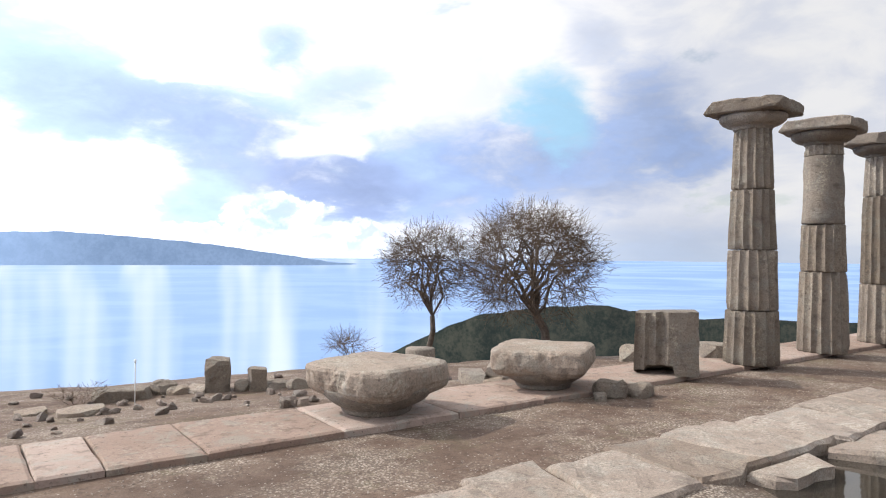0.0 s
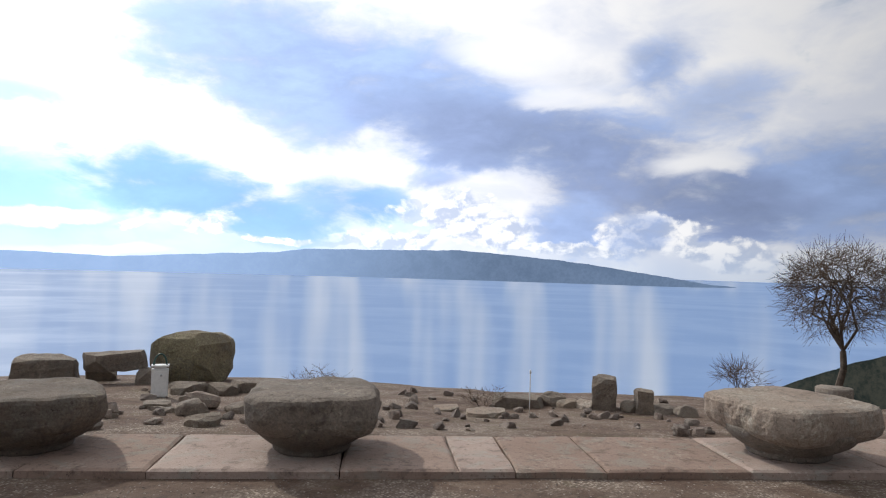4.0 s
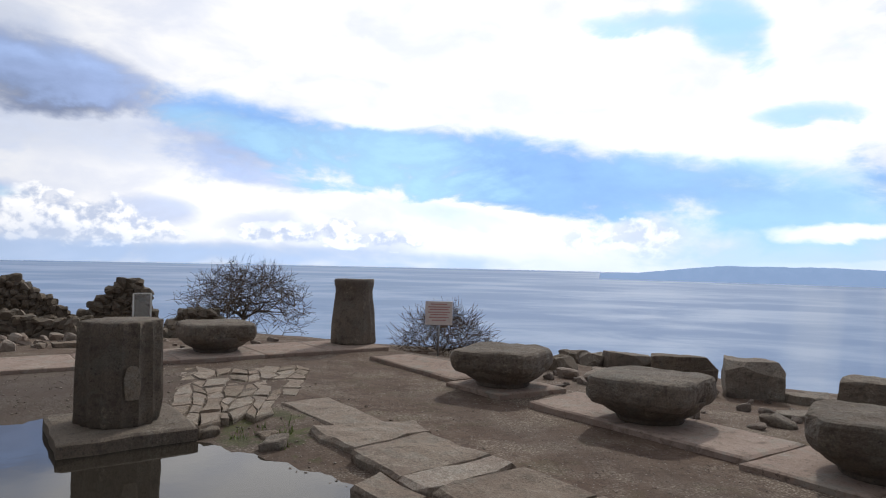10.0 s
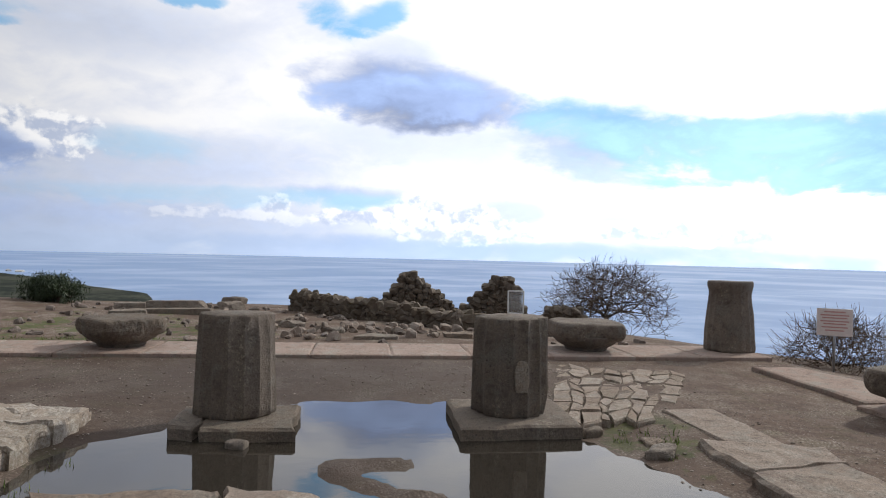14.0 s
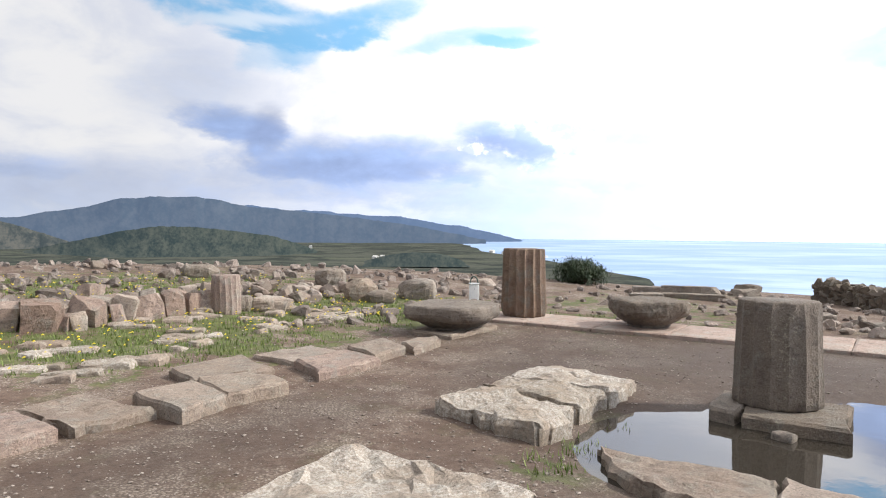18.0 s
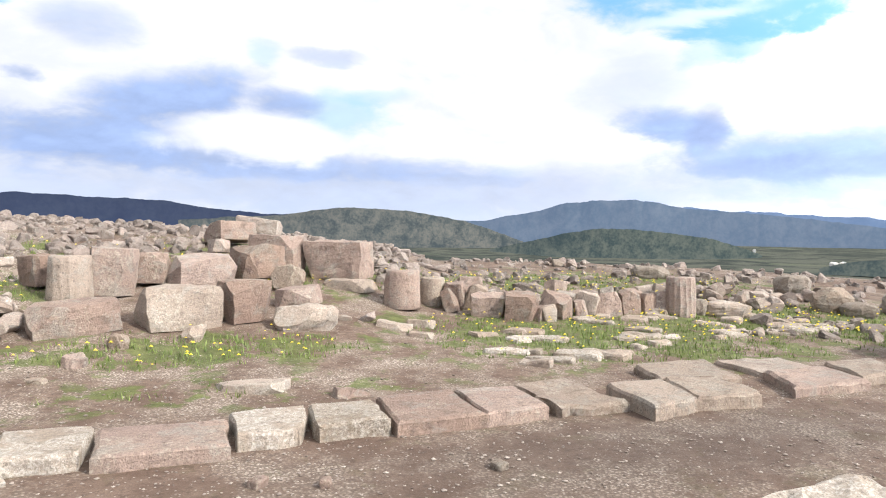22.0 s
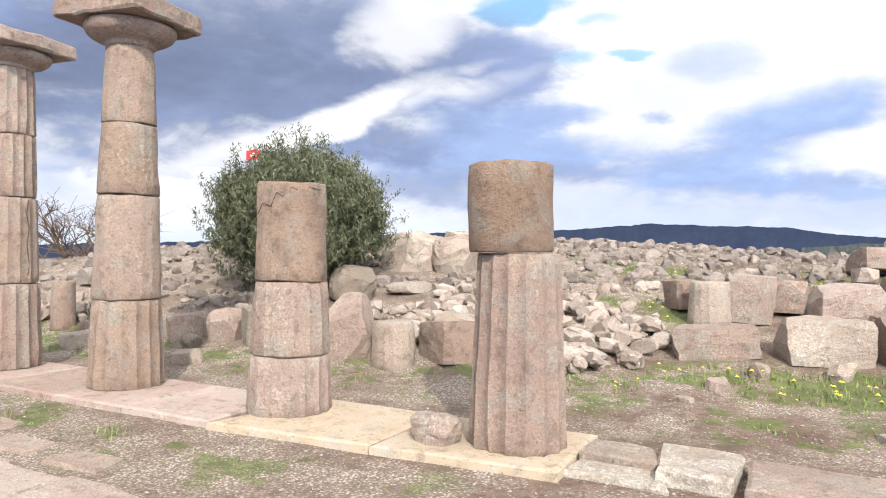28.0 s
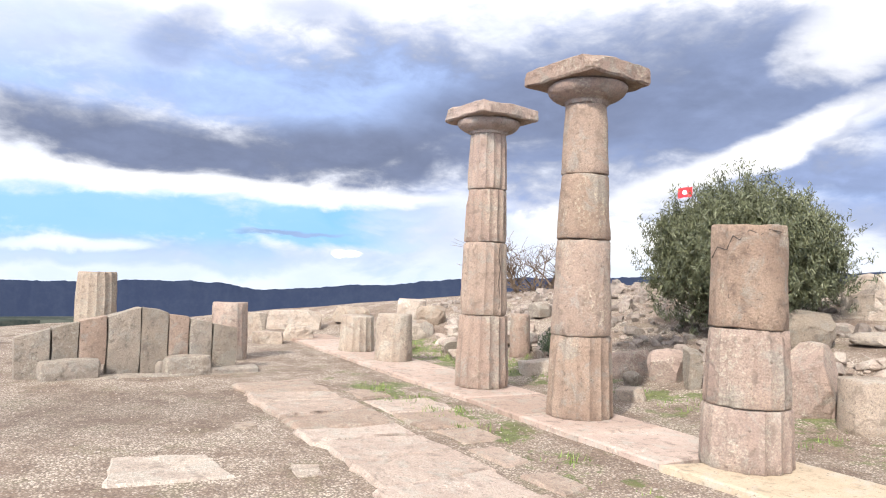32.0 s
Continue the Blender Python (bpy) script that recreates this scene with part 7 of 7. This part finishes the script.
def leaf_mesh(name, spots, rng, size, each, mat, jitter, up=0.5):
    vs, fs = [], []
    for p in spots:
        for _ in range(each):
            c = p + Vector((rng.gauss(0, jitter), rng.gauss(0, jitter), rng.gauss(0, jitter)))
            d = Vector((rng.gauss(0, 1), rng.gauss(0, 1), rng.gauss(up, 0.8))).normalized()
            w = d.orthogonal().normalized()
            w.rotate(Matrix.Rotation(rng.uniform(0, 6.28), 3, d))
            l, h = size * rng.uniform(0.7, 1.3), size * 0.1
            b = len(vs)
            vs += [tuple(c - d * l / 2), tuple(c + w * h), tuple(c + d * l / 2), tuple(c - w * h)]
            fs.append((b, b + 1, b + 2, b + 3))
    me = bpy.data.meshes.new(name)
    me.from_pydata(vs, [], fs)
    me.materials.append(mat)
    return me


def leafy(name, x, y, rx, rz_, seed, mat, label, category, clumps=120, sprigs=18, size=0.13, each=6, lift=0.0):
    """A leafy crown of many clumps with ragged outline, on limbs."""
    t = thing(name, x, y, ground_z(x, y) - 0.05, 0, label, category)
    rng = random.Random(seed)
    wood = Twigs()
    spots = []
    for i in range(clumps):
        a, c = rng.uniform(0, 6.283), rng.uniform(-0.75, 1)
        q = rng.uniform(0.2, 1.0) ** 0.55
        s = math.sqrt(1 - c * c) if c < 1 else 0
        bulge = 1 + 0.22 * noise.noise(Vector((math.cos(a) * 1.5, math.sin(a) * 1.5, c * 1.5 + seed)))
        p = Vector((rx * q * s * math.cos(a) * bulge, rx * q * s * math.sin(a) * bulge, lift + rz_ * (0.95 + q * c * bulge)))
        wood.limb(Vector((rng.uniform(-0.15, 0.15), rng.uniform(-0.15, 0.15), 0.1)), p, 0.045, 0.01, 4)
        cr = rng.uniform(0.14, 0.32) * rx * 0.6
        for _ in range(sprigs):
            o = Vector((rng.gauss(0, cr), rng.gauss(0, cr), rng.gauss(0.1, cr)))
            spots += [p + o + Vector((0, 0, 0.05 * k)) + o.normalized() * 0.045 * k for k in range(3)]
    ob = new("limbs", wood.mesh("limbs", M_BARK))
    ob.parent = t
    ob = new("crown", leaf_mesh("crown", spots, rng, size, each, mat, size * 0.4, 1.3))
    ob.parent = t
    return t


crowned_tree(-9.85, -13.85, -1.75, (0.12, 0.05, 1.85), (0.16, -0.1, 3.05), (1.12, 1.1, 0.98), 0.085, 3, "leafless brown tree with a rounded crown on the rim", (10, 5, 5, 4), 0.0034)
crowned_tree(-11.6, -11.4, -1.65, (0.4, -0.38, 1.85), (0.47, -0.45, 2.95), (1.6, 1.6, 1.38), 0.125, 11, "wide leafless tree leaning over the seaward rim", (13, 5, 5, 5), 0.0036)
crowned_tree(-6.42, -11.82, -0.95, (0.02, 0, 0.42), (0, 0, 0.72), (0.4, 0.4, 0.27), 0.028, 5, "small bare sapling standing below the rim", (6, 3, 3, 2), 0.003)
crowned_tree(20.6, -7.4, -0.45, (0.02, 0.02, 0.25), (0, 0, 0.3), (1.95, 1.95, 1.6), 0.09, 7, "wide leafless shrub with many fine twigs", (11, 5, 4, 3), 0.0052, "bare_shrub", "shrub", 0.15)
crowned_tree(13.2, -9.5, -0.65, (0.02, 0.02, 0.15), (0, 0, 0.15), (1.2, 1.2, 1.08), 0.055, 8, "dense bare brown bush behind the sign", (11, 5, 4, 3), 0.0038, "bare_shrub", "shrub", 0.15)
bare_tree("bare_tree", -18.6, 13.2, 3.0, 0.07, 9, "leafless reddish tree behind the columns", stems=5, top=4, wide=1.9, z=0.4)
bare_tree("dry_weeds", 0.8, -11.4, 0.6, 0.003, 12, "tuft of dry bare weeds beside the boulder", stems=8, top=3, wide=0.5, category="weeds", z=-0.6, thin=0.0016)
bare_tree("dry_weeds", -1.8, -10.95, 0.36, 0.0025, 13, "tuft of dry weeds near a thin rod", stems=7, top=3, wide=0.42, category="weeds", z=-0.55, thin=0.0014)
leafy("olive_tree", -9.05, 11.25, 1.5, 1.14, 21, M_OLIVE, "dense round olive bush with grey-green leaves", "tree", 330, 28, 0.1, 8, 0.2)
leafy("dark_bush", 22.2, 9.1, 0.72, 0.27, 22, M_BUSH, "low dark evergreen bush on the slope", "bush", 60, 12, 0.12, 5)
leafy("dark_bush", -10.6, 8.3, 0.3, 0.25, 23, M_BUSH, "small dark green bush behind the column", "bush", 26, 10, 0.08, 5)

def crack(owner, facing, pts, r0, r1, thick=0.006):
    """A dark jagged rod laid on a drum for the shade in a crack: angle from the facing side, height."""
    pen = Twigs()
    z_lo, z_hi = min(p[1] for p in pts), max(p[1] for p in pts)
    line = []
    for a, z in pts:
        r = r0 + (r1 - r0) * (z - z_lo) / max(0.01, z_hi - z_lo)
        t = radians(facing + a)
        line.append(Vector((r * math.cos(t), r * math.sin(t), z)))
    for p, q in zip(line, line[1:]):
        pen.limb(p, q, thick, thick, 4)
    ob = new("crack", pen.mesh("crack", M_CRACK_SHADE))
    ob.parent = owner
    ob["label"] = "dark line laid on as a jagged crack"


crack(capped, -51.4, ((-70, 1.93), (-53, 2.03), (-34, 2.0), (-24, 2.13), (-14, 2.09), (0, 2.18), (17, 2.14), (30, 2.19), (53, 2.17)), 0.341, 0.337)
crack(split, -31.9, ((42, 2.2), (38, 2.0), (44, 1.82), (39, 1.6), (45, 1.35), (41, 1.2)), 0.354, 0.343)

# ---------------------------------------------------------------- signs and small made things
def bar(parent, name, w, d, h, mat, m, r=12):
    bm = bmesh.new()
    bmesh.ops.create_cube(bm, size=1)
    bmesh.ops.scale(bm, vec=(w, d, h), verts=bm.verts)
    bmesh.ops.bevel(bm, geom=bm.edges[:], offset=min(w, d, h) * 0.2, segments=2, affect="EDGES")
    ob = part(name, bm, mat, parent)
    ob.matrix_local = m
    return ob


def rod_bm(r, h, seg=10):
    bm = bmesh.new()
    bmesh.ops.create_cone(bm, cap_ends=True, segments=seg, radius1=r, radius2=r, depth=h)
    bmesh.ops.translate(bm, vec=(0, 0, h / 2), verts=bm.verts)
    shade(bm)
    return bm


def hoop_bm(w, h, r):
    bm = bmesh.new()
    ring = []
    for i in range(13):
        a = math.pi * i / 12
        c = Vector((w / 2 * math.cos(a), 0, h * math.sin(a)))
        o = Vector((math.cos(a), 0, math.sin(a)))
        ring.append([bm.verts.new(c + o * r * math.cos(t * 1.0472) + Vector((0, r * math.sin(t * 1.0472), 0))) for t in range(6)])
    for p, q in zip(ring, ring[1:]):
        for k in range(6):
            bm.faces.new((p[k], p[(k + 1) % 6], q[(k + 1) % 6], q[k]))
    shade(bm)
    return bm


def marker_box(x, y, z, rz, w, h, label):
    t = thing("marker_box", x, y, z, rz, label, "box")
    bar(t, "body", w, 0.16, h, M_WHITE, pose(0, 0, h / 2))
    front = bar(t, "front_panel", w * 0.8, 0.012, h * 0.78, M_WHITE, pose(0, -0.082, h * 0.48))
    bar(t, "lid", w * 1.06, 0.18, 0.025, M_WHITE, pose(0, 0, h + 0.0125))
    hoop = part("hoop", hoop_bm(w * 0.75, 0.16, 0.014), M_DARKGREEN, t, "dark green hoop")
    hoop.location = (0, 0, h + 0.02)
    bolt = part("latch", rod_bm(0.015, 0.02), M_STEEL, front)
    bolt.matrix_local = pose(0.02, -0.003, h * 0.27, 90)


marker_box(2.98, -10.75, ground_z(2.98, -10.75) - 0.02, -165, 0.23, 0.46, "white metal box with a dark hoop on the rim")
marker_box(14.3, 8.55, ground_z(14.3, 8.55), -60, 0.24, 0.42, "white metal box with a dark hoop among stones")

sign = thing("warning_sign", 12.3, -8.75, ground_z(12.3, -8.75) - 0.05, -124, "faded pinkish warning sign on a thin post", "sign")
part("post", rod_bm(0.022, 1.2), M_STEEL, sign)
board = bar(sign, "board", 0.58, 0.02, 0.5, M_SIGN, pose(0, -0.03, 0.98))
for i, (w, z) in enumerate(((0.34, 1.47), (0.46, 1.41), (0.4, 1.36), (0.46, 1.30), (0.36, 1.25), (0.42, 1.19), (0.3, 1.13))):
    bar(board, "text_line", w, 0.004, 0.022, M_SIGN_RED, pose(0, -0.013, z - 1.28))

panel = thing("info_panel", 15.6, -3.5, ground_z(15.6, -3.5) - 0.05, -100, "clear information panel in a white frame on two legs", "sign")
for s in (-1, 1):
    part("leg", rod_bm(0.018, 1.05), M_STEEL, panel).location = (s * 0.17, 0, 0)
for px_, pz_, w_, h_ in ((-0.17, 0.8, 0.03, 0.52), (0.17, 0.8, 0.03, 0.52), (0, 1.05, 0.37, 0.03), (0, 0.55, 0.37, 0.03)):
    bar(panel, "frame_bar", w_, 0.03, h_, M_WHITE, pose(px_, -0.02, pz_))
pane = bar(panel, "pane", 0.31, 0.008, 0.47, M_PANE, pose(0, -0.02, 0.8))
for i in range(2):
    bar(pane, "text_line", 0.12, 0.004, 0.016, M_INK, pose(0, -0.008, 0.15 - i * 0.05))

rod = thing("survey_rod", -2.35, -10.25, ground_z(-2.35, -10.25) - 0.03, 0, "thin white rod standing on the rim", "rod")
part("shaft", rod_bm(0.007, 0.6, 8), M_WHITE, rod)
part("tip", rod_bm(0.014, 0.05, 8), M_WHITE, rod).location = (0, 0, 0.6)

flag = thing("flag", -17.65, 19.55, 1.2, 0, "red flag with a white emblem on a pole", "flag")
part("pole", rod_bm(0.03, 5.2), M_STEEL, flag).location = (0, 0, -1.0)
bm = bmesh.new()
g = [[bm.verts.new((-0.04 - 0.52 * i / 10 * 0.75, -0.52 * i / 10 * 0.6 + 0.05 * math.sin(i * 0.9), 3.62 + 0.36 * j / 4 - 0.06 * i / 10)) for j in range(5)] for i in range(11)]
for p, q in zip(g, g[1:]):
    for k in range(4):
        bm.faces.new((p[k], q[k], q[k + 1], p[k + 1]))
shade(bm)
cloth = part("cloth", bm, M_RED, flag)
bm = bmesh.new()
bmesh.ops.create_circle(bm, cap_ends=True, segments=20, radius=0.08)
em = part("emblem", bm, M_CLOTH, cloth)
em.matrix_local = pose(-0.22, -0.19, 3.77, 90, 0, 38)

# white houses in the valley
def house(x, y, z, w, d, h, rz):
    t = thing("valley_house", x, y, z, rz, "small white house far off in the valley", "house", "valley houses")
    bm = bmesh.new()
    bmesh.ops.create_cube(bm, size=1)
    bmesh.ops.scale(bm, vec=(w, d, h), verts=bm.verts)
    bmesh.ops.translate(bm, vec=(0, 0, h / 2), verts=bm.verts)
    part("wall", bm, M_HOUSE, t)
    bm = bmesh.new()
    v = [bm.verts.new(p) for p in ((-w * 0.55, -d * 0.55, h), (w * 0.55, -d * 0.55, h), (w * 0.55, d * 0.55, h), (-w * 0.55, d * 0.55, h), (-w * 0.55, 0, h * 1.4), (w * 0.55, 0, h * 1.4))]
    for q in ((0, 1, 5, 4), (2, 3, 4, 5), (0, 4, 3), (1, 2, 5), (3, 2, 1, 0)):
        bm.faces.new([v[i] for i in q])
    part("roof", bm, M_HOUSE, t)


rng = random.Random(3)
for az, r in ((38.6, 1050), (39.2, 1060), (44.5, 1700), (28.5, 1350), (27.5, 1300), (26.7, 1330), (25.9, 1280), (25.2, 1250), (29.5, 1420), (47.5, 1750)):
    x, y = r * math.cos(radians(az)), r * math.sin(radians(az))
    house(x, y, ground_z(x, y) - 0.5, rng.uniform(7, 12), rng.uniform(6, 9), rng.uniform(4, 6), rng.uniform(0, 90))

# ---------------------------------------------------------------- gravel, grass, flowers
def pebbles():
    rng = random.Random(91)
    vs, fs = [], []
    n = 0
    while n < 26000:
        x, y = rng.uniform(-14, 12), rng.uniform(-9.5, 9.5)
        r = math.hypot(x, y)
        if r < 2.2 or rng.random() > 1.3 / (0.35 * r) ** 0.8:
            continue
        if 5.1 < y < 6.5 and x < -1.6 or -6.98 < y < -5.8 and x < 6.5:
            continue
        if (x - 6.6) ** 2 + (y + 0.2) ** 2 < 7 or 2.35 < y < 3.7 and x < 1 or -4.3 < y < -3.1 and x < 6.5:
            continue
        s = rng.choice((0.007, 0.008, 0.009, 0.011, 0.012, 0.015, 0.02)) * rng.uniform(0.7, 1.3)
        if y < -4.4:
            s = min(s, 0.01)
        c = Vector((x, y, float(height(x, y)) + s * 0.25))
        b = len(vs)
        a = rng.uniform(0, 3)
        for q in ((1, 0.2, 0), (-0.9, 0.1, 0.1), (0.1, 0.8, 0), (-0.1, -0.9, 0), (0.25, 0.1, 0.42), (-0.1, 0, -0.6)):
            q = Vector(q) * s * rng.uniform(0.8, 1.2)
            vs.append(tuple(c + Matrix.Rotation(a, 3, "Z") @ q))
        for f in ((0, 2, 4), (2, 1, 4), (1, 3, 4), (3, 0, 4), (2, 0, 5), (1, 2, 5), (3, 1, 5), (0, 3, 5)):
            fs.append(tuple(b + i for i in f))
        n += 1
    me = bpy.data.meshes.new("pebbles")
    me.from_pydata(vs, [], fs)
    me.materials.append(M_PEBBLE)
    tagged(new("pebbles", me), "loose grey and white gravel on the earth", "gravel", kind="stuff")


def tufts():
    rng = random.Random(92)
    vs, fs, fl_v, fl_f = [], [], [], []
    n = 0
    pts = np.array([[rng.uniform(-16, 14), rng.uniform(-4, 16)] for _ in range(60000)])
    grass = ground_cover(pts[:, 0], pts[:, 1])[0]
    patch = wave(pts[:, 0], pts[:, 1], 1.6, 14)
    hs = height(pts[:, 0], pts[:, 1])
    for (x, y), gval, pt, z in zip(pts, grass, patch, hs):
        if gval + 0.25 * pt < 0.42 or rng.random() > gval or (5.05 < y < 6.5 and -19 < x < -1.6):
            continue
        for _ in range(4):
            a, l = rng.uniform(0, 6.28), rng.uniform(0.03, 0.095)
            p = Vector((x + rng.uniform(-0.06, 0.06), y + rng.uniform(-0.06, 0.06), z - 0.01))
            d = Vector((math.cos(a), math.sin(a), 0))
            w = Vector((-d.y, d.x, 0)) * 0.008
            b = len(vs)
            vs += [tuple(p - w), tuple(p + w), tuple(p + d * l * 0.45 + Vector((0, 0, l)))]
            fs.append((b, b + 1, b + 2))
        if y > 8.2 and x > -2.5 and rng.random() < 0.2 and pt > -0.2:
            c = Vector((x, y, z + rng.uniform(0.07, 0.13)))
            b, s = len(fl_v), rng.uniform(0.016, 0.028)
            fl_v += [tuple(c + Vector(q) * s) for q in ((1, 0, 0), (0, 1, 0.3), (-1, 0, 0), (0, -1, 0.3), (0, 0, 0.9))]
            fl_f += [(b, b + 1, b + 4), (b + 1, b + 2, b + 4), (b + 2, b + 3, b + 4), (b + 3, b, b + 4)]
    for name, v, f, mat, label, cat in (("grass", vs, fs, M_GRASS, "short winter grass in patches", "grass"), ("wild_flowers", fl_v, fl_f, M_FLOWER, "small yellow wild flowers in the grass", "flowers")):
        me = bpy.data.meshes.new(name)
        me.from_pydata(v, [], f)
        me.materials.append(mat)
        tagged(new(name, me), label, cat, kind="stuff")


pebbles()
tufts()
